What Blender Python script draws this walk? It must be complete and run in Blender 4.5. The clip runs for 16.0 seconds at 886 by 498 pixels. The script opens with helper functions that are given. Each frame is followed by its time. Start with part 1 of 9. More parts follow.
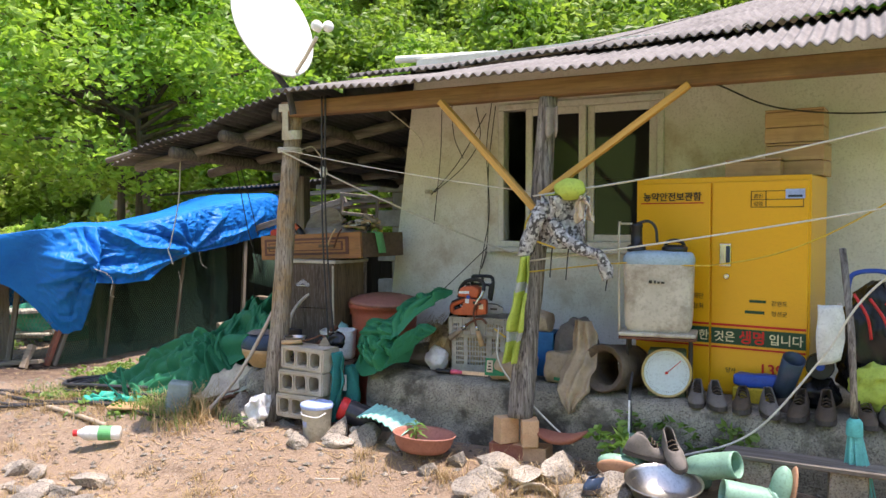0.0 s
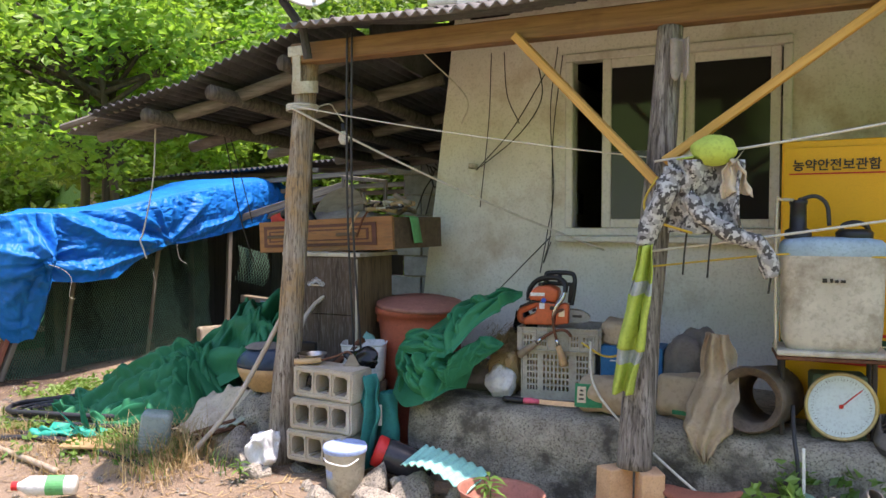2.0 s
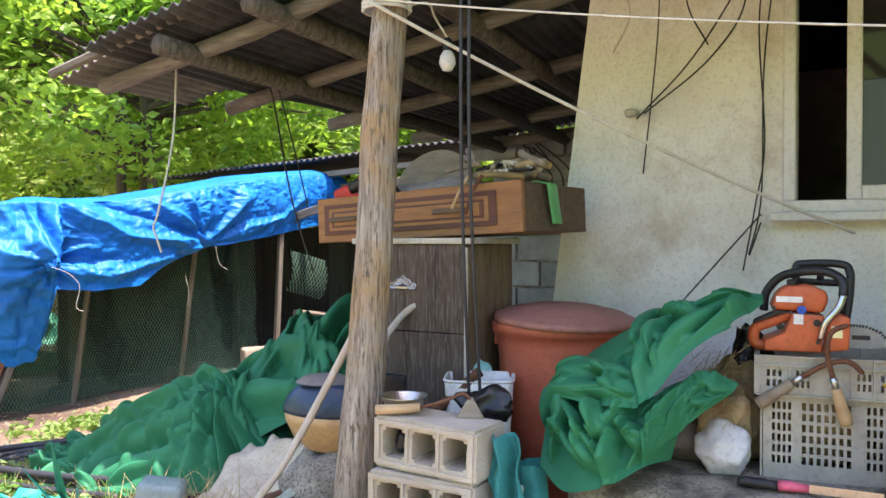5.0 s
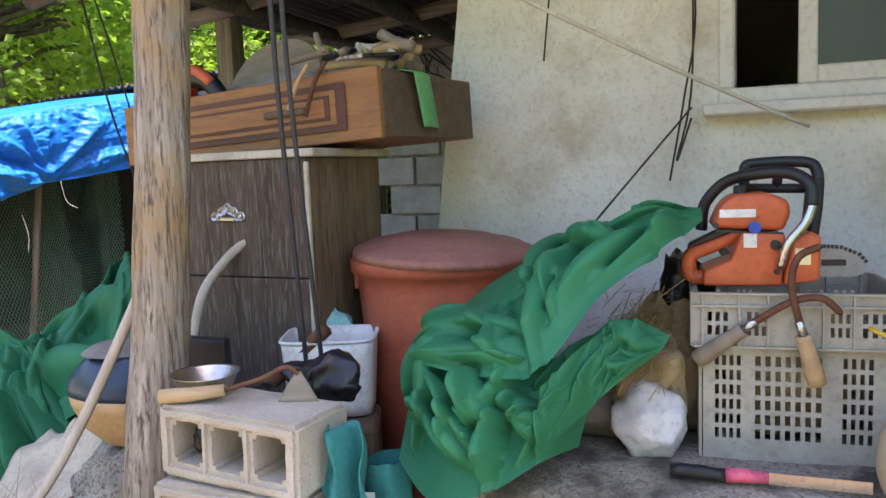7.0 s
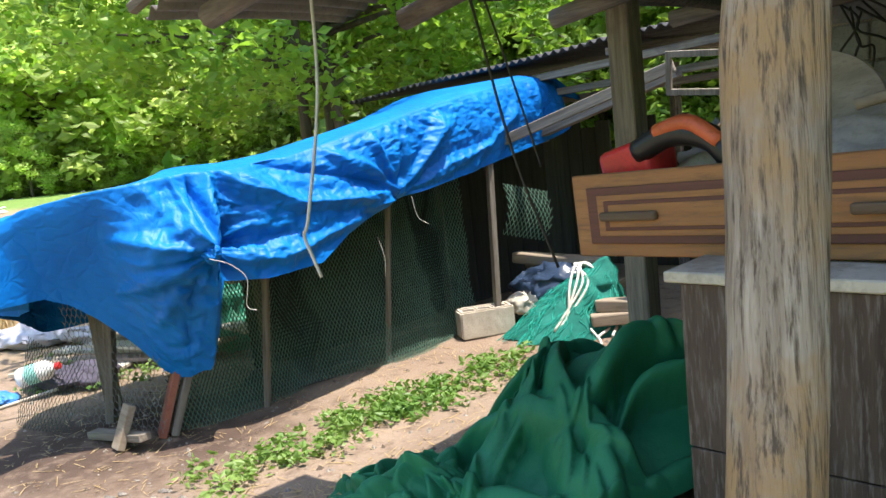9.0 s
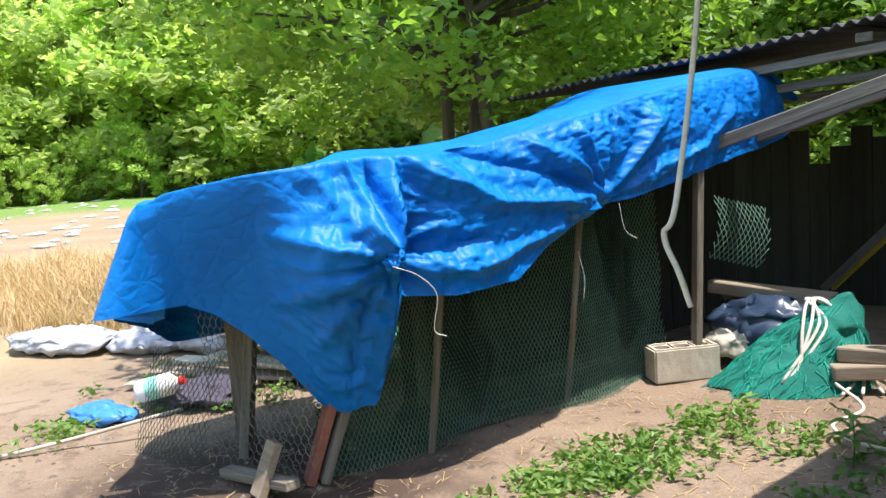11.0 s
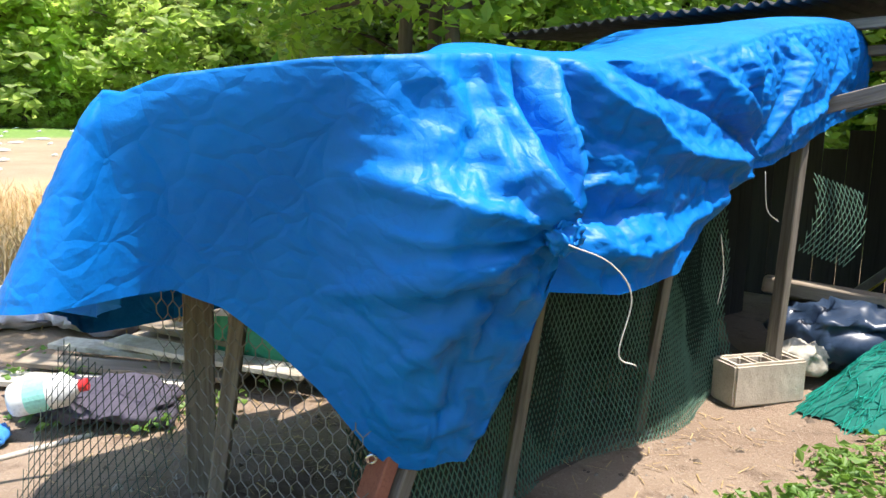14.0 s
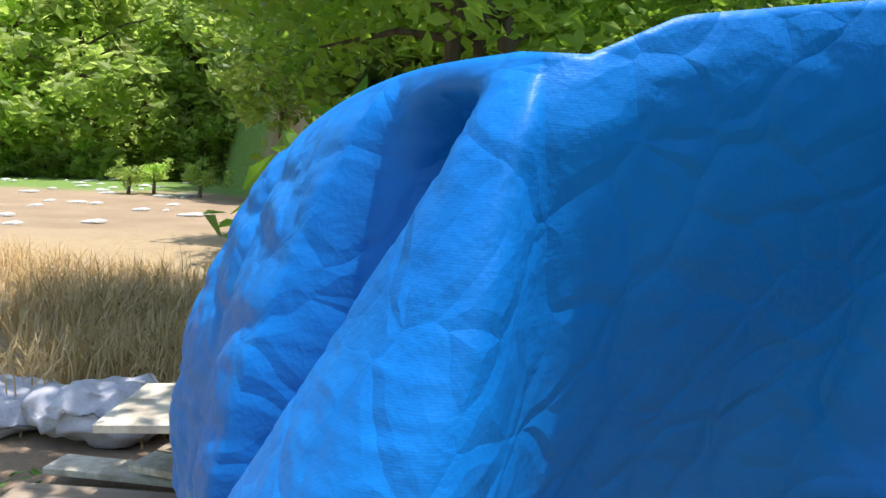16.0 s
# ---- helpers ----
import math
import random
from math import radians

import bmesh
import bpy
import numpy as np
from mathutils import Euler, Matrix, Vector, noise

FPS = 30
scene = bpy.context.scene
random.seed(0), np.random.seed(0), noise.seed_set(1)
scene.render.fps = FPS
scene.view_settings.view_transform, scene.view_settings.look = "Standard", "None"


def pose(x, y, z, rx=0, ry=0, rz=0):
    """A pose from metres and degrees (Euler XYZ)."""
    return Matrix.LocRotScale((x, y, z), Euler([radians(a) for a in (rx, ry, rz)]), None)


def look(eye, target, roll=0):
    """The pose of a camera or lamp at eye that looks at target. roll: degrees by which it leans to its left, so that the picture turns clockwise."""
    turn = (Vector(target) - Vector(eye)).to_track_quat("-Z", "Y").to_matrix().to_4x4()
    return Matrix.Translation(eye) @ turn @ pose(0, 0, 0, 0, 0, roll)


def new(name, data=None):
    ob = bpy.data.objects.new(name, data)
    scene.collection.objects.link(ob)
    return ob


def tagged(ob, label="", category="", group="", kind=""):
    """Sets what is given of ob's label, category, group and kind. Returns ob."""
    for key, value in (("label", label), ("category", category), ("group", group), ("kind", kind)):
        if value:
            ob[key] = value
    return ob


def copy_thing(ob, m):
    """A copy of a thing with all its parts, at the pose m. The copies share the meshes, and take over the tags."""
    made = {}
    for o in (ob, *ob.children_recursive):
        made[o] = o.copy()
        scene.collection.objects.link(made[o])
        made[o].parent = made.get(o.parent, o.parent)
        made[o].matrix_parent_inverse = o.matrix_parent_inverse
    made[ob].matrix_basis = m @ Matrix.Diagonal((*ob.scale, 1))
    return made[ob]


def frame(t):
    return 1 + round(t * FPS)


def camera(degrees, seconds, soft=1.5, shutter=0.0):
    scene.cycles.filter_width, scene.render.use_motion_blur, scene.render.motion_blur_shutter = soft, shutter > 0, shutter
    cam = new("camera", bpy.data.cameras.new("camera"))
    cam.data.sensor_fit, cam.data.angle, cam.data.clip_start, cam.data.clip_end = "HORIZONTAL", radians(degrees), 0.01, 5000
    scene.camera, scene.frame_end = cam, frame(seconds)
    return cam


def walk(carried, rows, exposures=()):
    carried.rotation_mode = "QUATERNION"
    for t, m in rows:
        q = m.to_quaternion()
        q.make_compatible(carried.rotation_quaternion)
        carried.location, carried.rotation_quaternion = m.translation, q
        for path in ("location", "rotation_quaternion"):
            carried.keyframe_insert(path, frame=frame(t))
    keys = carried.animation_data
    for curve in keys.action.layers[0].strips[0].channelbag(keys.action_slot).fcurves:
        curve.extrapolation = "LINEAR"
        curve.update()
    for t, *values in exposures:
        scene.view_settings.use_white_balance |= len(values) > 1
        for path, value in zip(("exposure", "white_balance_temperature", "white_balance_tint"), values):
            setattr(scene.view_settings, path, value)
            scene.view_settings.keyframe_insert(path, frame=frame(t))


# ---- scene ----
cam = camera(58.7, 16.0)
METRES, EYE, TILT, LEAN, TURN = 8.8, 1.52, -2.0, 0.0, 0.0
ROWS = [
    (0.0, 0.0, 0.0, 0.0, -0.0, 0.0, 0.0),
    (0.5, -0.0133, 0.0335, -0.0041, -0.25, 0.84, 0.17),
    (1.0, -0.0254, 0.0704, -0.0043, 0.07, 0.08, 0.46),
    (1.5, -0.0385, 0.1101, -0.0069, -2.05, -0.25, 1.01),
    (2.0, -0.0505, 0.1412, -0.0043, -1.9, -0.3, 0.05),
    (2.5, -0.064, 0.1736, -0.0052, 3.1, 0.35, -0.23),
    (3.0, -0.0823, 0.2027, -0.0089, 5.36, 0.47, -0.71),
    (3.5, -0.0939, 0.2292, -0.0077, 1.4, 0.38, -0.89),
    (6.0, -0.0666, 0.3608, -0.0274, 2.08, 1.66, 0.57),
    (6.5, -0.0561, 0.3779, -0.026, 0.77, -2.36, 1.83),
    (7.0, -0.0624, 0.3935, -0.0247, -3.55, -3.9, 2.1),
    (7.5, -0.077, 0.4103, 0.0074, -2.7, -6.27, 2.03),
    (8.0, -0.0895, 0.4277, 0.0233, 6.23, -7.01, 3.81),
    (8.5, -0.1053, 0.4563, 0.0212, 14.24, -6.58, 4.6),
    (9.0, -0.1334, 0.4837, 0.0195, 16.29, -6.59, 5.75),
    (9.5, -0.1589, 0.508, 0.0162, 20.69, -5.68, 5.49),
    (10.0, -0.1818, 0.5287, 0.0135, 22.5, -5.72, 4.15),
    (12.5, -0.2905, 0.6034, 0.0047, 19.47, -3.29, -0.85),
    (13.0, -0.3107, 0.6268, 0.0011, 15.54, -5.37, -2.55),
    (13.5, -0.3408, 0.6392, 0.0027, 12.72, -7.36, -2.0),
    (14.0, -0.3679, 0.6587, 0.0003, 11.8, -7.17, -1.88),
    (14.5, -0.3912, 0.6809, -0.0005, 10.06, -5.62, -2.91),
    (15.0, -0.4194, 0.699, 0.0009, 8.57, -3.97, -2.66),
    (15.5, -0.4473, 0.7237, -0.0033, 8.12, -3.18, -2.45),
    (16.0, -0.4738, 0.7453, -0.0027, 7.13, -3.2, -2.33),
]
walk(cam, [(t, pose(0, 0, EYE, TILT, LEAN, TURN) @ pose(METRES * x, METRES * y, METRES * z, 90 + pitch, roll, yaw)) for t, x, y, z, yaw, pitch, roll in ROWS], exposures=[(0.0, 1.4, 6900, 20), (2.5, 1.45, 6900, 21), (3.0, 1.4, 6900, 19), (3.6, 1.85, 6900, 21), (5.8, 2.15, 6900, 23), (7.0, 2.15, 6900, 26), (8.0, 2.1, 6900, 18), (8.5, 1.6, 6700, 13), (9.0, 1.6, 6600, 11), (10.0, 1.45, 6500, 10), (13.0, 1.4, 6500, 12), (14.5, 1.6, 6500, 11), (16.0, 1.13, 6500, 12)])

# ---- light ----
SUN_AZ, SUN_EL = (0.95, -0.31), 74.0
world = bpy.data.worlds.new("world")
scene.world = world
world.use_nodes = True
wn = world.node_tree
wn.nodes.clear()
sky = wn.nodes.new("ShaderNodeTexSky")
sky.sky_type, sky.sun_disc = "NISHITA", False
sky.sun_elevation = radians(SUN_EL)
sky.sun_rotation = math.atan2(SUN_AZ[0], SUN_AZ[1])
bg = wn.nodes.new("ShaderNodeBackground")
bg.inputs["Strength"].default_value = 0.15
wout = wn.nodes.new("ShaderNodeOutputWorld")
wn.links.new(sky.outputs[0], bg.inputs["Color"])
wn.links.new(bg.outputs[0], wout.inputs["Surface"])
sun_data = bpy.data.lights.new("sun", "SUN")
sun_data.energy, sun_data.angle, sun_data.color = 3.2, radians(0.6), (1.0, 0.95, 0.88)
sun = new("sun", sun_data)
_el = radians(SUN_EL)
_d = Vector((SUN_AZ[0] * math.cos(_el), SUN_AZ[1] * math.cos(_el), math.sin(_el)))
sun.matrix_world = look(_d * 60, (0, 0, 0))

# ---- materials ----


def nodes_of(name):
    m = bpy.data.materials.new(name)
    m.use_nodes = True
    nt = m.node_tree
    return m, nt, nt.nodes["Principled BSDF"]


def noise_node(nt, vec, scale, detail=4.0, rough=0.55, stretch=None):
    if stretch:
        mp = nt.nodes.new("ShaderNodeMapping")
        mp.inputs["Scale"].default_value = stretch
        nt.links.new(vec, mp.inputs["Vector"])
        vec = mp.outputs[0]
    n = nt.nodes.new("ShaderNodeTexNoise")
    n.inputs["Scale"].default_value = scale
    n.inputs["Detail"].default_value = detail
    n.inputs["Roughness"].default_value = rough
    nt.links.new(vec, n.inputs["Vector"])
    return n.outputs["Fac"]


def ramp(nt, fac, lo, hi):
    r = nt.nodes.new("ShaderNodeMapRange")
    r.inputs["From Min"].default_value, r.inputs["From Max"].default_value = lo, hi
    nt.links.new(fac, r.inputs["Value"])
    return r.outputs[0]


def mixed(nt, fac, a, b):
    m = nt.nodes.new("ShaderNodeMix")
    m.data_type = "RGBA"
    for sock, val in ((m.inputs[6], a), (m.inputs[7], b)):
        if isinstance(val, tuple):
            sock.default_value = (*val, 1)
        else:
            nt.links.new(val, sock)
    nt.links.new(fac, m.inputs[0])
    return m.outputs[2]


def surface(name, a, b, stain=None, scale=6.0, grain=60.0, rough=0.7, metal=0.0, bump=0.3, dist=0.004,
            stretch=None, stain_at=(0.55, 0.7), vary=0.0, spec=0.4, alpha=None, stain_scale=1.7, fleck=None):
    """Two scales of colour, a stain layer with its own shape, and relief."""
    m, nt, p = nodes_of(name)
    co = nt.nodes.new("ShaderNodeTexCoord").outputs["Object"]
    big = noise_node(nt, co, scale, 5, 0.6, stretch)
    fine = noise_node(nt, co, grain, 3, 0.6, stretch)
    col = mixed(nt, ramp(nt, big, 0.32, 0.68), a, b)
    dark = tuple(c * 0.72 for c in a)
    col = mixed(nt, ramp(nt, fine, 0.5, 0.85), col, dark)
    if stain:
        st = noise_node(nt, co, stain_scale, 6, 0.65)
        col = mixed(nt, ramp(nt, st, *stain_at), col, stain)
    if fleck:
        fk = noise_node(nt, co, 105, 5, 0.68, tuple(max(x, 0.10) for x in (stretch or (1, 1, 1))))
        col = mixed(nt, ramp(nt, fk, 0.50, 0.64), col, fleck)
    if vary:
        oi = nt.nodes.new("ShaderNodeObjectInfo").outputs["Random"]
        hv = nt.nodes.new("ShaderNodeHueSaturation")
        nt.links.new(col, hv.inputs["Color"])
        mr = nt.nodes.new("ShaderNodeMapRange")
        mr.inputs["To Min"].default_value, mr.inputs["To Max"].default_value = 1 - vary, 1 + vary
        nt.links.new(oi, mr.inputs["Value"])
        nt.links.new(mr.outputs[0], hv.inputs["Value"])
        col = hv.outputs[0]
    nt.links.new(col, p.inputs["Base Color"])
    p.inputs["Roughness"].default_value, p.inputs["Metallic"].default_value = rough, metal
    p.inputs["Specular IOR Level"].default_value = spec
    if bump:
        add = nt.nodes.new("ShaderNodeMath")
        add.operation = "MULTIPLY_ADD"
        add.inputs[1].default_value = 0.5
        nt.links.new(fine, add.inputs[0])
        nt.links.new(big, add.inputs[2])
        bn = nt.nodes.new("ShaderNodeBump")
        bn.inputs["Strength"].default_value, bn.inputs["Distance"].default_value = bump, dist
        nt.links.new(add.outputs[0], bn.inputs["Height"])
        nt.links.new(bn.outputs[0], p.inputs["Normal"])
    return m


def foliage(name, a, b, c, trans=0.45):
    m, nt, p = nodes_of(name)
    geo = nt.nodes.new("ShaderNodeNewGeometry").outputs["Random Per Island"]
    co = nt.nodes.new("ShaderNodeTexCoord").outputs["Object"]
    patch = noise_node(nt, co, 0.9, 2)
    col = mixed(nt, geo, a, b)
    col = mixed(nt, ramp(nt, patch, 0.42, 0.66), col, c)
    oi = nt.nodes.new("ShaderNodeObjectInfo").outputs["Random"]
    hv = nt.nodes.new("ShaderNodeHueSaturation")
    mr = nt.nodes.new("ShaderNodeMapRange")
    mr.inputs["To Min"].default_value, mr.inputs["To Max"].default_value = 0.75, 1.25
    nt.links.new(oi, mr.inputs["Value"])
    nt.links.new(mr.outputs[0], hv.inputs["Value"])
    nt.links.new(col, hv.inputs["Color"])
    nt.links.new(hv.outputs[0], p.inputs["Base Color"])
    p.inputs["Roughness"].default_value = 0.5
    t = nt.nodes.new("ShaderNodeBsdfTranslucent")
    br = nt.nodes.new("ShaderNodeHueSaturation")
    br.inputs["Value"].default_value, br.inputs["Saturation"].default_value = 1.7, 1.1
    nt.links.new(hv.outputs[0], br.inputs["Color"])
    nt.links.new(br.outputs[0], t.inputs["Color"])
    mx = nt.nodes.new("ShaderNodeMixShader")
    mx.inputs[0].default_value = trans
    nt.links.new(p.outputs[0], mx.inputs[1])
    nt.links.new(t.outputs[0], mx.inputs[2])
    nt.links.new(mx.outputs[0], nt.nodes["Material Output"].inputs["Surface"])
    return m


WOOD_Z = (1, 1, 0.06)
WOOD_X = (0.06, 1, 1)
plaster = surface("old_plaster", (0.70, 0.66, 0.57), (0.82, 0.80, 0.74), (0.44, 0.33, 0.21), 3.0, 75, 0.9, bump=0.5, dist=0.008, stain_at=(0.55, 0.78), stain_scale=2.2)
concrete = surface("weathered_concrete", (0.24, 0.21, 0.17), (0.42, 0.375, 0.30), (0.09, 0.078, 0.062), 7, 75, 0.94, bump=1.0, dist=0.014, stain_at=(0.50, 0.62), stain_scale=4.5, fleck=(0.11, 0.095, 0.075))
block_mat = surface("cement_block", (0.42, 0.36, 0.285), (0.54, 0.475, 0.385), (0.32, 0.27, 0.205), 9, 160, 0.95, bump=1.0, dist=0.004, vary=0.1)
grey_block = surface("grey_block", (0.22, 0.22, 0.21), (0.36, 0.36, 0.34), (0.12, 0.12, 0.11), 6, 90, 0.95, bump=0.6, vary=0.15)
slate = surface("fibre_cement", (0.14, 0.127, 0.12), (0.25, 0.232, 0.22), (0.09, 0.082, 0.078), 4, 60, 0.92, bump=0.5, dist=0.004)
# dark shed sheet, made darker still for the shade under the lean-to
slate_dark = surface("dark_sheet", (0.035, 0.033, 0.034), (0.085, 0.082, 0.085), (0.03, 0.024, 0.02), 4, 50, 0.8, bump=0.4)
log_mat = surface("weathered_log", (0.20, 0.15, 0.11), (0.46, 0.40, 0.33), (0.36, 0.235, 0.12), 42, 130, 0.88, bump=1.0, dist=0.008, stretch=WOOD_Z, stain_at=(0.50, 0.60), stain_scale=2.2, fleck=(0.10, 0.075, 0.055))
log_grey = surface("grey_log", (0.10, 0.082, 0.072), (0.40, 0.355, 0.32), (0.08, 0.06, 0.05), 42, 130, 0.9, bump=1.0, dist=0.008, stretch=WOOD_Z, fleck=(0.05, 0.04, 0.035))
# purlin logs, with the shade below the lean-to roof in their colour
rafter_mat = surface("shaded_log", (0.05, 0.042, 0.036), (0.16, 0.135, 0.11), (0.03, 0.025, 0.02), 42, 130, 0.9, bump=1.0, dist=0.008, stretch=WOOD_Z)
beam_mat = surface("beam_timber", (0.17, 0.085, 0.034), (0.28, 0.16, 0.068), (0.13, 0.07, 0.03), 34, 120, 0.75, bump=0.4, stretch=WOOD_X)
brace_mat = surface("yellow_timber", (0.50, 0.26, 0.055), (0.66, 0.38, 0.10), (0.36, 0.17, 0.04), 34, 120, 0.6, bump=0.3, stretch=WOOD_X)
old_board = surface("old_board", (0.10, 0.085, 0.07), (0.24, 0.21, 0.18), (0.05, 0.04, 0.035), 34, 120, 0.9, bump=0.7, stretch=WOOD_X)
white_frame = surface("white_pvc", (0.62, 0.60, 0.54), (0.72, 0.70, 0.65), (0.42, 0.37, 0.30), 3, 50, 0.45, bump=0.05)
yellow_steel = surface("yellow_enamel", (0.80, 0.395, 0.009), (0.84, 0.43, 0.012), (0.70, 0.34, 0.02), 1.5, 300, 0.32, bump=0.04, spec=0.5, stain_at=(0.62, 0.9))
# near-black: the darkness of the room behind the window put into the colour
dark_mat = surface("unlit_interior", (0.02, 0.018, 0.016), (0.035, 0.03, 0.028), None, 4, 30, 0.95, bump=0)
bark = surface("bark", (0.07, 0.055, 0.04), (0.16, 0.13, 0.10), None, 9, 40, 0.95, bump=0.8, stretch=WOOD_Z)
leaf_near = foliage("leaf_near", (0.085, 0.185, 0.028), (0.185, 0.32, 0.05), (0.27, 0.39, 0.07), 0.46)
# far leaves paler than near ones: distance haze and sunlight put into the colour
leaf_far_hazed = foliage("leaf_far_hazed", (0.24, 0.34, 0.08), (0.36, 0.47, 0.12), (0.45, 0.52, 0.19), 0.62)
leaf_near2 = foliage("leaf_slope", (0.10, 0.19, 0.033), (0.19, 0.31, 0.05), (0.29, 0.39, 0.08), 0.44)
weed_mat = foliage("weed_leaf", (0.07, 0.16, 0.025), (0.15, 0.27, 0.05), (0.20, 0.30, 0.07), 0.3)
straw_mat = foliage("dry_grass", (0.34, 0.23, 0.11), (0.50, 0.37, 0.19), (0.30, 0.22, 0.10), 0.2)


def tarp_material(name, a, b, rough, weave, crush=7.0, crease_depth=0.2):
    m, nt, p = nodes_of(name)
    co = nt.nodes.new("ShaderNodeTexCoord").outputs["Object"]
    big = noise_node(nt, co, 2.5, 5)
    crinkle = noise_node(nt, co, 13, 5, 0.62)
    fold = noise_node(nt, co, 5, 3, 0.5, (1, 1, 0.35))
    col = mixed(nt, ramp(nt, big, 0.3, 0.7), a, b)
    dust = noise_node(nt, co, 3.1, 7, 0.7)
    col = mixed(nt, ramp(nt, dust, 0.62, 1.0), col, tuple(0.8 * c + 0.018 for c in b))
    nt.links.new(col, p.inputs["Base Color"])
    p.inputs["Specular IOR Level"].default_value = 0.22
    rr = nt.nodes.new("ShaderNodeMapRange")
    rr.inputs["To Min"].default_value, rr.inputs["To Max"].default_value = rough, rough + 0.22
    nt.links.new(crinkle, rr.inputs["Value"])
    nt.links.new(rr.outputs[0], p.inputs["Roughness"])
    wv = nt.nodes.new("ShaderNodeTexWave")
    wv.bands_direction = "Z"
    wv.inputs["Scale"].default_value = weave
    wv.inputs["Distortion"].default_value = 1.5
    nt.links.new(co, wv.inputs["Vector"])
    b1 = nt.nodes.new("ShaderNodeBump")
    b1.inputs["Strength"].default_value, b1.inputs["Distance"].default_value = 0.26, 0.02
    nt.links.new(crinkle, b1.inputs["Height"])
    b2 = nt.nodes.new("ShaderNodeBump")
    b2.inputs["Strength"].default_value, b2.inputs["Distance"].default_value = 0.35, 0.03
    nt.links.new(fold, b2.inputs["Height"])
    nt.links.new(b1.outputs[0], b2.inputs["Normal"])
    vo = nt.nodes.new("ShaderNodeTexVoronoi")
    vo.feature = "DISTANCE_TO_EDGE"
    vo.inputs["Scale"].default_value = crush
    wob = nt.nodes.new("ShaderNodeVectorMath")
    wob.operation = "MULTIPLY_ADD"
    wob.inputs[1].default_value = (0.16, 0.16, 0.16)
    nz = nt.nodes.new("ShaderNodeTexNoise")
    nz.inputs["Scale"].default_value = 5.0
    nt.links.new(co, nz.inputs["Vector"])
    nt.links.new(nz.outputs["Color"], wob.inputs[0])
    nt.links.new(co, wob.inputs[2])
    nt.links.new(wob.outputs[0], vo.inputs["Vector"])
    b4 = nt.nodes.new("ShaderNodeBump")
    b4.inputs["Strength"].default_value, b4.inputs["Distance"].default_value = crease_depth, 0.02
    nt.links.new(ramp(nt, vo.outputs["Distance"], 0.0, 0.16), b4.inputs["Height"])
    nt.links.new(b2.outputs[0], b4.inputs["Normal"])
    b2 = b4
    b3 = nt.nodes.new("ShaderNodeBump")
    b3.inputs["Strength"].default_value, b3.inputs["Distance"].default_value = 0.05, 0.001
    nt.links.new(wv.outputs["Fac"], b3.inputs["Height"])
    nt.links.new(b2.outputs[0], b3.inputs["Normal"])
    nt.links.new(b3.outputs[0], p.inputs["Normal"])
    return m


tarp_blue = tarp_material("blue_tarpaulin", (0.001, 0.130, 0.46), (0.002, 0.188, 0.62), 0.36, 150, 12.0, 0.14)
tarp_green = tarp_material("green_canvas", (0.013, 0.135, 0.062), (0.028, 0.215, 0.102), 0.42, 90, 11.0, 0.06)

# ---- helpers of this scene ----
HM = pose(-1.0, 5.34, 0, 0, 0, -28)


def H(u, v, z, rz=0.0, rx=0.0, ry=0.0):
    """A pose in the house's own frame: u along its front, v into it."""
    return HM @ pose(u, v, z, rx, ry, rz)


def bmnew():
    return bmesh.new()


def mesh_of(name, bm, material, smooth=False):
    me = bpy.data.meshes.new(name)
    bm.normal_update()
    bm.to_mesh(me)
    bm.free()
    for mt in (material if isinstance(material, (list, tuple)) else [material]):
        me.materials.append(mt)
    if smooth:
        for f in me.polygons:
            f.use_smooth = True
    return me


def thing(name, m, label, category, group="", kind=""):
    ob = new(name)
    ob.empty_display_size = 0.05
    ob.matrix_world = m
    return tagged(ob, label, category, group, kind)


def part(name, bm, material, parent, label="", smooth=False, m=None):
    ob = new(name, mesh_of(name, bm, material, smooth))
    ob.parent = parent
    if m is not None:
        ob.matrix_local = m
    return tagged(ob, label)


def solo(name, bm, material, m, label, category, group="", kind="", smooth=False):
    ob = new(name, mesh_of(name, bm, material, smooth))
    ob.matrix_world = m
    return tagged(ob, label, category, group, kind)


def box(bm, sx, sy, sz, m=None, bevel=0.0, seg=1, jitter=0.0):
    """A box with its base centre at the origin of m."""
    r = bmesh.ops.create_cube(bm, size=1.0, matrix=Matrix.Translation((0, 0, sz / 2)) @ Matrix.Diagonal((sx, sy, sz, 1)))
    vs = r["verts"]
    if bevel:
        es = list({e for v in vs for e in v.link_edges})
        vs = bmesh.ops.bevel(bm, geom=es, offset=bevel, segments=seg, affect="EDGES", profile=0.5)["verts"]
    if jitter:
        for v in vs:
            v.co += noise.noise_vector(v.co * 6 + Vector((sx * 9, 0, 0))) * jitter
    if m is not None:
        bmesh.ops.transform(bm, matrix=m, verts=vs)
    return vs


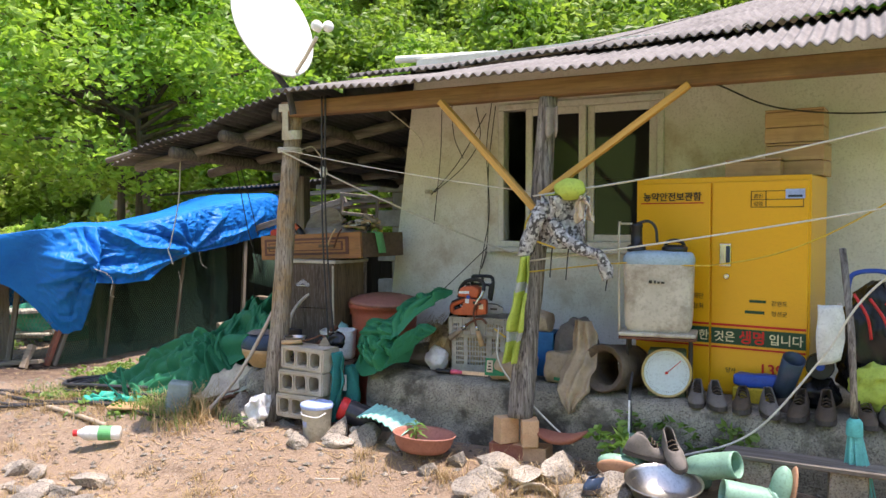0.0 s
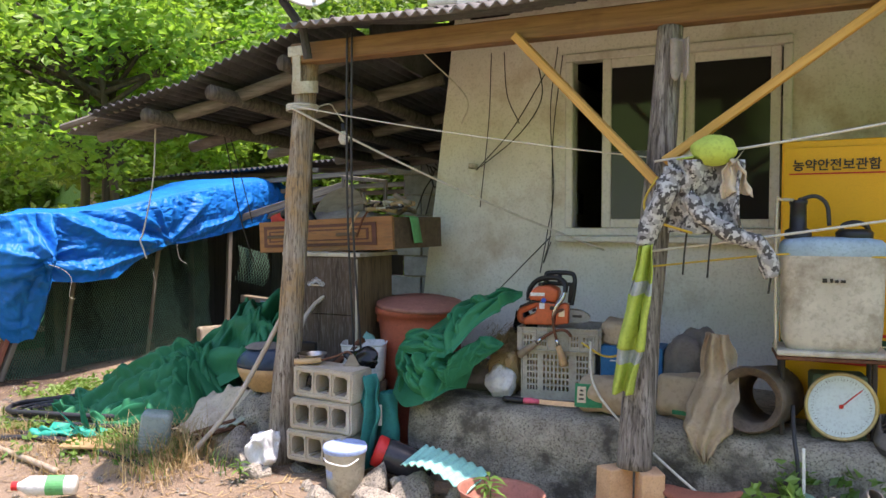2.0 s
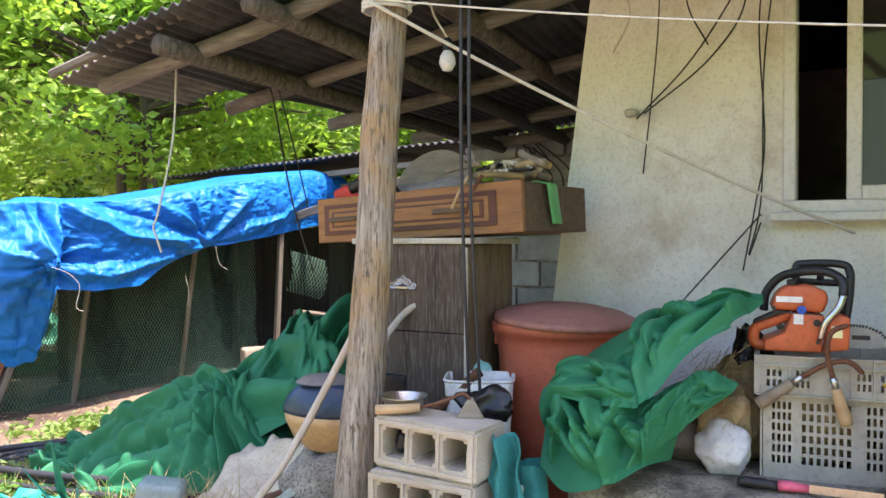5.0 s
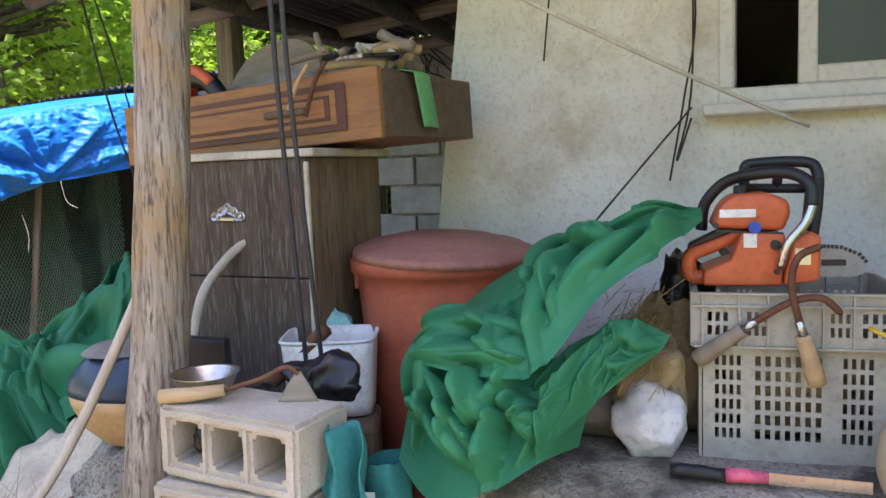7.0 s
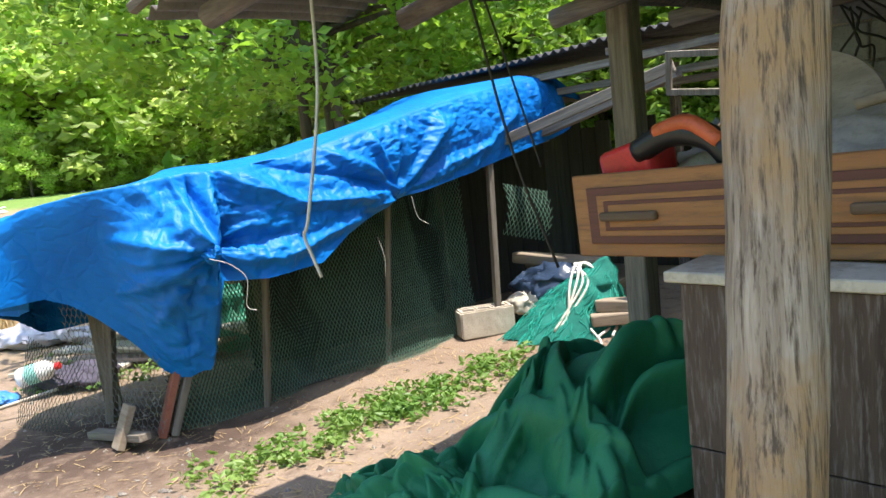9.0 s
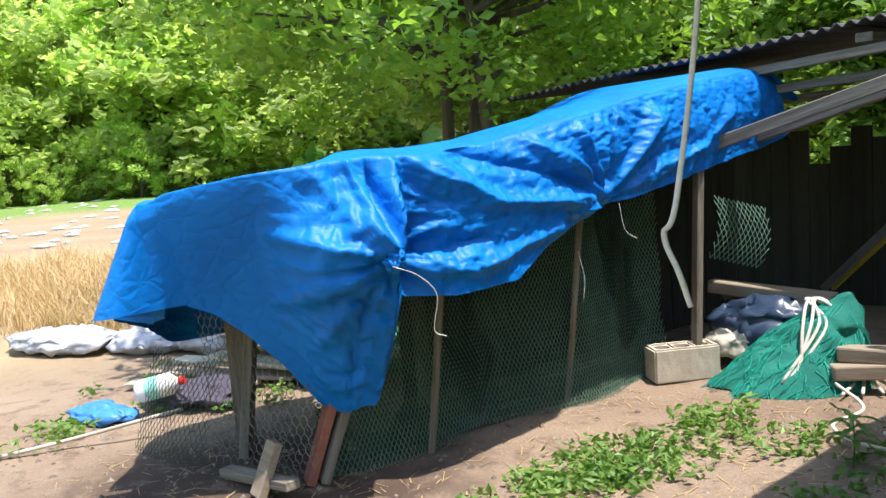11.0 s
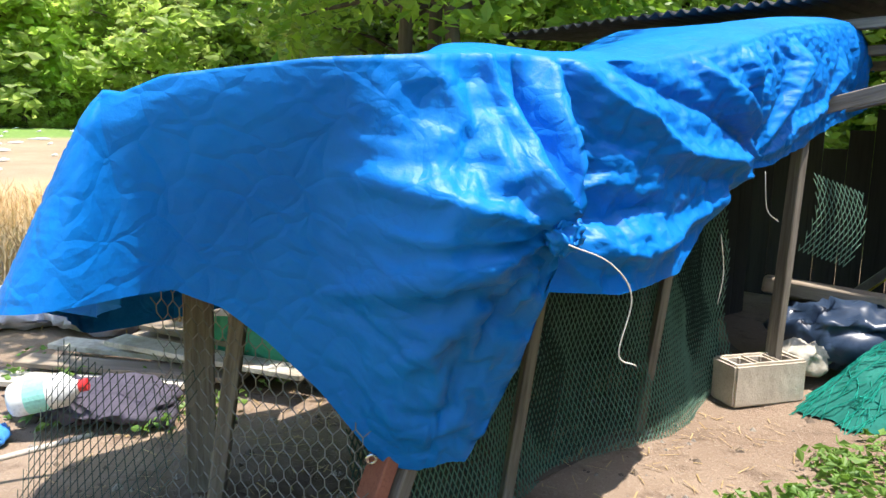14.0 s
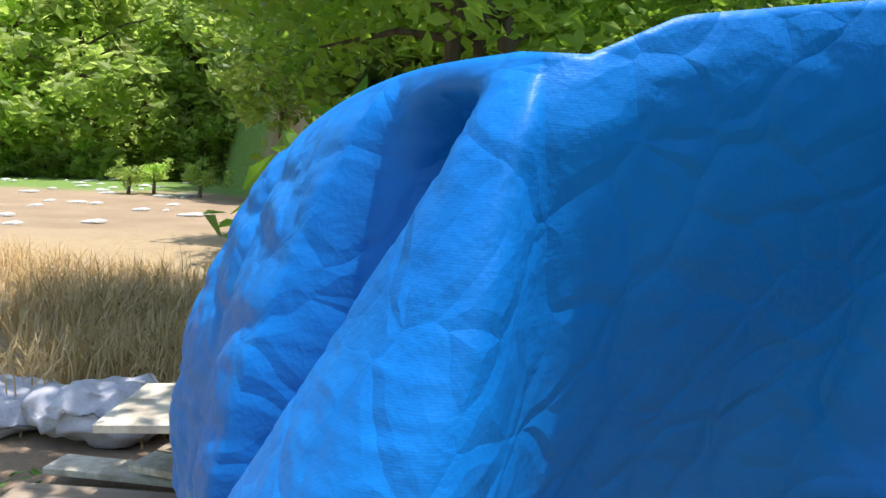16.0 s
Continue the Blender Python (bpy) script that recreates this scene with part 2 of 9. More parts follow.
def tube(bm, pts, rad, n=8, cap=True):
    """A tube along points; rad is one radius or one a point."""
    pts = [Vector(p) for p in pts]
    rads = rad if isinstance(rad, (list, tuple)) else [rad] * len(pts)
    rings, side = [], None
    for i, p in enumerate(pts):
        d = (pts[min(i + 1, len(pts) - 1)] - pts[max(i - 1, 0)]).normalized()
        if side is None:
            side = d.orthogonal().normalized()
        side = (side - d * side.dot(d)).normalized()
        up = d.cross(side)
        rings.append([bm.verts.new(p + (side * math.cos(2 * math.pi * k / n) + up * math.sin(2 * math.pi * k / n)) * rads[i]) for k in range(n)])
    for a, b in zip(rings, rings[1:]):
        for k in range(n):
            bm.faces.new((a[k], a[(k + 1) % n], b[(k + 1) % n], b[k]))
    if cap:
        bm.faces.new(rings[0][::-1])
        bm.faces.new(rings[-1])
    return [v for r in rings for v in r]


def lathe(bm, profile, n=32, m=None):
    rings = []
    for r, z in profile:
        rings.append([bm.verts.new((r * math.cos(2 * math.pi * k / n), r * math.sin(2 * math.pi * k / n), z)) for k in range(n)] if r > 1e-5 else [bm.verts.new((0, 0, z))])
    for a, b in zip(rings, rings[1:]):
        for k in range(n):
            q = [a[k % len(a)], a[(k + 1) % len(a)], b[(k + 1) % len(b)], b[k % len(b)]]
            q = [x for i, x in enumerate(q) if x not in q[:i]]
            if len(q) > 2:
                bm.faces.new(q)
    vs = [v for r in rings for v in r]
    if m is not None:
        bmesh.ops.transform(bm, matrix=m, verts=vs)
    return vs


def sheet(bm, nu, nv, fn, closed=False):
    """A grid surface of fn(i / nu, j / nv)."""
    g = [[bm.verts.new(fn(i / nu, j / nv)) for j in range(nv + 1)] for i in range(nu + (0 if closed else 1))]
    for i in range(nu):
        for j in range(nv):
            a, b = g[i], g[(i + 1) % len(g)]
            bm.faces.new((a[j], b[j], b[j + 1], a[j + 1]))
    return g


def thick(bm, t):
    bmesh.ops.recalc_face_normals(bm, faces=bm.faces)
    bmesh.ops.solidify(bm, geom=list(bm.faces), thickness=t)


def blob(bm, rx, ry, rz, rough=0.2, freq=2.0, seed=0.0, sub=3, m=None):
    r = bmesh.ops.create_icosphere(bm, subdivisions=sub, radius=1.0)
    for v in r["verts"]:
        k = 1 + rough * noise.fractal(v.co * freq + Vector((seed * 7.3, seed * 3.1, seed)), 1.0, 2.0, 3)
        v.co = Vector((v.co.x * rx, v.co.y * ry, v.co.z * rz)) * k
    if m is not None:
        bmesh.ops.transform(bm, matrix=m, verts=r["verts"])
    return r["verts"]


def settle(base, excess, hold, seed=1, start=0.012, passes=(160, 110, 60), bend=0.12):
    """Loose cloth: a grid whose threads are longer than the shape under it, so that it buckles into folds.

    excess(mid, step) gives the extra length of each thread from its middle and run, both in grid shares;
    hold pulls each knot back to the shape."""
    rng = np.random.default_rng(seed)
    shift = None
    for step, rounds in zip([2 ** k for k in range(len(passes) - 1, -1, -1)], passes):
        p0, h = base[::step, ::step], hold[::step, ::step, None]
        nu, nv = p0.shape[:2]
        if shift is None:
            shift = rng.normal(size=p0.shape) * start
        else:
            big = np.zeros((nu, nv, 3))
            big[::2, ::2] = shift
            big[1::2, ::2] = (shift[:-1] + shift[1:]) / 2
            big[:, 1::2] = (big[:, :-1:2] + big[:, 2::2]) / 2
            shift = big + rng.normal(size=p0.shape) * start * 0.12 * step
        gu, gv = np.meshgrid(np.linspace(0, 1, nu), np.linspace(0, 1, nv), indexing="ij")
        links = []
        for di, dj, k in ((1, 0, 1.0), (0, 1, 1.0), (1, 1, 0.5), (1, -1, 0.5), (2, 0, bend), (0, 2, bend)):
            lo, hi = slice(0, nu - di), slice(di, nu)
            la, lb = (slice(0, nv - dj), slice(dj, nv)) if dj >= 0 else (slice(-dj, nv), slice(0, nv + dj))
            e = excess((gu[lo, la] + gu[hi, lb]) / 2, (gv[lo, la] + gv[hi, lb]) / 2, di / (nu - 1), dj / (nv - 1))
            links.append((lo, la, hi, lb, k, np.linalg.norm(p0[hi, lb] - p0[lo, la], axis=2) * (1 + e)))
        p = p0 + shift
        for r in range(rounds):
            acc, cnt = np.zeros_like(p), np.full((nu, nv, 1), 1e-6)
            for lo, la, hi, lb, k, rest in links:
                d = p[hi, lb] - p[lo, la]
                ln = np.sqrt((d * d).sum(2)) + 1e-9
                c = d * (k * 0.5 * (1 - rest / ln))[..., None]
                acc[lo, la] += c
                acc[hi, lb] -= c
                cnt[lo, la] += k
                cnt[hi, lb] += k
            p = p + acc / cnt * 1.7
            p += (p0 - p) * h
        shift = p - p0
    return p


def rolls(x, y, seed, count, span, heading, long, wide, high, wander=0.6):
    """Overlapping rounded folds seen from above: the highest one shows, so they meet in sharp valleys."""
    rng = random.Random(seed)
    out = np.zeros_like(x)
    for k in range(count):
        cx, cy = rng.uniform(span[0], span[1]), rng.uniform(span[2], span[3])
        th = heading + rng.gauss(0, wander)
        ln, w, h, bow = long * rng.uniform(0.5, 1.2), wide * rng.uniform(0.6, 1.3), high * rng.uniform(0.5, 1.25), rng.uniform(-1.2, 1.2)
        a = (x - cx) * math.cos(th) + (y - cy) * math.sin(th)
        b = -(x - cx) * math.sin(th) + (y - cy) * math.cos(th) + bow * a * a + 0.25 * w * np.sin(a * 14 + k)
        end = np.clip(1 - (a / ln) ** 2, 0, 1)
        width = w * (0.45 + 0.55 * end)
        q = np.clip(b / width, -1, 1)
        q = np.where(q > 0, q ** 1.0, -(-q) ** 1.6)
        out = np.maximum(out, h * np.sqrt(np.clip(1 - q * q, 0, 1)) * end ** 0.6)
    return out


def grid_mesh(name, p, material, closed=False):
    nu, nv = p.shape[:2]
    i, j = np.meshgrid(np.arange(nu if closed else nu - 1), np.arange(nv - 1), indexing="ij")
    i, j, n = i.ravel(), j.ravel(), (np.arange(nu) + 1) % nu
    f = np.stack([i * nv + j, n[i] * nv + j, n[i] * nv + j + 1, i * nv + j + 1], axis=1)
    me = np_mesh(name, p.reshape(-1, 3), f, material)
    me.polygons.foreach_set("use_smooth", [True] * len(me.polygons))
    return me


def np_mesh(name, v, f, material):
    me = bpy.data.meshes.new(name)
    me.from_pydata(v.tolist(), [], f.tolist())
    me.materials.append(material)
    return me


def curve_at(tab, k):
    x = min(max(k, 0), 0.99999) * (len(tab) - 1)
    i = int(x)
    t = x - i
    p = [Vector(tab[max(0, min(len(tab) - 1, i + d))]) for d in (-1, 0, 1, 2)]
    return 0.5 * (2 * p[1] + (p[2] - p[0]) * t + (2 * p[0] - 5 * p[1] + 4 * p[2] - p[3]) * t * t + (3 * p[1] - p[0] - 3 * p[2] + p[3]) * t ** 3)


def lerp_list(table, x):
    for (a, p), (b, q) in zip(table, table[1:]):
        if x <= b:
            k = 0 if b == a else max(0, (x - a) / (b - a))
            return p + (q - p) * k
    return table[-1][1]


def smooth01(a, b, x):
    k = min(1, max(0, (x - a) / (b - a)))
    return k * k * (3 - 2 * k)


HINV = HM.inverted()


def ground_z(x, y):
    """Height of the earth: a yard that rises to the house, a field to one side, wooded slopes behind."""
    p = HINV @ Vector((x, y, 0))
    z = 0.20 * smooth01(-1.25, -0.35, p.y) * (1 - 0.45 * smooth01(-1.7, -2.5, p.x))
    dx, dy = x + 3.0, y - 6.0
    r = math.hypot(dx, dy)
    az = math.degrees(math.atan2(dx, dy))
    foot = 42.0 - 33.0 * smooth01(-27, -17, az) if az < 90 else 45.0
    if az < -90:
        foot = 42.0
    z += 0.02 * max(0.0, min(r, 42) - 9) * smooth01(-17, -27, az) if az < -17 else 0.0
    if r > foot:
        z += min(0.5 * (r - foot), 26.0) * smooth01(foot, foot + 6, r)
    z += 0.025 * noise.noise(Vector((x * 1.3, y * 1.3, 0))) + 0.010 * noise.noise(Vector((x * 5, y * 5, 3)))
    return z


# ---- ground ----
def build_ground():
    m, nt, p = nodes_of("earth")
    co = nt.nodes.new("ShaderNodeTexCoord").outputs["Object"]
    big, mid, fine = noise_node(nt, co, 0.8, 5), noise_node(nt, co, 7, 5, 0.65), noise_node(nt, co, 60, 4, 0.7)
    dirt = mixed(nt, ramp(nt, big, 0.35, 0.65), (0.23, 0.155, 0.105), (0.34, 0.25, 0.175))
    dirt = mixed(nt, ramp(nt, mid, 0.52, 0.72), dirt, (0.15, 0.098, 0.065))
    dirt = mixed(nt, ramp(nt, fine, 0.55, 0.75), dirt, (0.42, 0.34, 0.26))
    at = nt.nodes.new("ShaderNodeAttribute")
    at.attribute_name = "cover"
    sep = nt.nodes.new("ShaderNodeSeparateColor")
    nt.links.new(at.outputs["Color"], sep.inputs[0])
    straw = mixed(nt, ramp(nt, mid, 0.3, 0.7), (0.36, 0.27, 0.14), (0.50, 0.39, 0.23))
    grass = mixed(nt, ramp(nt, mid, 0.35, 0.65), (0.10, 0.19, 0.035), (0.20, 0.30, 0.07))
    # blue cover channel: soil darkened in colour where the coop's shadow falls
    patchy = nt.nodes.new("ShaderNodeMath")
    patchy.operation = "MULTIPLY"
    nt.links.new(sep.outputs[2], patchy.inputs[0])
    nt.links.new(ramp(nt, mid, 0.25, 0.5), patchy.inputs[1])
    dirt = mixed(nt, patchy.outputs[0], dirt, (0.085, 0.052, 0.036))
    col = mixed(nt, sep.outputs[1], dirt, straw)
    col = mixed(nt, sep.outputs[0], col, grass)
    nt.links.new(col, p.inputs["Base Color"])
    p.inputs["Roughness"].default_value = 0.95
    bn = nt.nodes.new("ShaderNodeBump")
    bn.inputs["Strength"].default_value, bn.inputs["Distance"].default_value = 0.9, 0.02
    ad = nt.nodes.new("ShaderNodeMath")
    nt.links.new(mid, ad.inputs[0])
    nt.links.new(fine, ad.inputs[1])
    nt.links.new(ad.outputs[0], bn.inputs["Height"])
    nt.links.new(bn.outputs[0], p.inputs["Normal"])
    cx, cy, sec = -1.8, 5.2, 300
    radii = [0.05 * (i + 1) for i in range(70)]
    while radii[-1] < 600:
        radii.append(radii[-1] * 1.035 + 0.02)
    bm = bmnew()
    lay = bm.verts.layers.float_color.new("cover")

    def vert(x, y):
        v = bm.verts.new((x, y, ground_z(x, y)))
        dx, dy = x + 3.0, y - 6.0
        r, az = math.hypot(dx, dy), math.degrees(math.atan2(dx, dy))
        field = smooth01(-14, -22, az)
        green = max(smooth01(7, 10, r) * (1 - field), smooth01(26, 30, r + 2 * noise.noise(Vector((x * 0.3, y * 0.3, 4)))))
        dry = field * smooth01(4.0, 6.0, r) * (0.75 - 0.45 * smooth01(13, 16, r))
        # darker earth at the coop corner: brown soil, with the coop's shadow in the colour
        soil_shade = 1 - smooth01(0.35, 1.0, math.hypot((x + 4.05) / 1.3, (y - 7.55) / 1.0) + 0.25 * noise.noise(Vector((x * 2, y * 2, 7))))
        v[lay] = (green, dry, soil_shade, 1)
        return v
    mid_v = vert(cx, cy)
    prev = None
    for r in radii:
        ring = [vert(cx + r * math.cos(2 * math.pi * k / sec), cy + r * math.sin(2 * math.pi * k / sec)) for k in range(sec)]
        for k in range(sec):
            if prev is None:
                bm.faces.new((mid_v, ring[k], ring[(k + 1) % sec]))
            else:
                bm.faces.new((prev[k], ring[k], ring[(k + 1) % sec], prev[(k + 1) % sec]))
        prev = ring
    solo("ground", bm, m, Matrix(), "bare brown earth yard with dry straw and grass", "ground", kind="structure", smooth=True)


build_ground()


# ---- house ----
def build_wall(name, us, zs, fn, depth, hole=None, label=""):
    bm = bmnew()
    vs = {}

    def at(i, j):
        if (i, j) not in vs:
            vs[i, j] = bm.verts.new(fn(us[i], zs[j]))
        return vs[i, j]
    for i in range(len(us) - 1):
        for j in range(len(zs) - 1):
            uc, zc = (us[i] + us[i + 1]) / 2, (zs[j] + zs[j + 1]) / 2
            if hole and hole[0] < uc < hole[1] and hole[2] < zc < hole[3]:
                continue
            bm.faces.new((at(i, j), at(i + 1, j), at(i + 1, j + 1), at(i, j + 1)))
    bm.normal_update()
    bmesh.ops.solidify(bm, geom=list(bm.faces), thickness=depth)
    return solo(name, bm, plaster, HM, label, "wall", kind="structure", smooth=False)


WIN = (1.06, 2.24, 1.335, 2.36)


def steps(a, b, n):
    return [a + (b - a) * i / n for i in range(n + 1)]


def front_wall(u, z):
    k = 0.13 * (z - 1.0) * max(0, 1 - (u - 0.15) / 0.9) if u < 1.05 else 0
    w = Vector((u * 1.7, z * 1.7, 0))
    return (u + k, 1.0 + 0.02 * noise.noise(w) - 0.03 * (1.2 - z) * (z < 1.2), z)


build_wall("wall_front", steps(0.15, WIN[0], 10) + steps(WIN[0], WIN[1], 12)[1:] + steps(WIN[1], 4.6, 16)[1:],
           steps(0.1, WIN[2], 12) + steps(WIN[2], WIN[3], 10)[1:] + steps(WIN[3], 2.75, 4)[1:], front_wall, 0.18, WIN,
           "cream plastered mud wall with cracks and stains")
build_wall("wall_side", steps(1.19, 5.0, 8), steps(0.1, 2.75, 6), lambda a, z: (0.33, a, z), -0.12, None, "plain plastered side wall of the house")
build_wall("wall_end", steps(1.0, 5.0, 4), steps(0.1, 2.75, 4), lambda a, z: (4.6, a, z), 0.15, None, "plain plastered end wall of the house")
build_wall("wall_back", steps(0.3, 4.6, 4), steps(0.1, 2.75, 4), lambda a, z: (a, 5.0, z), 0.15, None, "plain plastered back wall of the house")


def build_window():
    w, h = WIN[1] - WIN[0], WIN[3] - WIN[2]
    win = thing("window_1", H((WIN[0] + WIN[1]) / 2, 1.03, WIN[2]), "white sliding window, one sash pushed open", "window", kind="structure")
    fr = bmnew()
    t = 0.045
    box(fr, w, 0.10, t, pose(0, 0, 0), 0.006)
    box(fr, w, 0.10, t, pose(0, 0, h - t), 0.006)
    for sx in (-1, 1):
        box(fr, t, 0.10, h - 2 * t, pose(sx * (w / 2 - t / 2), 0, t), 0.006)
    part("window_frame", fr, white_frame, win)
    sill = bmnew()
    box(sill, w + 0.08, 0.10, 0.035, pose(0, -0.05, -0.033), 0.006)
    part("window_sill", sill, white_frame, win)
    gm, nt, p = nodes_of("window_glass")
    p.inputs["Base Color"].default_value = (0.022, 0.022, 0.022, 1)
    p.inputs["Roughness"].default_value = 0.06
    p.inputs["Specular IOR Level"].default_value = 0.4
    fg, nt2, p2 = nodes_of("film_glass")
    p2.inputs["Base Color"].default_value = (0.055, 0.068, 0.085, 1)
    p2.inputs["Roughness"].default_value = 0.25
    for k, (u0, u1, dv) in enumerate(((-0.38, 0.06, -0.02), (0.06, 0.535, 0.015))):
        sash = bmnew()
        s, sw = 0.05, u1 - u0
        for x in (u0 + s / 2, u1 - s / 2):
            box(sash, s, 0.035, h - 2 * t, pose(x, dv, t), 0.004)
        for z in (t, h - t - s):
            box(sash, sw - 2 * s, 0.033, s, pose((u0 + u1) / 2, dv, z), 0.004)
        so = part("sash", sash, white_frame, win)
        pane = bmnew()
        box(pane, sw - 2 * s, 0.006, (h - 2 * t - 2 * s) * 0.55, pose((u0 + u1) / 2, dv, t + s + (h - 2 * t - 2 * s) * 0.45))
        part("pane", pane, gm, so)
        pane = bmnew()
        box(pane, sw - 2 * s, 0.006, (h - 2 * t - 2 * s) * 0.45 - 0.002, pose((u0 + u1) / 2, dv, t + s))
        part("pane", pane, fg if k == 0 else gm, so)


build_window()


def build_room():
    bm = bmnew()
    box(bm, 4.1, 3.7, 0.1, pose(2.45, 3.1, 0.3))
    solo("floor", bm, dark_mat, HM, "unseen floor inside the house, coloured near-black for the unlit room", "floor", kind="structure")
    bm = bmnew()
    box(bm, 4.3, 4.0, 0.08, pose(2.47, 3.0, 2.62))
    solo("ceiling", bm, dark_mat, HM, "unseen ceiling under the roof, coloured near-black for the unlit room", "ceiling", kind="structure")


build_room()


def build_porch():
    bm = bmnew()
    us = steps(0.62, 4.4, 60)
    prof = [(1.0, 0.56), (0.35, 0.575), (0.08, 0.572), (0.0, 0.558), (-0.035, 0.53), (-0.05, 0.42), (-0.045, 0.28), (-0.06, 0.0)]
    rows = []
    for u in us:
        row = []
        for v, z in prof:
            n = noise.fractal(Vector((u * 3, v * 3, z * 4)), 1.0, 2.0, 4)
            zz = z - (0.03 * smooth01(2.2, 4.2, u) if z > 0.4 else 0)
            row.append(bm.verts.new((u, v - 0.02 + (0.016 * n if v < 0.5 else 0), zz + 0.008 * n)))
        rows.append(row)
    for a, b in zip(rows, rows[1:]):
        for j in range(len(prof) - 1):
            bm.faces.new((a[j], a[j + 1], b[j + 1], b[j]))
    for row in (rows[0], rows[-1]):
        base = [bm.verts.new((row[0].co.x, row[0].co.y, 0.0))]
        bm.faces.new(row + base)
    bmesh.ops.recalc_face_normals(bm, faces=bm.faces)
    solo("porch", bm, concrete, HM, "rough grey concrete porch step along the wall", "porch", kind="structure", smooth=True)


build_porch()


def corrugated(bm, u0, u1, v0, v1, zfn, pitch=0.063, amp=0.012, nv=14, t=0.006):
    n = int((u1 - u0) / pitch * 8)

    def f(i, j):
        u, v = u0 + (u1 - u0) * i, v0 + (v1 - v0) * j
        return (u, v, zfn(u, v) + amp * math.sin(2 * math.pi * u / pitch))
    sheet(bm, n, nv, f)
    thick(bm, t)


def roof_z(u, v):
    return 2.36 - 0.030 * u + 0.006 * u * u + (0.215 + 0.034 * u) * (v + 0.27) + 0.012 * noise.noise(Vector((u * 1.5, v, 0)))


def lean_z(u, v):
    return (2.40 + 0.215 * u) * (1 - v / 3.4) + (2.07 + 0.04 * u) * v / 3.4 + 0.03 * noise.noise(Vector((u * 1.7, v * 1.2, 5)))


def build_roof():
    roof = thing("roof", HM, "weathered grey corrugated fibre-cement roof over the porch", "roof", kind="structure")
    for a, b, lift in ((0.02, 0.98, 0.0), (0.93, 1.89, 0.008), (1.84, 2.80, 0.0), (2.75, 3.71, 0.008), (3.66, 4.62, 0)):
        bm = bmnew()
        corrugated(bm, a, b, -0.27, 0.95, lambda u, v, q=lift: roof_z(u, v) + q)
        part("roof_sheet", bm, slate, roof, smooth=True)
        bm = bmnew()
        corrugated(bm, a + 0.02, b + 0.02, 0.55, 5.2, lambda u, v, q=lift: roof_z(u, v) + 0.05 + q)
        part("roof_sheet", bm, slate, roof, smooth=True)
    lean = thing("lean_to_roof", HM, "sagging corrugated lean-to roof, sheets coloured dark for the shade beneath", "roof", kind="structure")
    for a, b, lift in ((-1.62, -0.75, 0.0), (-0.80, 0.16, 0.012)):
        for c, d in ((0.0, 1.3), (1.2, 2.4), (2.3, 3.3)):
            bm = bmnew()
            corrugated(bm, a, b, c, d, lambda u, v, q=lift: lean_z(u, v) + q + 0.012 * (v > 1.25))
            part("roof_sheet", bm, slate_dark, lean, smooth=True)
    # sheet that has slipped out at the low end
    bm = bmnew()
    corrugated(bm, -1.98, -1.3, 0.14, 0.9, lambda u, v: lean_z(u, v) + 0.02)
    part("roof_sheet", bm, slate, lean, smooth=True)
    bm = bmnew()
    tube(bm, [(-1.99, 0.11, 2.01), (-1.1, 0.10, 2.165)], 0.022, 6)
    part("verge_board", bm, old_board, lean)
    for k, v in enumerate((0.25, 0.95, 1.7, 2.5, 3.15)):
        bm = bmnew()
        tube(bm, [(-1.8 + 0.1 * k, v, lean_z(-1.8, v) - 0.06), (-0.9, v + 0.03, lean_z(-0.9, v) - 0.075), (0.3, v, lean_z(0.2, v) - 0.07)], 0.04, 8)
        part("rafter", bm, old_board, lean, smooth=True)
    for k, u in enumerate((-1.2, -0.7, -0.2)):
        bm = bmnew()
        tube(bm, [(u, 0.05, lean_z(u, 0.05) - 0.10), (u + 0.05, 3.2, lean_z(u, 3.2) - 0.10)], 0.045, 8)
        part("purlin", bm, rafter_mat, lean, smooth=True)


build_roof()


def rough_log(pts, rad, seed, n=18):
    bm = bmnew()
    a = [Vector(p) for p in pts]
    dense = []
    for i in range(len(a) - 1):
        for k in range(14):
            dense.append(a[i].lerp(a[i + 1], k / 14))
    dense.append(a[-1])
    rr = [rad(i / (len(dense) - 1)) for i in range(len(dense))]
    for v in tube(bm, dense, rr, n):
        d = noise.fractal(Vector((v.co.x * 9, v.co.y * 9, v.co.z * 1.3 + seed)), 1.0, 2.0, 4)
        v.co += Vector((d, noise.noise(v.co * 7), 0)) * 0.008
    return bm


# added sheet, dark as shade, so no foliage shows between the two roofs
def gap_filler():
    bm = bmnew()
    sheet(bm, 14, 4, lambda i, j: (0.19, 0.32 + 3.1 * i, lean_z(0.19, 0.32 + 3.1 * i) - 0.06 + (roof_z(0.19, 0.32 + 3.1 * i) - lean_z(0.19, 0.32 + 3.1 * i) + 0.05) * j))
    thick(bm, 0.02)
    solo("gap_filler", bm, slate_dark, HM, "boarding added in the gap between the two roofs, coloured dark for shade", "boarding", kind="structure")


gap_filler()


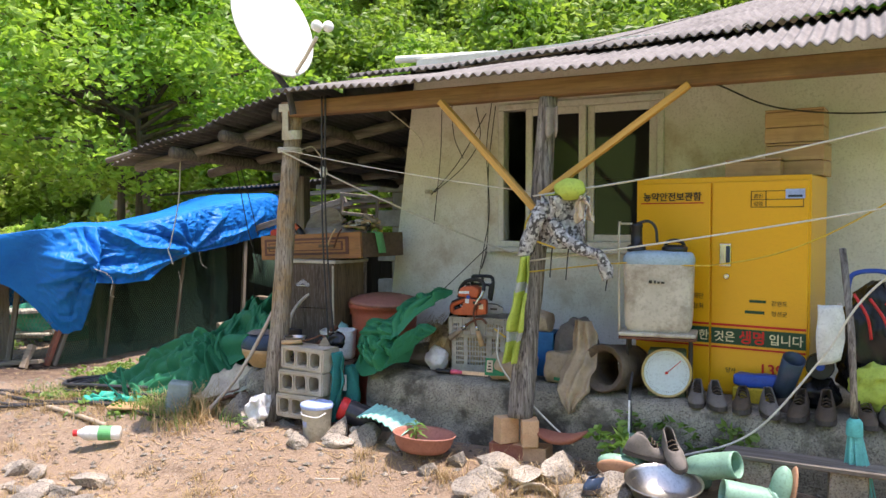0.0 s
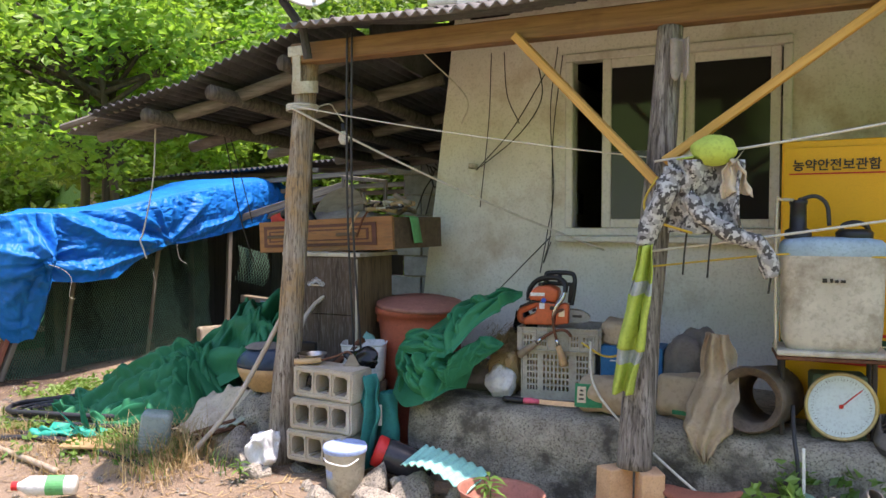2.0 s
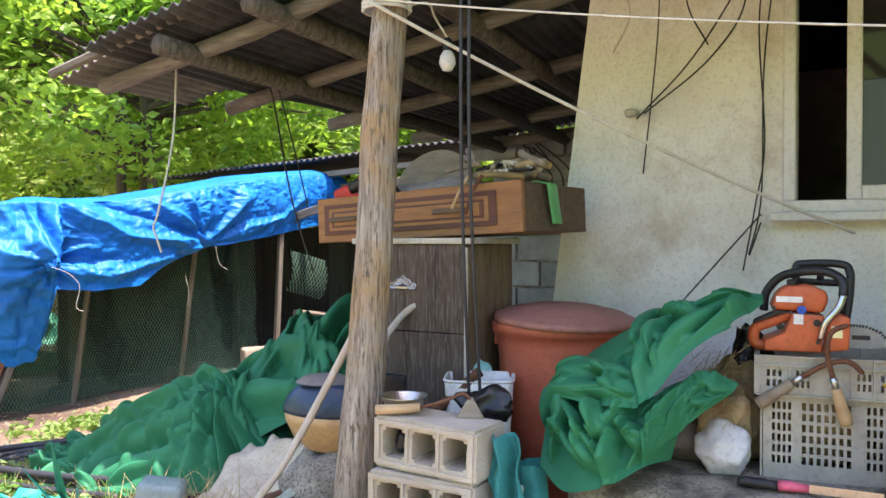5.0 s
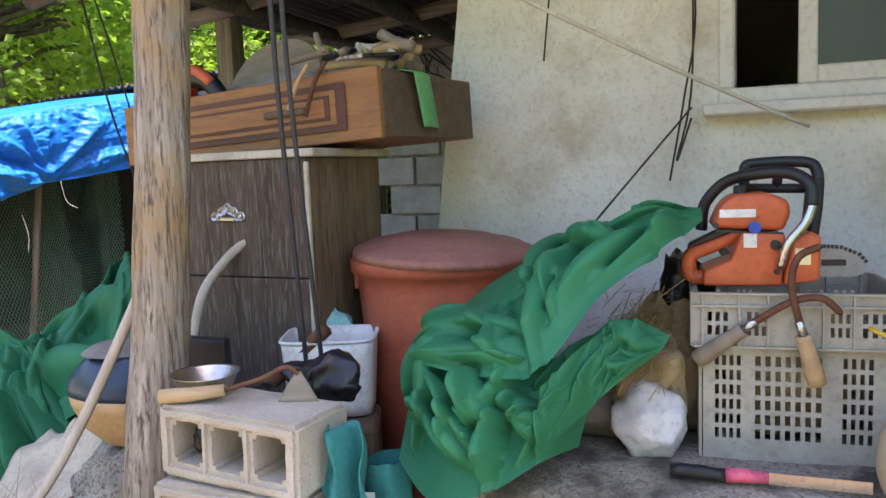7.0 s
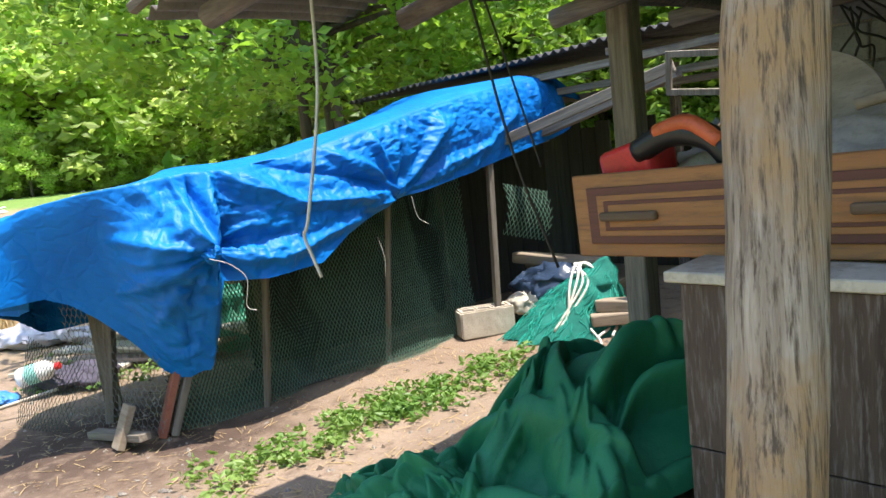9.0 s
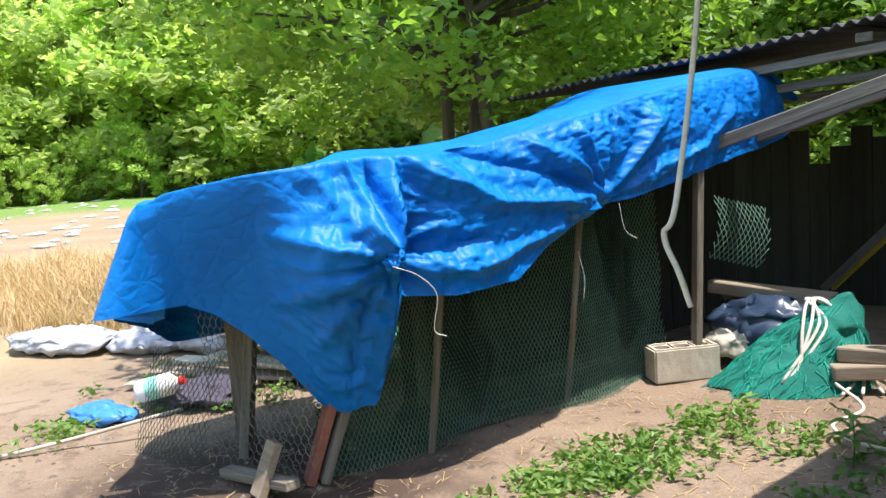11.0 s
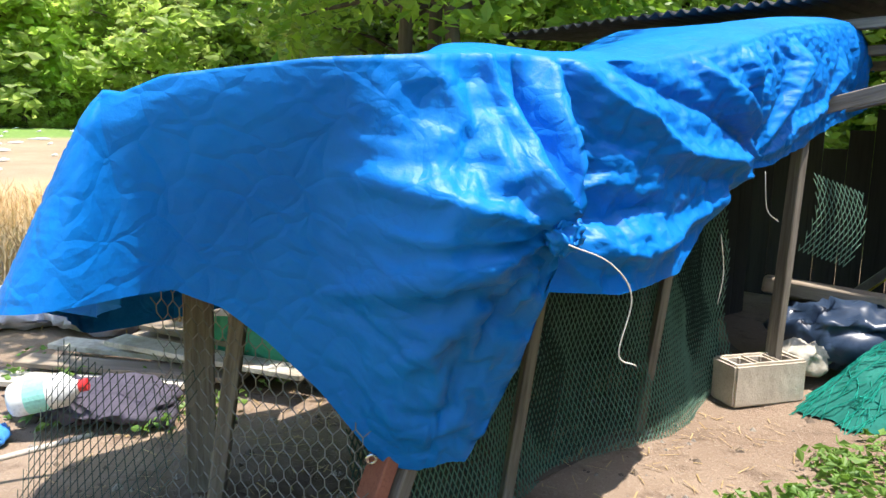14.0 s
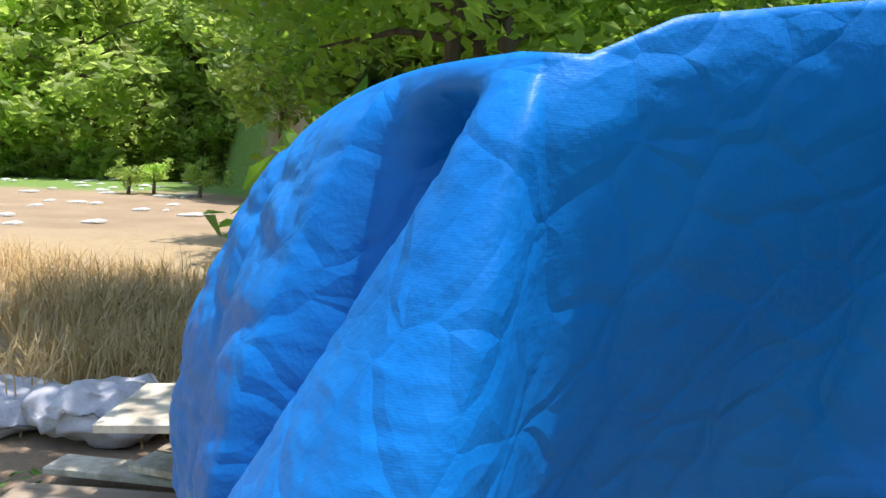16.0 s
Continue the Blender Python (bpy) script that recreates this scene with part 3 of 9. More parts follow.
def build_frame():
    bm = bmnew()
    box(bm, 4.6, 0.09, 0.10, pose(2.25, -0.04, 2.215), 0.006, jitter=0.006)
    solo("eave_beam", bm, beam_mat, HM, "brown timber beam under the porch roof edge", "beam", kind="structure")
    post = thing("porch_post", HM, "weathered round log post with a metal strap", "post")
    part("log", rough_log([(-0.06, -0.20, 0.1), (-0.045, -0.12, 0.8), (-0.03, -0.05, 1.6), (0.0, 0.0, 2.24)], lambda t: 0.070 - 0.014 * t, 1), log_mat, post, smooth=True)
    st = bmnew()
    sheet(st, 12, 1, lambda i, j: (0.0 + 0.075 * math.cos(math.pi * (1 + i)), -0.02 + 0.072 * math.sin(math.pi * (1 + i)), 2.06 + 0.06 * j + 0.02 * abs(i - 0.5)))
    thick(st, 0.004)
    box(st, 0.05, 0.01, 0.17, pose(-0.01, -0.085, 2.11), 0.002)
    box(st, 0.10, 0.01, 0.05, pose(-0.01, -0.088, 2.25), 0.002)
    part("metal_strap", st, strap_mat, post, "pale perforated steel strap")
    post = thing("porch_post", HM, "split grey log post standing on bricks", "post")
    part("log", rough_log([(1.73, -0.21, 0.43), (1.75, -0.13, 1.0), (1.79, -0.06, 1.6), (1.82, -0.03, 2.215)], lambda t: 0.07 - 0.018 * t, 7), log_grey, post, smooth=True)
    for k, (a, b) in enumerate((((1.17, -0.10, 2.23), (1.79, -0.13, 1.58)), ((2.60, -0.08, 2.22), (1.82, -0.14, 1.66)))):
        a, b = Vector(a), Vector(b)
        bm = bmnew()
        box(bm, 0.055, 0.035, (a - b).length, None, 0.004)
        d = (a - b).normalized()
        m = HM @ Matrix.Translation(b) @ d.to_track_quat("Z", "Y").to_matrix().to_4x4()
        solo("brace", bm, brace_z, m, "diagonal yellow sawn timber brace under the beam", "brace", "post braces")
    bm = bmnew()
    box(bm, 0.10, 0.10, 2.0, pose(-1.335, 1.79, 0.2), 0.006, jitter=0.006)
    solo("shed_post", bm, shed_z, HM, "square grey timber post under the lean-to", "post")


strap_mat = surface("galvanised", (0.45, 0.40, 0.32), (0.6, 0.55, 0.45), (0.35, 0.2, 0.1), 12, 90, 0.5, 0.4, 0.2)
brace_z = surface("yellow_sawn", (0.50, 0.26, 0.055), (0.66, 0.38, 0.10), (0.36, 0.17, 0.04), 34, 120, 0.6, bump=0.3, stretch=WOOD_Z)
shed_z = surface("grey_timber", (0.14, 0.115, 0.09), (0.30, 0.26, 0.21), (0.08, 0.06, 0.05), 34, 120, 0.9, bump=0.7, stretch=WOOD_Z)
build_frame()


# ---- blue tarpaulin over the coop ----
FRONT = [(-4.17, 7.13), (-3.45, 7.46), (-3.10, 7.95), (-2.66, 8.95), (-2.2, 9.95), (-1.8, 10.6)]
FLEN = [0.0]
for _a, _b in zip(FRONT, FRONT[1:]):
    FLEN.append(FLEN[-1] + math.hypot(_b[0] - _a[0], _b[1] - _a[1]))


def front_at(s):
    out = []
    for q in (s - 0.12, s, s + 0.12):
        q = min(max(q, 0), FLEN[-1])
        for i in range(5):
            if q <= FLEN[i + 1] + 1e-6:
                k = (q - FLEN[i]) / (FLEN[i + 1] - FLEN[i])
                out.append(Vector((FRONT[i][0], FRONT[i][1], 0)).lerp(Vector((FRONT[i + 1][0], FRONT[i + 1][1], 0)), k))
                break
    d = (out[2] - out[0]).normalized()
    return (out[0] + out[1] * 2 + out[2]) / 4, Vector((d.y, -d.x, 0))


HEM = [(0, 0.955), (0.1, 0.955), (0.2, 0.90), (0.3, 0.80), (0.42, 0.66), (0.55, 0.48), (0.61, 0.425), (0.70, 0.42), (0.86, 0.45), (0.94, 0.455), (0.975, 0.68), (1.0, 0.92), (1.2, 0.905), (1.55, 0.92),
       (1.83, 1.08), (2.25, 1.175), (2.9, 1.255), (3.6, 1.36), (4.39, 1.47)]
# how far the hem hangs inside the crest line
TUCK = [(0, 0.085), (0.08, 0.13), (0.16, 0.17), (0.3, 0.25), (0.45, 0.31), (0.6, 0.34), (0.8, 0.29), (0.94, 0.25), (1.0, 0.09), (1.2, 0.0), (4.39, 0.0)]
RIDGE = [(0, 1.36), (0.1, 1.395), (0.25, 1.42), (0.4, 1.443), (0.7, 1.468), (0.95, 1.478), (1.15, 1.475), (1.5, 1.50), (1.96, 1.59), (2.55, 1.70), (3.1, 1.78), (3.7, 1.85), (4.0, 1.84), (4.39, 1.62)]


def crease(q):
    """Sharp-ridged folds: 1 on the crest, 0 between."""
    return (1 - abs(noise.noise(q))) ** 3


# folds in the front face: ends as (run, height), rise and half width
FOLDS = [((0.80, 1.47), (0.92, 1.12), 0.055, 0.055), ((0.62, 1.45), (0.90, 1.12), 0.035, 0.07), ((1.00, 1.48), (0.95, 1.12), 0.055, 0.05), ((0.90, 1.48), (0.93, 1.14), -0.06, 0.035),
         ((1.06, 1.47), (1.45, 1.26), 0.075, 0.09), ((1.45, 1.26), (2.15, 1.20), 0.075, 0.08), ((1.30, 1.47), (2.12, 1.27), -0.045, 0.07), ((1.70, 1.50), (2.18, 1.22), 0.05, 0.05), ((2.00, 1.54), (2.20, 1.22), 0.05, 0.045),
         ((2.25, 1.56), (2.21, 1.24), -0.05, 0.05), ((2.62, 1.60), (2.24, 1.22), 0.075, 0.07), ((3.05, 1.42), (2.24, 1.20), 0.06, 0.06), ((3.4, 1.62), (2.9, 1.30), 0.05, 0.07),
         ((0.90, 1.07), (0.45, 0.93), 0.035, 0.05), ((0.90, 1.06), (0.60, 0.74), 0.035, 0.06), ((0.90, 1.10), (0.48, 1.20), 0.025, 0.06), ((0.86, 1.02), (0.76, 0.58), -0.03, 0.05),
         ((0.97, 1.06), (1.30, 0.99), 0.055, 0.06), ((1.30, 0.99), (1.85, 1.12), 0.055, 0.07), ((0.97, 1.10), (1.40, 1.12), -0.05, 0.06)]


def fold_line(s, z, a, b, h, w):
    """A tent-shaped crease along a straight run, dying out past its ends."""
    ax, az = b[0] - a[0], b[1] - a[1]
    n2 = ax * ax + az * az
    t = ((s - a[0]) * ax + (z - a[1]) * az) / n2
    bow = 0.02 * math.sin(t * 5 + a[0] * 9)
    across = abs((s - a[0]) * az - (z - a[1]) * ax) / math.sqrt(n2) + bow
    if across >= w or t < -0.15 or t > 1.12:
        return 0.0
    return h * (1 - max(across, 0) / w) ** 1.4 * smooth01(-0.15, 0.1, t) * (1 - smooth01(0.92, 1.12, t))


def facets(q):
    """Crumpled-sheet relief: flat cells that meet in sharp valleys."""
    d = noise.voronoi(q)[0]
    return min(0.5, d[1] - d[0])


def build_tarp():
    SL, KN, PN, BACK = FLEN[-1], (0.934, 1.09), (2.25, 1.18), 1.75
    side_n, front_n = Vector((-0.78, -0.62, 0)), Vector((0.42, -0.91, 0))
    # the end of the coop: its near corner, far corner and a little of the back
    side_top = [(-4.19, 7.16, 1.365), (-4.31, 7.34, 1.37), (-4.45, 7.57, 1.35), (-4.575, 7.78, 1.30), (-4.64, 7.95, 1.215), (-4.50, 8.15, 1.24), (-4.32, 8.35, 1.28), (-4.15, 8.50, 1.30)]
    side_hem = [(-4.178, 7.219, 0.955), (-4.47, 7.27, 0.90), (-4.58, 7.55, 0.80), (-4.74, 7.80, 0.70), (-4.81, 8.00, 0.62), (-4.64, 8.28, 0.62), (-4.50, 8.55, 0.64), (-4.30, 8.72, 0.66)]
    tip = Vector((-4.475, 7.195, 0.915))

    def radial(s, z, c, n, reach, seed):
        ds, dz = s - c[0], (z - c[1]) * 1.2
        r, th = math.hypot(ds, dz), math.atan2(dz, ds)
        w = math.exp(-(r / reach) ** 2) * min(1, r / 0.08)
        ph = n * th * 0.5 + seed + 1.9 * noise.noise(Vector((math.cos(th) * 1.2, math.sin(th) * 1.2, seed)))
        return w * ((1 - abs(math.sin(ph))) ** 2.2 - 0.3), math.exp(-(r / 0.14) ** 2)

    def f(i, j):
        s = -BACK + (SL + BACK) * i
        if s < 0:
            k = max(0.0, -s - 0.2) / (BACK - 0.2)
            top, hem = curve_at(side_top, k), curve_at(side_hem, k)
            if s > -0.2:
                top = Vector((-4.17, 7.13, 1.36)).lerp(top, min(1, -s / 0.2))
            out = side_n if k < 0.55 else side_n.lerp(Vector((-0.9, 0.3, 0)), smooth01(0.55, 0.62, k)).lerp(Vector((-0.6, 0.75, 0)), smooth01(0.62, 0.75, k))
            if s > -0.22:
                hem = curve_at([(-4.178, 7.219, 0.955), (-4.235, 7.055, 0.955), (-4.32, 7.045, 0.945), (-4.405, 7.11, 0.93), tuple(tip)], min(1, -s / 0.20))
            elif s > -0.42:
                hem = tip.lerp(curve_at(side_hem, 0.22 / (BACK - 0.2)) + Vector((0.12, 0.08, -0.04)), (-s - 0.22) / 0.20)
            out = out.lerp(front_n, smooth01(-0.30, 0.10, s))
        else:
            base, out = front_at(s)
            out = side_n.lerp(out, smooth01(-0.30, 0.10, s))
            top = base + Vector((0, 0, lerp_list(RIDGE, s))) - front_at(s)[1] * 0.085 * smooth01(0.45, 0.75, s) * (1 - smooth01(1.5, 2.0, s))
            hem = base - front_at(s)[1] * lerp_list(TUCK, s)
            hem.z = lerp_list(HEM, s)
        out = out.normalized()
        back_dir = Vector((-out.x, -out.y, 0)).normalized()
        if j < 0.3:
            k = 1 - j / 0.3
            reach = min(0.42 + 0.65 * smooth01(1.4, 2.3, s), 1.2 * abs(s) + 0.03)
            flat = side_n if s < 0 and s > -0.9 else out
            back_dir = Vector((-flat.x, -flat.y, 0)).normalized() if s < 0 else -front_at(s)[1]
            p = top + back_dir * (reach * k)
            rise = 0.034 * math.sin(min(1, k * reach / 0.17) * math.pi / 2) * smooth01(0.45, 0.8, s)
            p.z += rise - 0.16 * max(0, k * reach - 0.2) * (1 - smooth01(2.6, 3.8, s))
            p.z -= 0.05 * k * (1 - smooth01(0.45, 0.8, s))
            return p
        k = (j - 0.3) / 0.7
        p = top.lerp(hem, k)
        if s > 0.3:
            late = smooth01(0.40, 0.70, s) * (1 - smooth01(0.95, 1.02, s))
            p += front_at(s)[1] * late * 0.20 * (smooth01(0, 1, k / 0.38) if k < 0.38 else 1 - (k - 0.38) / 0.62)
        if s < 0:
            p += out * (0.03 + 0.03 * smooth01(-0.4, -0.8, s)) * math.sin(k * math.pi) * smooth01(-0.2, -0.5, s)
            # the trough behind the corner fold
            p -= out * 0.17 * math.exp(-((-s - 0.30) / 0.075) ** 2) * smooth01(0.02, 0.22, k)
        p += out * (0.04 * math.sin(min(1, k * 1.15) * math.pi) * smooth01(1.0, 1.3, s) + 0.02 * math.sin(min(1, k * 6) * math.pi / 2))
        d = 0.0
        if s > -0.1:
            a, pin = radial(s, p.z, KN, 11, 0.30, 1.0)
            b, pin2 = radial(s, p.z, PN, 8, 0.45, 3.0)
            d += 0.030 * a + 0.035 * b
            for fa, fb, fh, fw in FOLDS:
                d += 0.75 * fold_line(s, p.z, fa, fb, fh, fw)
            p -= out * (0.045 * pin + 0.06 * pin2)
        loose = smooth01(0.42, 0.62, s) * min(1, k * 5)
        d += loose * (0.022 * (facets(Vector((s * 4.2 + p.z * 1.7, p.z * 4.0 - s * 1.3, 3))) - 0.2) + 0.010 * (facets(Vector((s * 9 - p.z * 3, p.z * 8 + s * 2, 9))) - 0.2))
        if s < 0:
            d += 0.02 * (facets(Vector((s * 6, k * 5 - s * 3, 5))) - 0.2) * smooth01(-0.35, -0.5, s) * min(1, k * 4)
        p += out * d
        if s > 3.7:
            g = (s - 3.7) / (SL - 3.7)
            p = p.lerp(Vector((-1.97, 10.18, 1.50)) + Vector((-0.24 * (1 - k), 0.10 * (1 - k), 0.30 * (1 - k))), 0.85 * g * g)
        return p
    NU, NV = 480, 96
    base = np.array([[f(i / NU, j / NV) for j in range(NV + 1)] for i in range(NU + 1)])
    run = np.linspace(-BACK, SL, NU + 1)[:, None] + np.zeros((1, NV + 1))

    def slack(gu, gv, du, dv):
        s, z = -BACK + (SL + BACK) * gu, 1.48 - 0.9 * np.clip((gv - 0.3) / 0.7, 0, 1)
        lu, lv = du * (SL + BACK), dv * 1.0
        ln = math.hypot(lu, lv)
        front = np.clip((gv - 0.28) / 0.04, 0, 1)
        e = 0.006 + 0.05 * np.clip((s - 0.4) / 0.35, 0, 1) * front + 0.03 * np.clip(-s / 0.3, 0, 1)
        for c, reach, amount in ((KN, 0.42, 0.16), (PN, 0.50, 0.13)):
            ds, dz = s - c[0], z - c[1]
            r = np.hypot(ds, dz) + 1e-6
            across = np.abs(lu * dz - lv * ds) / (r * ln)
            e = e + amount * across ** 2 * np.exp(-(r / reach) ** 2) * front
        return e
    hold = 0.010 + 0.05 * np.clip(1 - np.abs(run) / 0.08, 0, 1)
    hold[:, :27] = 0.3
    hold[:, 27:32] = 0.08
    hold[:, -4:] = 0.12
    p = settle(base, slack, hold, 4, 0.012, (200, 150, 70), 0.05)
    ob = thing("tarpaulin", Matrix(), "crumpled blue tarpaulin tied over a timber coop", "tarpaulin")
    sh = new("sheet", grid_mesh("sheet", p, tarp_blue))
    sh.parent = ob
    return ob


blue_tarp = build_tarp()


# ---- yellow cabinet ----
CAB = H(2.72, 0.52, 0.565, -7)


def build_cabinet():
    cab = thing("storage_cabinet", CAB, "yellow steel pesticide storage cabinet with two locked doors", "cabinet")
    bm = bmnew()
    box(bm, 0.94, 0.45, 1.20, pose(0, 0, 0), 0.006, 2)
    part("body", bm, yellow_steel, cab)
    for sx, w in ((-0.25, 0.425), (0.215, 0.495)):
        bm = bmnew()
        box(bm, w - 0.004, 0.018, 1.15, pose(sx, -0.232, 0.02), 0.004, 2)
        part("door", bm, yellow_steel, cab)


build_cabinet()


# ---- trees ----
def leaf_cloud(centres, per, spread, size, seed, flat=0.75):
    rng = np.random.default_rng(seed)
    c = np.repeat(np.array(centres), per, axis=0)
    n = len(c)
    d = rng.normal(size=(n, 3))
    d /= np.linalg.norm(d, axis=1)[:, None]
    pos = c + d * (spread * (0.35 + 0.65 * rng.random((n, 1)))) * np.array([1, 1, flat])
    a = rng.normal(size=(n, 3))
    a[:, 2] *= 0.5
    a /= np.linalg.norm(a, axis=1)[:, None]
    b = np.cross(a, d + rng.normal(size=(n, 3)) * 0.6)
    b /= np.linalg.norm(b, axis=1)[:, None] + 1e-6
    sz = size * (0.6 + 0.8 * rng.random((n, 1)))
    up = np.cross(a, b) * sz * 0.18
    v = np.stack([pos - a * sz, pos + b * sz * 0.55 + up, pos + a * sz, pos - b * sz * 0.55 + up], axis=1).reshape(-1, 3)
    f = np.arange(n * 4).reshape(-1, 4)
    return v, f


def make_tree(seed, height, width, leaf, clumps, per, material, low=0.25, label="leafy green broadleaf tree", stems=1, spread=0.22):
    rng = random.Random(seed)
    tree = thing("tree", Matrix(), label, "tree")
    bm = bmnew()
    centres = []
    for sidx in range(stems):
        lean = Vector((rng.uniform(-1, 1), rng.uniform(-1, 1), 0)) * 0.12 * height
        base = Vector((rng.uniform(-0.25, 0.25), rng.uniform(-0.25, 0.25), -0.3)) if stems > 1 else Vector((0, 0, -0.3))
        pts = [base + lean * (t * t) + Vector((0, 0, height * 0.85 * t)) + Vector((rng.uniform(-1, 1), rng.uniform(-1, 1), 0)) * 0.02 * height for t in (0, 0.25, 0.5, 0.75, 1)]
        tube(bm, pts, [0.02 * height * (1 - 0.8 * t) / (1 if stems == 1 else 1.5) for t in (0, 0.25, 0.5, 0.75, 1)], 8)
        for k in range(clumps // stems):
            t = low + (1 - low) * rng.random() ** 0.9
            o = pts[min(4, int(t * 4))].lerp(pts[min(4, int(t * 4) + 1)], t * 4 % 1)
            ang = rng.random() * 6.283
            prof = math.sin(min(1, (t - low) / (1 - low) * 0.8 + 0.2) * math.pi) ** 0.6
            ln = width * prof * (0.35 + 0.65 * rng.random())
            tip = o + Vector((math.cos(ang) * ln, math.sin(ang) * ln, ln * rng.uniform(-0.05, 0.45)))
            centres.append(tuple(tip))
            if k % 2 == 0:
                tube(bm, [o, o.lerp(tip, 0.5) + Vector((0, 0, ln * 0.08)), tip], [0.006 * height, 0.004 * height, 0.0015 * height], 5, False)
    part("trunk", bm, bark, tree, smooth=True)
    v, f = leaf_cloud(centres, per, spread * width, leaf, seed)
    cr = new("crown", np_mesh("crown", v, f, material))
    cr.parent = tree
    return tree


def plant_trees():
    t = make_tree(3, 6.4, 3.0, 0.058, 210, 190, leaf_near, 0.40, "multi-stemmed leafy tree behind the coop", 3, 0.19)
    t.matrix_world = pose(-4.6, 11.9, ground_z(-4.6, 11.9), 0, 0, 40)
    near = [make_tree(61 + k, 5.2 + 0.5 * k, 2.1, 0.075, 80, 130, leaf_near2, 0.10, "bright green broadleaf tree on the near slope", 1, 0.26) for k in range(3)]
    far = [make_tree(11 + k, 8.0 + k, 3.0 + 0.3 * k, 0.20, 52, 78, leaf_far_hazed, 0.08, "dense green forest tree on the slope", 1, 0.27) for k in range(4)]
    rng = random.Random(8)
    spots = []
    for k in range(46):
        az, r = radians(-15 + 80 * ((k * 0.618) % 1)), 10.2 + 7 * rng.random()
        spots.append((az, r, 0.8 + 0.45 * rng.random(), near))
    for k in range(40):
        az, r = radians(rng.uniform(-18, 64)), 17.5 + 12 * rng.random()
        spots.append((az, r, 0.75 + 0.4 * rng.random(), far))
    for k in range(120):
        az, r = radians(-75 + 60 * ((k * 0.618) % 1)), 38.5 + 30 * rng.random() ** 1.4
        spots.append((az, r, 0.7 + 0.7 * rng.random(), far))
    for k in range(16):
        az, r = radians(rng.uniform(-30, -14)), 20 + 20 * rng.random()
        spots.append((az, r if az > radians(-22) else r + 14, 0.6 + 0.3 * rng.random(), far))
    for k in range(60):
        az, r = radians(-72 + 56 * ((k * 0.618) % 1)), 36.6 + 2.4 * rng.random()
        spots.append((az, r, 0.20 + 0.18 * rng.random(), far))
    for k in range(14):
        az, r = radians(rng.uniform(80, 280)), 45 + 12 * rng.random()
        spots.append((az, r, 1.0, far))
    used = set()
    for i, (az, r, sc, kinds) in enumerate(spots):
        x, y = -3 + r * math.sin(az), 6 + r * math.cos(az)
        m = pose(x, y, ground_z(x, y) - 0.2, 0, 0, rng.uniform(0, 360))
        k = kinds[i % len(kinds)]
        ob = copy_thing(k, m) if k.name in used else k
        used.add(k.name)
        ob.matrix_world = m @ Matrix.Diagonal((sc, sc, sc, 1))
        tagged(ob, group="forest trees")


plant_trees()


# ---- more materials ----
def plain(name, c, rough=0.5, metal=0.0, var=0.15, bump=0.15, scale=12):
    return surface(name, tuple(x * (1 - var) for x in c), tuple(min(1, x * (1 + var)) for x in c), tuple(x * 0.55 + 0.03 for x in c), scale, 80, rough, metal, bump, 0.002, stain_at=(0.6, 0.85), stain_scale=4)


red_text = plain("red_paint", (0.55, 0.02, 0.015), 0.5, bump=0)
black_text = plain("black_paint", (0.03, 0.025, 0.02), 0.5, bump=0)
cream_text = plain("cream_paint", (0.75, 0.70, 0.45), 0.5, bump=0)
green_band = plain("green_paint", (0.01, 0.06, 0.03), 0.45, bump=0)
chrome = plain("worn_chrome", (0.6, 0.6, 0.58), 0.25, 1.0, bump=0.05)
steel = plain("stainless", (0.55, 0.53, 0.50), 0.28, 1.0, bump=0.1)
black_plastic = plain("black_plastic", (0.018, 0.018, 0.02), 0.4)
grey_plastic = plain("grey_crate", (0.40, 0.375, 0.32), 0.65)
orange_plastic = plain("orange_plastic", (0.55, 0.115, 0.04), 0.45)
tub_red = plain("red_brown_plastic", (0.46, 0.115, 0.065), 0.5)
white_plastic = plain("white_plastic", (0.72, 0.72, 0.70), 0.4)
dirty_white = surface("dirty_white", (0.46, 0.42, 0.34), (0.62, 0.57, 0.48), (0.22, 0.175, 0.125), 5, 60, 0.6, bump=0.2, stain_at=(0.46, 0.72), stain_scale=6)
blue_plastic = plain("blue_plastic", (0.02, 0.08, 0.42), 0.45)
pale_blue = plain("pale_blue", (0.33, 0.45, 0.55), 0.5)
lid_blue = plain("lid_blue", (0.36, 0.46, 0.75), 0.5)
navy = plain("navy_plastic", (0.03, 0.05, 0.09), 0.3)
tan_plastic = plain("tan_plastic", (0.52, 0.32, 0.15), 0.5)
teal_plastic = plain("teal_sheet", (0.28, 0.62, 0.55), 0.5)
teal_cloth = plain("teal_cloth", (0.02, 0.20, 0.19), 0.8)
kraft = surface("kraft_paper", (0.36, 0.27, 0.18), (0.50, 0.40, 0.28), (0.25, 0.19, 0.13), 5, 50, 0.85, bump=0.5, dist=0.008)
sack_green = plain("printed_green", (0.02, 0.20, 0.09), 0.7)
clay = surface("clay", (0.10, 0.075, 0.055), (0.20, 0.15, 0.11), (0.06, 0.045, 0.035), 9, 60, 0.9, bump=0.8)
terracotta = plain("terracotta", (0.37, 0.155, 0.115), 0.7)
brick_mat = surface("orange_brick", (0.52, 0.30, 0.16), (0.66, 0.42, 0.25), (0.40, 0.24, 0.14), 8, 120, 0.9, bump=0.5, vary=0.1)
brick_red = surface("red_brick", (0.26, 0.09, 0.06), (0.36, 0.14, 0.09), (0.2, 0.08, 0.06), 8, 120, 0.9, bump=0.5)
lime = plain("lime_cloth", (0.42, 0.52, 0.09), 0.75)
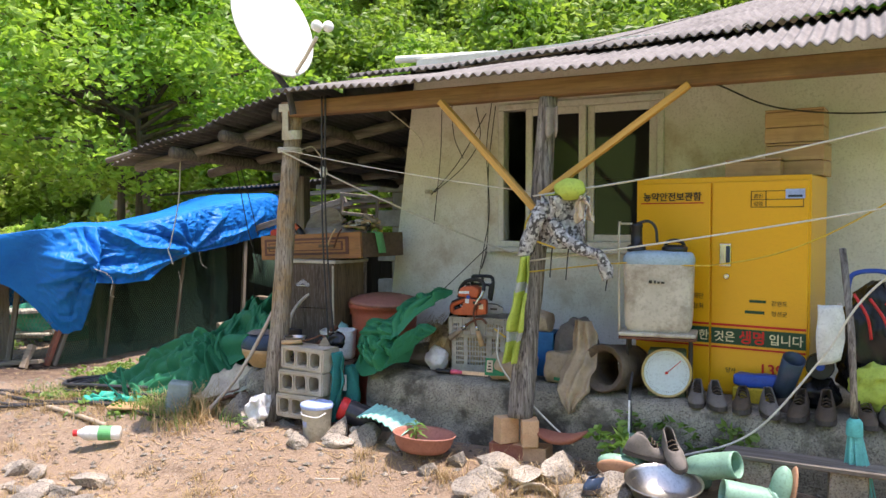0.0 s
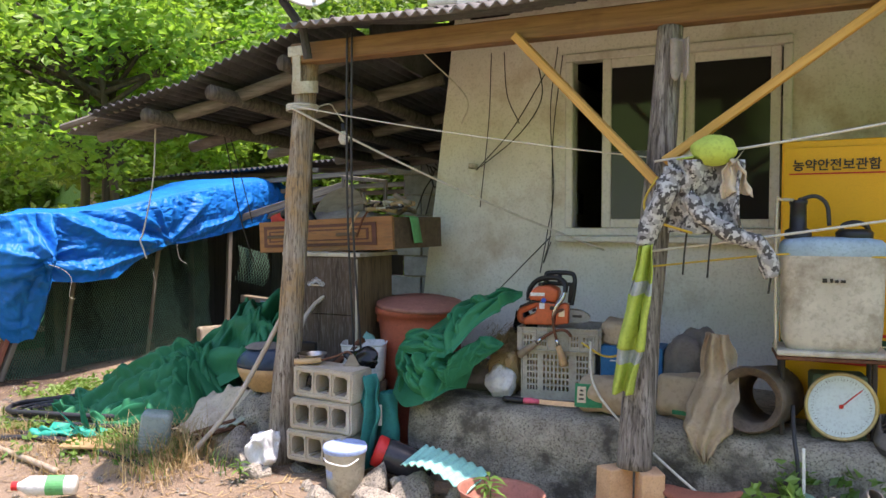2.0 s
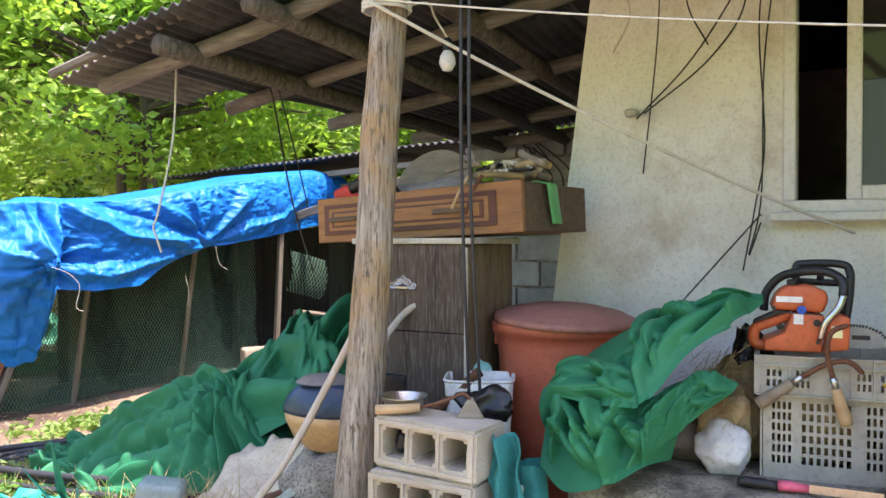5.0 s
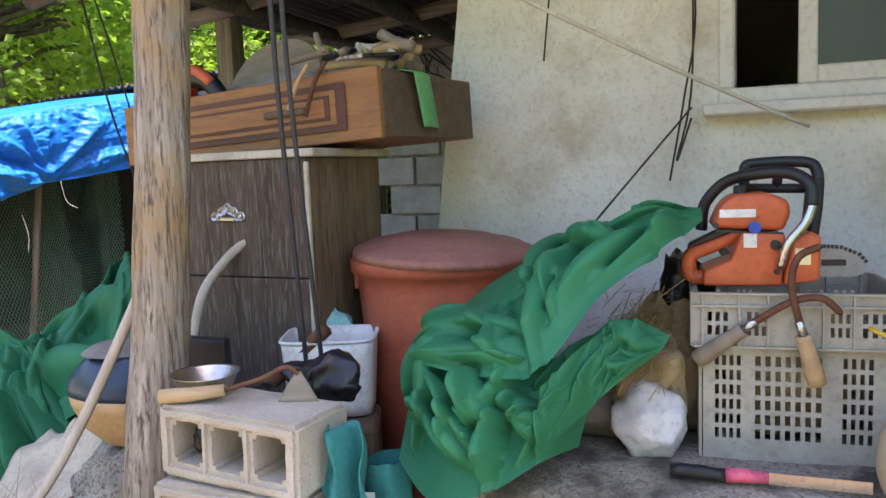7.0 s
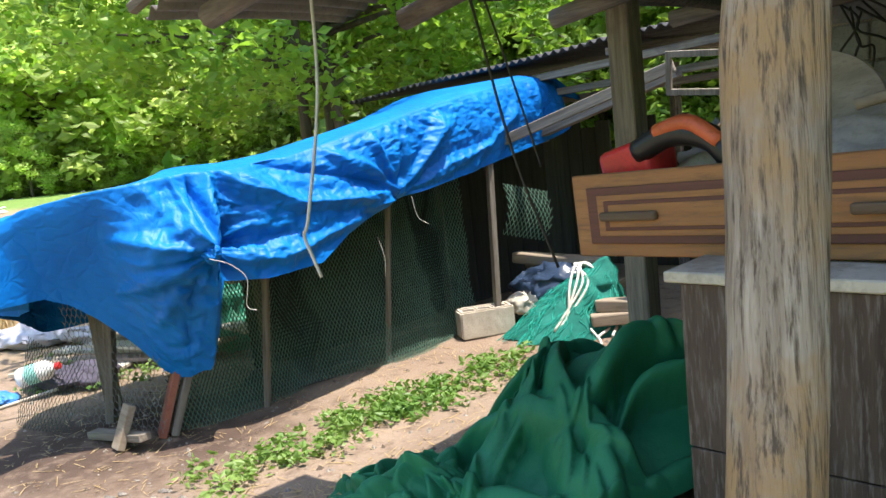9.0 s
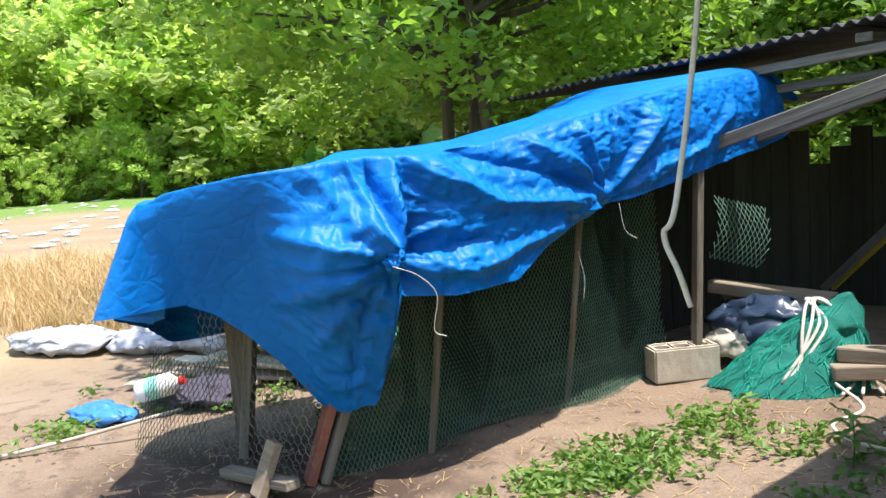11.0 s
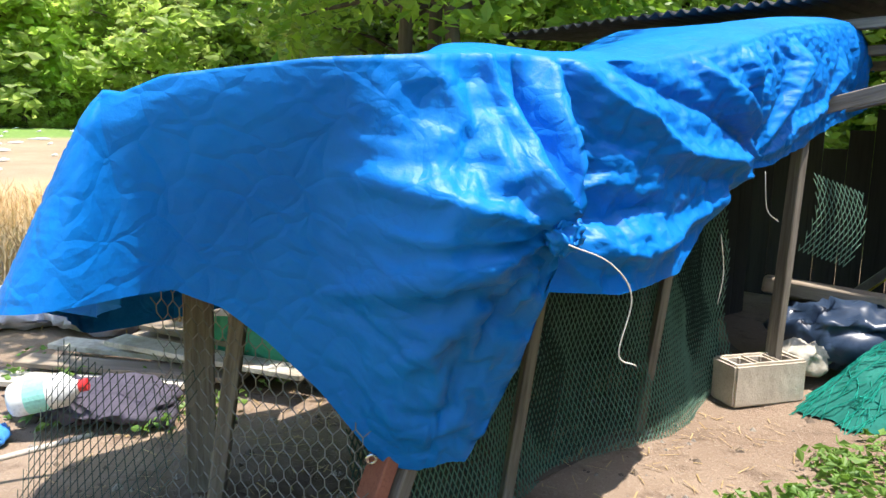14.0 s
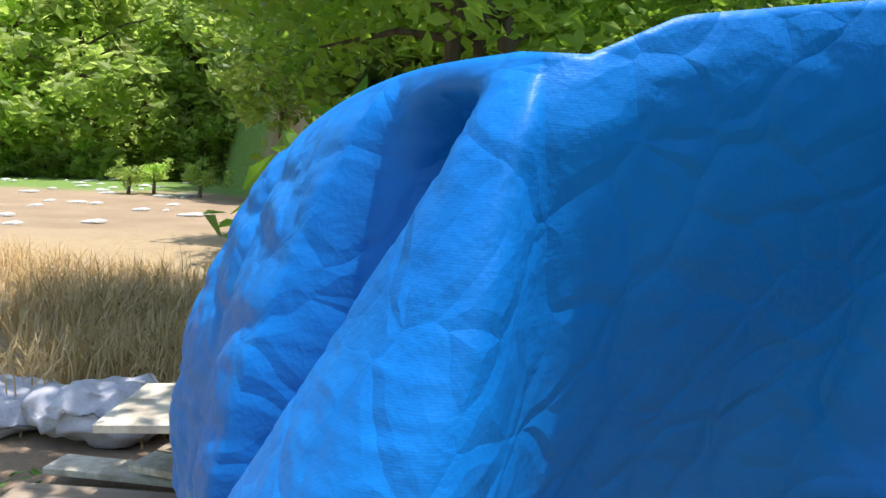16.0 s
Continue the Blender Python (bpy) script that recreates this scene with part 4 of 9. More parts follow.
reflect = plain("reflective_band", (0.38, 0.42, 0.42), 0.4)
cotton = plain("cotton_cloth", (0.60, 0.50, 0.38), 0.9)
rag_mat = plain("grey_rag", (0.34, 0.29, 0.25), 0.9)
rope_white = plain("white_rope", (0.62, 0.58, 0.50), 0.8)
rope_dark = plain("dark_cable", (0.03, 0.026, 0.022), 0.6)
rope_yellow = plain("yellow_cord", (0.60, 0.40, 0.05), 0.7)
hose_mat = plain("black_hose", (0.035, 0.035, 0.04), 0.55)
stone_mat = surface("field_stone", (0.23, 0.20, 0.17), (0.45, 0.395, 0.325), (0.30, 0.21, 0.12), 9, 80, 0.94, bump=1.0, dist=0.014, vary=0.3, fleck=(0.09, 0.08, 0.065))
leather = plain("worn_leather", (0.085, 0.060, 0.042), 0.75, bump=0.4)
leather_grey = plain("grey_leather", (0.16, 0.14, 0.125), 0.8, bump=0.5)
rubber_green = plain("green_rubber", (0.20, 0.36, 0.27), 0.5)
sole_mat = plain("rubber_sole", (0.06, 0.05, 0.045), 0.85)
wood_light = surface("light_wood", (0.42, 0.27, 0.14), (0.58, 0.40, 0.23), (0.28, 0.17, 0.08), 30, 120, 0.7, bump=0.3, stretch=WOOD_X)
wood_box = surface("box_wood", (0.40, 0.24, 0.12), (0.52, 0.34, 0.18), (0.28, 0.16, 0.08), 30, 120, 0.75, bump=0.3, stretch=WOOD_X)
drawer_wood = surface("drawer_wood", (0.265, 0.116, 0.043), (0.359, 0.170, 0.068), (0.22, 0.11, 0.05), 30, 120, 0.6, bump=0.35, stretch=WOOD_X, fleck=(0.21, 0.105, 0.05))
drawer_dark = surface("dark_inlay", (0.08, 0.028, 0.025), (0.14, 0.05, 0.04), None, 30, 120, 0.5, bump=0.2, stretch=WOOD_X)
drawer_side = surface("drawer_side", (0.10, 0.065, 0.04), (0.17, 0.115, 0.075), (0.06, 0.04, 0.03), 30, 120, 0.75, bump=0.3, stretch=WOOD_X)
stand_wood = surface("stand_dark", (0.052, 0.036, 0.027), (0.119, 0.085, 0.064), (0.20, 0.17, 0.14), 30, 120, 0.85, bump=0.7, stretch=WOOD_Z, stain_at=(0.52, 0.72), fleck=(0.16, 0.135, 0.115))
stand_side = surface("stand_side", (0.13, 0.085, 0.045), (0.22, 0.15, 0.085), (0.07, 0.05, 0.03), 30, 120, 0.75, bump=0.4, stretch=WOOD_Z, fleck=(0.07, 0.05, 0.032))
stick_mat = surface("peeled_branch", (0.44, 0.37, 0.30), (0.58, 0.51, 0.43), (0.30, 0.24, 0.18), 30, 120, 0.8, bump=0.5, stretch=WOOD_Z)
handle_wood = surface("grey_handle", (0.22, 0.17, 0.12), (0.36, 0.29, 0.22), (0.12, 0.09, 0.06), 30, 120, 0.8, bump=0.5, stretch=WOOD_X)
rust = surface("rusty_iron", (0.12, 0.05, 0.03), (0.22, 0.10, 0.06), (0.07, 0.04, 0.03), 12, 80, 0.8, 0.4, 0.5)
net_green = plain("green_net", (0.17, 0.30, 0.22), 0.7)
net_teal = plain("teal_net", (0.015, 0.36, 0.27), 0.6)
wire_mat = plain("wire", (0.20, 0.19, 0.17), 0.6, 0.3)
straw_plain = plain("straw_bits", (0.40, 0.30, 0.17), 0.9)
bag_black = plain("black_bag", (0.015, 0.015, 0.017), 0.25, bump=0.6)
bag_white = plain("white_bag", (0.66, 0.66, 0.68), 0.35, bump=0.4)
dish_mat = plain("dish_paint", (0.72, 0.72, 0.70), 0.45, var=0.05)
dial_mat = plain("dial_face", (0.62, 0.70, 0.72), 0.35, var=0.04)
red_plastic = plain("red_plastic", (0.60, 0.03, 0.03), 0.4)
pink_plastic = plain("pink_grip", (0.70, 0.12, 0.20), 0.5)
green_card = plain("green_card", (0.12, 0.42, 0.16), 0.6)
alu = plain("aluminium", (0.5, 0.5, 0.5), 0.35, 0.9)
# near-black, so the coop's inner darkness is in the colour
coop_dark = surface("near_black_boards", (0.028, 0.026, 0.024), (0.06, 0.055, 0.05), None, 9, 60, 0.9, bump=0.5, stretch=WOOD_Z)


def camo_material():
    m, nt, p = nodes_of("grey_camouflage")
    co = nt.nodes.new("ShaderNodeTexCoord").outputs["Object"]
    a, b = noise_node(nt, co, 34, 2, 0.5), noise_node(nt, co, 52, 2, 0.5)
    col = mixed(nt, ramp(nt, a, 0.50, 0.52), (0.30, 0.29, 0.29), (0.07, 0.065, 0.065))
    col = mixed(nt, ramp(nt, b, 0.54, 0.56), col, (0.50, 0.49, 0.48))
    nt.links.new(col, p.inputs["Base Color"])
    p.inputs["Roughness"].default_value = 0.85
    return m


camo = camo_material()


def curve_pts(pts, n=10):
    """Points of a smooth line through pts."""
    p = [Vector(q) for q in pts]
    p = [p[0] * 2 - p[1]] + p + [p[-1] * 2 - p[-2]]
    out = []
    for i in range(1, len(p) - 2):
        for k in range(n):
            t = k / n
            a, b, c, d = p[i - 1], p[i], p[i + 1], p[i + 2]
            out.append(0.5 * (2 * b + (c - a) * t + (2 * a - 5 * b + 4 * c - d) * t * t + (3 * b - a - 3 * c + d) * t ** 3))
    out.append(p[-2])
    return out


def line(name, pts, rad, material, label, category, m=None, n=6, group="", steps_n=10):
    bm = bmnew()
    tube(bm, curve_pts(pts, steps_n), rad, n)
    return solo(name, bm, material, HM if m is None else m, label, category, group, smooth=True)


def sag(a, b, drop, n=6):
    a, b = Vector(a), Vector(b)
    return [a.lerp(b, i / n) - Vector((0, 0, drop * 4 * (i / n) * (1 - i / n))) for i in range(n + 1)]


def lettering(body, size, material, parent, m, name="lettering", bold=0.0):
    cu = bpy.data.curves.new(name, "FONT")
    cu.body, cu.size, cu.extrude, cu.offset = body, size, 0.0006, bold
    cu.align_x = "CENTER"
    tmp = new(name, cu)
    bpy.context.view_layer.update()
    me = bpy.data.meshes.new_from_object(tmp.evaluated_get(bpy.context.evaluated_depsgraph_get()))
    bpy.data.objects.remove(tmp)
    me.materials.clear()
    me.materials.append(material)
    ob = new(name, me)
    ob.parent = parent
    ob.matrix_local = m
    return ob


def crumple(bm_vs, amp, freq, seed=0.0):
    for v in bm_vs:
        q = v.co * freq + Vector((seed, seed * 2, 0))
        v.co += noise.noise_vector(q) * amp + noise.noise_vector(q * 2.7) * amp * 0.45


def bag(name, m, rx, ry, rz, material, label, category="bag", seed=1.0, amp=0.02):
    bm = bmnew()
    vs = blob(bm, rx, ry, rz, 0.18, 1.6, seed, 4, Matrix.Translation((0, 0, rz * 0.92)))
    crumple(vs, amp, 14, seed)
    for v in vs:
        v.co.z = max(v.co.z, 0.002 * noise.noise(v.co * 20))
    return solo(name, bm, material, m, label, category, smooth=True)


def adopt(parent, child):
    child.parent = parent
    child.matrix_parent_inverse = parent.matrix_basis.inverted()
    return child


# ---- cabinet details ----
def cabinet_details():
    cab = bpy.data.objects["storage_cabinet"]
    y = -0.2445

    def panel(name, x, z, w, h, mat, d=0.0, label=""):
        bm = bmnew()
        box(bm, w, 0.002, h, pose(x, y - d, z))
        return part(name, bm, mat, cab, label)
    front = Euler((radians(90), 0, 0)).to_matrix().to_4x4()

    def text(s, x, z, size, mat, bold=0.0):
        return lettering(s, size, mat, cab, pose(x, y - 0.004, z) @ front, bold=bold)
    panel("stripe", -0.25, 0.385, 0.42, 0.012, red_text)
    panel("stripe", 0.215, 0.385, 0.485, 0.012, red_text)
    panel("stripe", -0.25, 0.262, 0.42, 0.010, red_text)
    panel("stripe", 0.215, 0.262, 0.485, 0.010, red_text)
    panel("band", -0.25, 0.285, 0.42, 0.088, green_band)
    panel("band", 0.215, 0.285, 0.485, 0.088, green_band)
    text("농약안전보관함", -0.255, 1.075, 0.052, black_text, 0.001)
    panel("underline", -0.255, 1.055, 0.36, 0.006, red_text)
    text("한", -0.068, 0.305, 0.062, cream_text, 0.0008)
    text("것은", 0.045, 0.305, 0.062, cream_text, 0.0008)
    text("생명", 0.19, 0.302, 0.075, red_text, 0.002)
    text("입니다", 0.36, 0.305, 0.062, cream_text, 0.0008)
    text("재단", -0.10, 0.53, 0.034, black_text)
    text("협회", -0.10, 0.475, 0.034, black_text)
    text("강원도", 0.325, 0.51, 0.030, black_text)
    text("정선군", 0.325, 0.455, 0.030, black_text)
    panel("emblem", 0.215, 0.52, 0.085, 0.014, green_band)
    panel("emblem", 0.20, 0.46, 0.10, 0.016, green_band)
    text("1393", 0.31, 0.135, 0.085, red_text, 0.001)
    text("당사", 0.08, 0.135, 0.03, black_text)
    for x, z, w, h in ((0.305, 1.115, 0.26, 0.003), (0.305, 1.07, 0.26, 0.003), (0.305, 1.03, 0.26, 0.003), (0.175, 1.03, 0.003, 0.087), (0.25, 1.03, 0.003, 0.087), (0.435, 1.03, 0.003, 0.087)):
        panel("table_line", x, z, w, h, black_text)
    text("품번", 0.212, 1.08, 0.026, black_text)
    text("성명", 0.212, 1.04, 0.026, black_text)
    panel("sticker", 0.395, 1.075, 0.095, 0.05, lid_blue, 0.002, "pale blue paper sticker")
    panel("sticker_bar", 0.395, 1.082, 0.07, 0.012, navy, 0.004)
    for x in (-0.4, -0.32):
        panel("notice", x, 0.06, 0.003, 0.14, black_text)
    bm = bmnew()
    box(bm, 0.062, 0.012, 0.125, pose(0.045, y - 0.004, 0.71), 0.004, 2)
    h = part("handle", bm, chrome, cab, "chrome recessed door handle")
    bm = bmnew()
    box(bm, 0.022, 0.014, 0.10, pose(0.06, y - 0.006, 0.722), 0.003)
    part("grip", bm, navy, h)
    bm = bmnew()
    lathe(bm, [(0, 0.004), (0.012, 0.004), (0.016, 0.0), (0.016, -0.01)], 20, pose(0.05, y - 0.004, 0.655, 90))
    part("lock", bm, chrome, cab, "round key lock")


cabinet_details()


def plank_box(name, m, w, d, h, boards, material, label, group=""):
    b = thing(name, m, label, "box", group)
    bh = h / boards
    for k in range(boards):
        for sy in (-1, 1):
            bm = bmnew()
            box(bm, w, 0.014, bh - 0.004, pose(0, sy * (d / 2 - 0.007), k * bh), 0.002)
            part("board", bm, material, b)
        for sx in (-1, 1):
            bm = bmnew()
            box(bm, 0.014, d - 0.03, bh - 0.004, pose(sx * (w / 2 - 0.007), 0, k * bh), 0.002)
            part("board", bm, material, b)
    bm = bmnew()
    box(bm, w, d, 0.012, pose(0, 0, h), 0.003)
    part("lid", bm, material, b)
    return b


def boxes_on_cabinet():
    plank_box("wooden_box", H(2.86, 0.50, 1.769, -6), 0.29, 0.2, 0.085, 1, wood_box, "small flat light wooden box on the cabinet", "boxes on the cabinet")
    plank_box("wooden_box", H(3.07, 0.58, 1.769, -8), 0.30, 0.22, 0.17, 2, wood_box, "wooden box standing at the bottom of a stack", "boxes on the cabinet")
    plank_box("wooden_box", H(3.06, 0.59, 1.955, -4), 0.30, 0.22, 0.17, 2, wood_box, "brown wooden box stacked on another", "boxes on the cabinet")


boxes_on_cabinet()


# ---- concrete blocks ----
def hollow_block():
    """A block lying with its three holes to the front: x long, y through, z high."""
    bm = bmnew()
    L, D, Hh = 0.345, 0.175, 0.148
    xs = [-L / 2, -0.140, -0.064, -0.040, 0.040, 0.064, 0.140, L / 2]
    zs = [0, 0.030, Hh - 0.030, Hh]
    vs = {}

    def at(i, j):
        if (i, j) not in vs:
            vs[i, j] = bm.verts.new((xs[i], -D / 2, zs[j]))
        return vs[i, j]
    for i in range(7):
        for j in range(3):
            if j == 1 and i in (1, 3, 5):
                continue
            bm.faces.new((at(i, j), at(i + 1, j), at(i + 1, j + 1), at(i, j + 1)))
    r = bmesh.ops.extrude_face_region(bm, geom=list(bm.faces))
    bmesh.ops.translate(bm, vec=(0, D, 0), verts=[g for g in r["geom"] if isinstance(g, bmesh.types.BMVert)])
    bmesh.ops.recalc_face_normals(bm, faces=bm.faces)
    bmesh.ops.bevel(bm, geom=[e for e in bm.edges if e.calc_face_angle(0) > 0.5], offset=0.009, segments=2, affect="EDGES")
    bmesh.ops.subdivide_edges(bm, edges=[e for e in bm.edges if e.calc_length() > 0.03], cuts=2, use_grid_fill=True)
    for v in bm.verts:
        v.co += noise.noise_vector(v.co * 60) * 0.0022
    return bm


def block_stack():
    first = None
    for k, (u, v, z, rz) in enumerate(((0.26, -0.245, 0.275, -4), (0.27, -0.225, 0.425, 2), (0.277, -0.21, 0.576, -2))):
        if first is None:
            first = solo("concrete_block", hollow_block(), block_mat, H(u, v, z, rz), "tan hollow concrete block in a stack", "block", "stacked blocks")
        else:
            copy_thing(first, H(u, v, z, rz, 0, 1.5 if k == 2 else 0))
    b = copy_thing(first, pose(-2.52, 9.42, 0.19 + 0.165, -90, 0, 30))
    tagged(b, "single hollow concrete block standing beside the net", group="")
    b["group"] = ""
    b.matrix_world = pose(-2.52, 9.46, ground_z(-2.52, 9.46) + 0.098, 90, 0, 30) @ Matrix.Translation((0, 0, -0.074)) @ Matrix.Scale(1.12, 4)


block_stack()


def stone(name, x, y, rx, ry, rz, seed, z=None, label="rough grey-brown field stone", m=None, group="yard stones"):
    bm = bmnew()
    r = bmesh.ops.create_icosphere(bm, subdivisions=3, radius=1.0)
    rng = random.Random(seed)
    cuts = [(Vector((rng.uniform(-1, 1), rng.uniform(-1, 1), rng.uniform(-0.6, 1))).normalized(), rng.uniform(0.38, 0.74)) for _ in range(13)]
    for v in r["verts"]:
        for n, d in cuts:
            k = v.co.dot(n)
            if k > d:
                v.co -= n * (k - d) * 0.92
        v.co = v.co * (1 + 0.07 * noise.fractal(v.co * 2.5 + Vector((seed, 0, 0)), 1.0, 2.0, 3))
        v.co = Vector((v.co.x * rx, v.co.y * ry, v.co.z * rz))
    zz = ground_z(x, y) if z is None else z
    return solo(name, bm, stone_mat, pose(x, y, zz + rz * 0.45, rng.uniform(-12, 12), rng.uniform(-12, 12), rng.uniform(0, 360)), label, "stone", group)


def hw(u, v):
    p = HM @ Vector((u, v, 0))
    return p.x, p.y


def yard_stones():
    rng = random.Random(21)
    for u, v, r in ((0.12, -0.27, 0.09), (0.36, -0.22, 0.10), (0.24, -0.12, 0.09), (0.05, -0.14, 0.08), (0.42, -0.10, 0.07)):
        x, y = hw(u, v)
        s = stone("stone", x, y, r, r * 0.8, 0.07, 40 + u * 10, 0.17, "flat stone under the block stack")
    for u, v, a, b, c in ((0.72, -0.30, 0.085, 0.07, 0.075), (0.55, -0.40, 0.10, 0.08, 0.05), (0.82, -0.34, 0.14, 0.10, 0.08), (1.02, -0.36, 0.11, 0.08, 0.07), (-0.02, -0.42, 0.10, 0.07, 0.06), (0.30, -0.44, 0.05, 0.04, 0.035), (0.40, -0.47, 0.035, 0.03, 0.03),
                          (0.60, -0.36, 0.10, 0.09, 0.10), (0.66, -0.46, 0.16, 0.09, 0.06), (0.42, -0.52, 0.13, 0.08, 0.05), (2.05, -0.42, 0.16, 0.11, 0.09), (1.88, -0.50, 0.20, 0.10, 0.06), (2.2, -0.58, 0.18, 0.12, 0.06), (1.70, -0.62, 0.15, 0.10, 0.08), (-0.30, -0.25, 0.22, 0.15, 0.14), (-0.14, -0.33, 0.13, 0.10, 0.08), (1.48, -0.46, 0.09, 0.07, 0.06), (1.38, -0.60, 0.08, 0.05, 0.05)):
        x, y = hw(u, v)
        stone("stone", x, y, a, b, c, rng.random() * 50)
    for k in range(30):
        u, v = 1.65 + 1.75 * rng.random(), -0.36 - 0.55 * rng.random()
        if 2.40 < u < 2.78 and -0.66 < v < -0.34:
            continue
        x, y = hw(u, v)
        r = rng.uniform(0.05, 0.15)
        stone("stone", x, y, r * 1.3, r, r * 0.6, rng.random() * 90)
    for k in range(20):
        u, v = -1.35 + 1.15 * rng.random(), -1.60 + 0.45 * rng.random()
        x, y = hw(u, v)
        r = rng.uniform(0.05, 0.13)
        stone("stone", x, y, r * 1.3, r, r * 0.6, rng.random() * 90)
    # small loose gravel and chips
    chip = np.array([(1, 0, 0), (-1, 0, 0), (0, 1, 0), (0, -1, 0), (0.2, 0.1, 0.7), (0, 0, -0.6)])
    tri = np.array([(0, 2, 4), (2, 1, 4), (1, 3, 4), (3, 0, 4), (2, 0, 5), (1, 2, 5), (3, 1, 5), (0, 3, 5)])
    vs, fs = [], []
    for k in range(2600):
        x, y = hw(rng.uniform(-3.2, 3.4), rng.uniform(-1.8, -0.1) if k % 3 else rng.uniform(-0.1, 0.6) - 0.2)
        r, a = 0.005 + 0.02 * rng.random() ** 3, rng.random() * 6.28
        c, s = math.cos(a), math.sin(a)
        w = chip * np.array([1.3, 0.9, 0.8]) * r * (0.7 + 0.6 * np.random.rand(6, 1))
        w = np.stack([w[:, 0] * c - w[:, 1] * s + x, w[:, 0] * s + w[:, 1] * c + y, w[:, 2] + ground_z(x, y) + r * 0.2], axis=1)
        fs.append(tri + 6 * k)
        vs.append(w)
    tagged(new("gravel", np_mesh("gravel", np.concatenate(vs), np.concatenate(fs), stone_mat)), "small loose stones scattered over the earth", "gravel", kind="stuff")


yard_stones()


# ---- crate, chainsaw and what lies round them ----
def slotted_panel(bm, w, h, slots, t, m):
    """A panel with slot rows: slots = (x0, x1, z0, z1, columns, rows)."""
    xs, zs = {-w / 2, w / 2}, {0.0, h}
    cells = []
    for x0, x1, z0, z1, nc, nr in slots:
        pw, ph = (x1 - x0) / nc, (z1 - z0) / nr
        for i in range(nc):
            for j in range(nr):
                c = (x0 + (i + 0.22) * pw, x0 + (i + 0.78) * pw, z0 + (j + 0.15) * ph, z0 + (j + 0.85) * ph)
                cells.append(c)
                xs |= {round(c[0], 5), round(c[1], 5)}
                zs |= {round(c[2], 5), round(c[3], 5)}
    xs, zs = sorted(xs), sorted(zs)
    vs, made = {}, []

    def at(i, j):
        if (i, j) not in vs:
            vs[i, j] = bm.verts.new((xs[i], 0, zs[j]))
        return vs[i, j]
    for i in range(len(xs) - 1):
        for j in range(len(zs) - 1):
            cx, cz = (xs[i] + xs[i + 1]) / 2, (zs[j] + zs[j + 1]) / 2
            if any(a < cx < b and c < cz < d for a, b, c, d in cells):
                continue
            made.append(bm.faces.new((at(i, j), at(i + 1, j), at(i + 1, j + 1), at(i, j + 1))))
    bm.normal_update()
    r = bmesh.ops.solidify(bm, geom=made, thickness=t)
    bmesh.ops.transform(bm, matrix=m, verts=list({v for f in made for v in f.verts} | {g for g in r["geom"] if isinstance(g, bmesh.types.BMVert)}))


def crate():
    c = thing("plastic_crate", H(1.255, 0.34, 0.572, 8), "dirty grey slotted plastic crate on the porch", "crate")
    W, D, Hh = 0.38, 0.29, 0.345
    low = [(-0.15, -0.095, 0.04, 0.22, 4, 6), (-0.075, 0.055, 0.04, 0.22, 7, 6), (0.085, 0.145, 0.04, 0.22, 4, 6)]
    up = [(-0.165, -0.12, 0.02, 0.075, 3, 2), (-0.09, -0.05, 0.02, 0.075, 3, 2), (0.06, 0.10, 0.02, 0.075, 3, 2), (0.115, 0.165, 0.02, 0.075, 3, 2)]
    for nm, w, m, mu in (("front_panel", W - 0.04, pose(0, -D / 2 + 0.012, 0), pose(0, -D / 2, 0.235)), ("back_panel", W - 0.04, pose(0, D / 2 - 0.012, 0), pose(0, D / 2, 0.235)),
                         ("side_panel", D - 0.03, pose(-W / 2 + 0.018, 0, 0, 0, 0, 90), pose(-W / 2, 0, 0.235, 0, 0, 90)), ("side_panel", D - 0.03, pose(W / 2 - 0.018, 0, 0, 0, 0, 90), pose(W / 2, 0, 0.235, 0, 0, 90))):
        bm = bmnew()
        k = w / (W - 0.04)
        slotted_panel(bm, w, 0.25, [(a * k, b * k, z0, z1, n, r) for a, b, z0, z1, n, r in low], 0.006, m)
        part(nm, bm, grey_plastic, c)
        bm = bmnew()
        full = W if k == 1 else D
        slotted_panel(bm, full, 0.11, [(a * full / W, b * full / W, z0, z1, n, r) for a, b, z0, z1, n, r in up], 0.004, mu)
        for z in (0.0, 0.082, 0.106):
            box(bm, full, 0.012, 0.004, mu @ pose(0, -0.004 if "front" in nm or "side" in nm else 0.004, z))
        for x in (-0.45, -0.27, -0.13, 0.13, 0.27, 0.45):
            box(bm, 0.004, 0.012, 0.106, mu @ pose(x * full, -0.004, 0))
        part("rim_panel", bm, grey_plastic, c)
    bm = bmnew()
    box(bm, W - 0.05, D - 0.04, 0.006, pose(0, 0, 0.004))
    part("bottom", bm, grey_plastic, c)
    bm = bmnew()
    vs = blob(bm, 0.155, 0.115, 0.15, 0.2, 3, 3, 3, pose(0, 0, 0.16))
    crumple(vs, 0.015, 20)
    solo("straw_fill", bm, straw_plain, H(1.255, 0.34, 0.577, 8), "straw and rags heaped inside the crate", "straw")


crate()


def slab(bm, outline, y0, y1, bevel=0.006):
    """A side outline (x, z) given depth from y0 to y1, with eased edges."""
    a = [bm.verts.new((x, y0, z)) for x, z in outline]
    b = [bm.verts.new((x, y1, z)) for x, z in outline]
    n = len(a)
    fs = [bm.faces.new(a), bm.faces.new(b[::-1])] + [bm.faces.new((a[(k + 1) % n], a[k], b[k], b[(k + 1) % n])) for k in range(n)]
    bmesh.ops.recalc_face_normals(bm, faces=fs)
    if bevel:
        bmesh.ops.bevel(bm, geom=list({e for f in fs for e in f.edges}), offset=bevel, segments=3, affect="EDGES", profile=0.5)


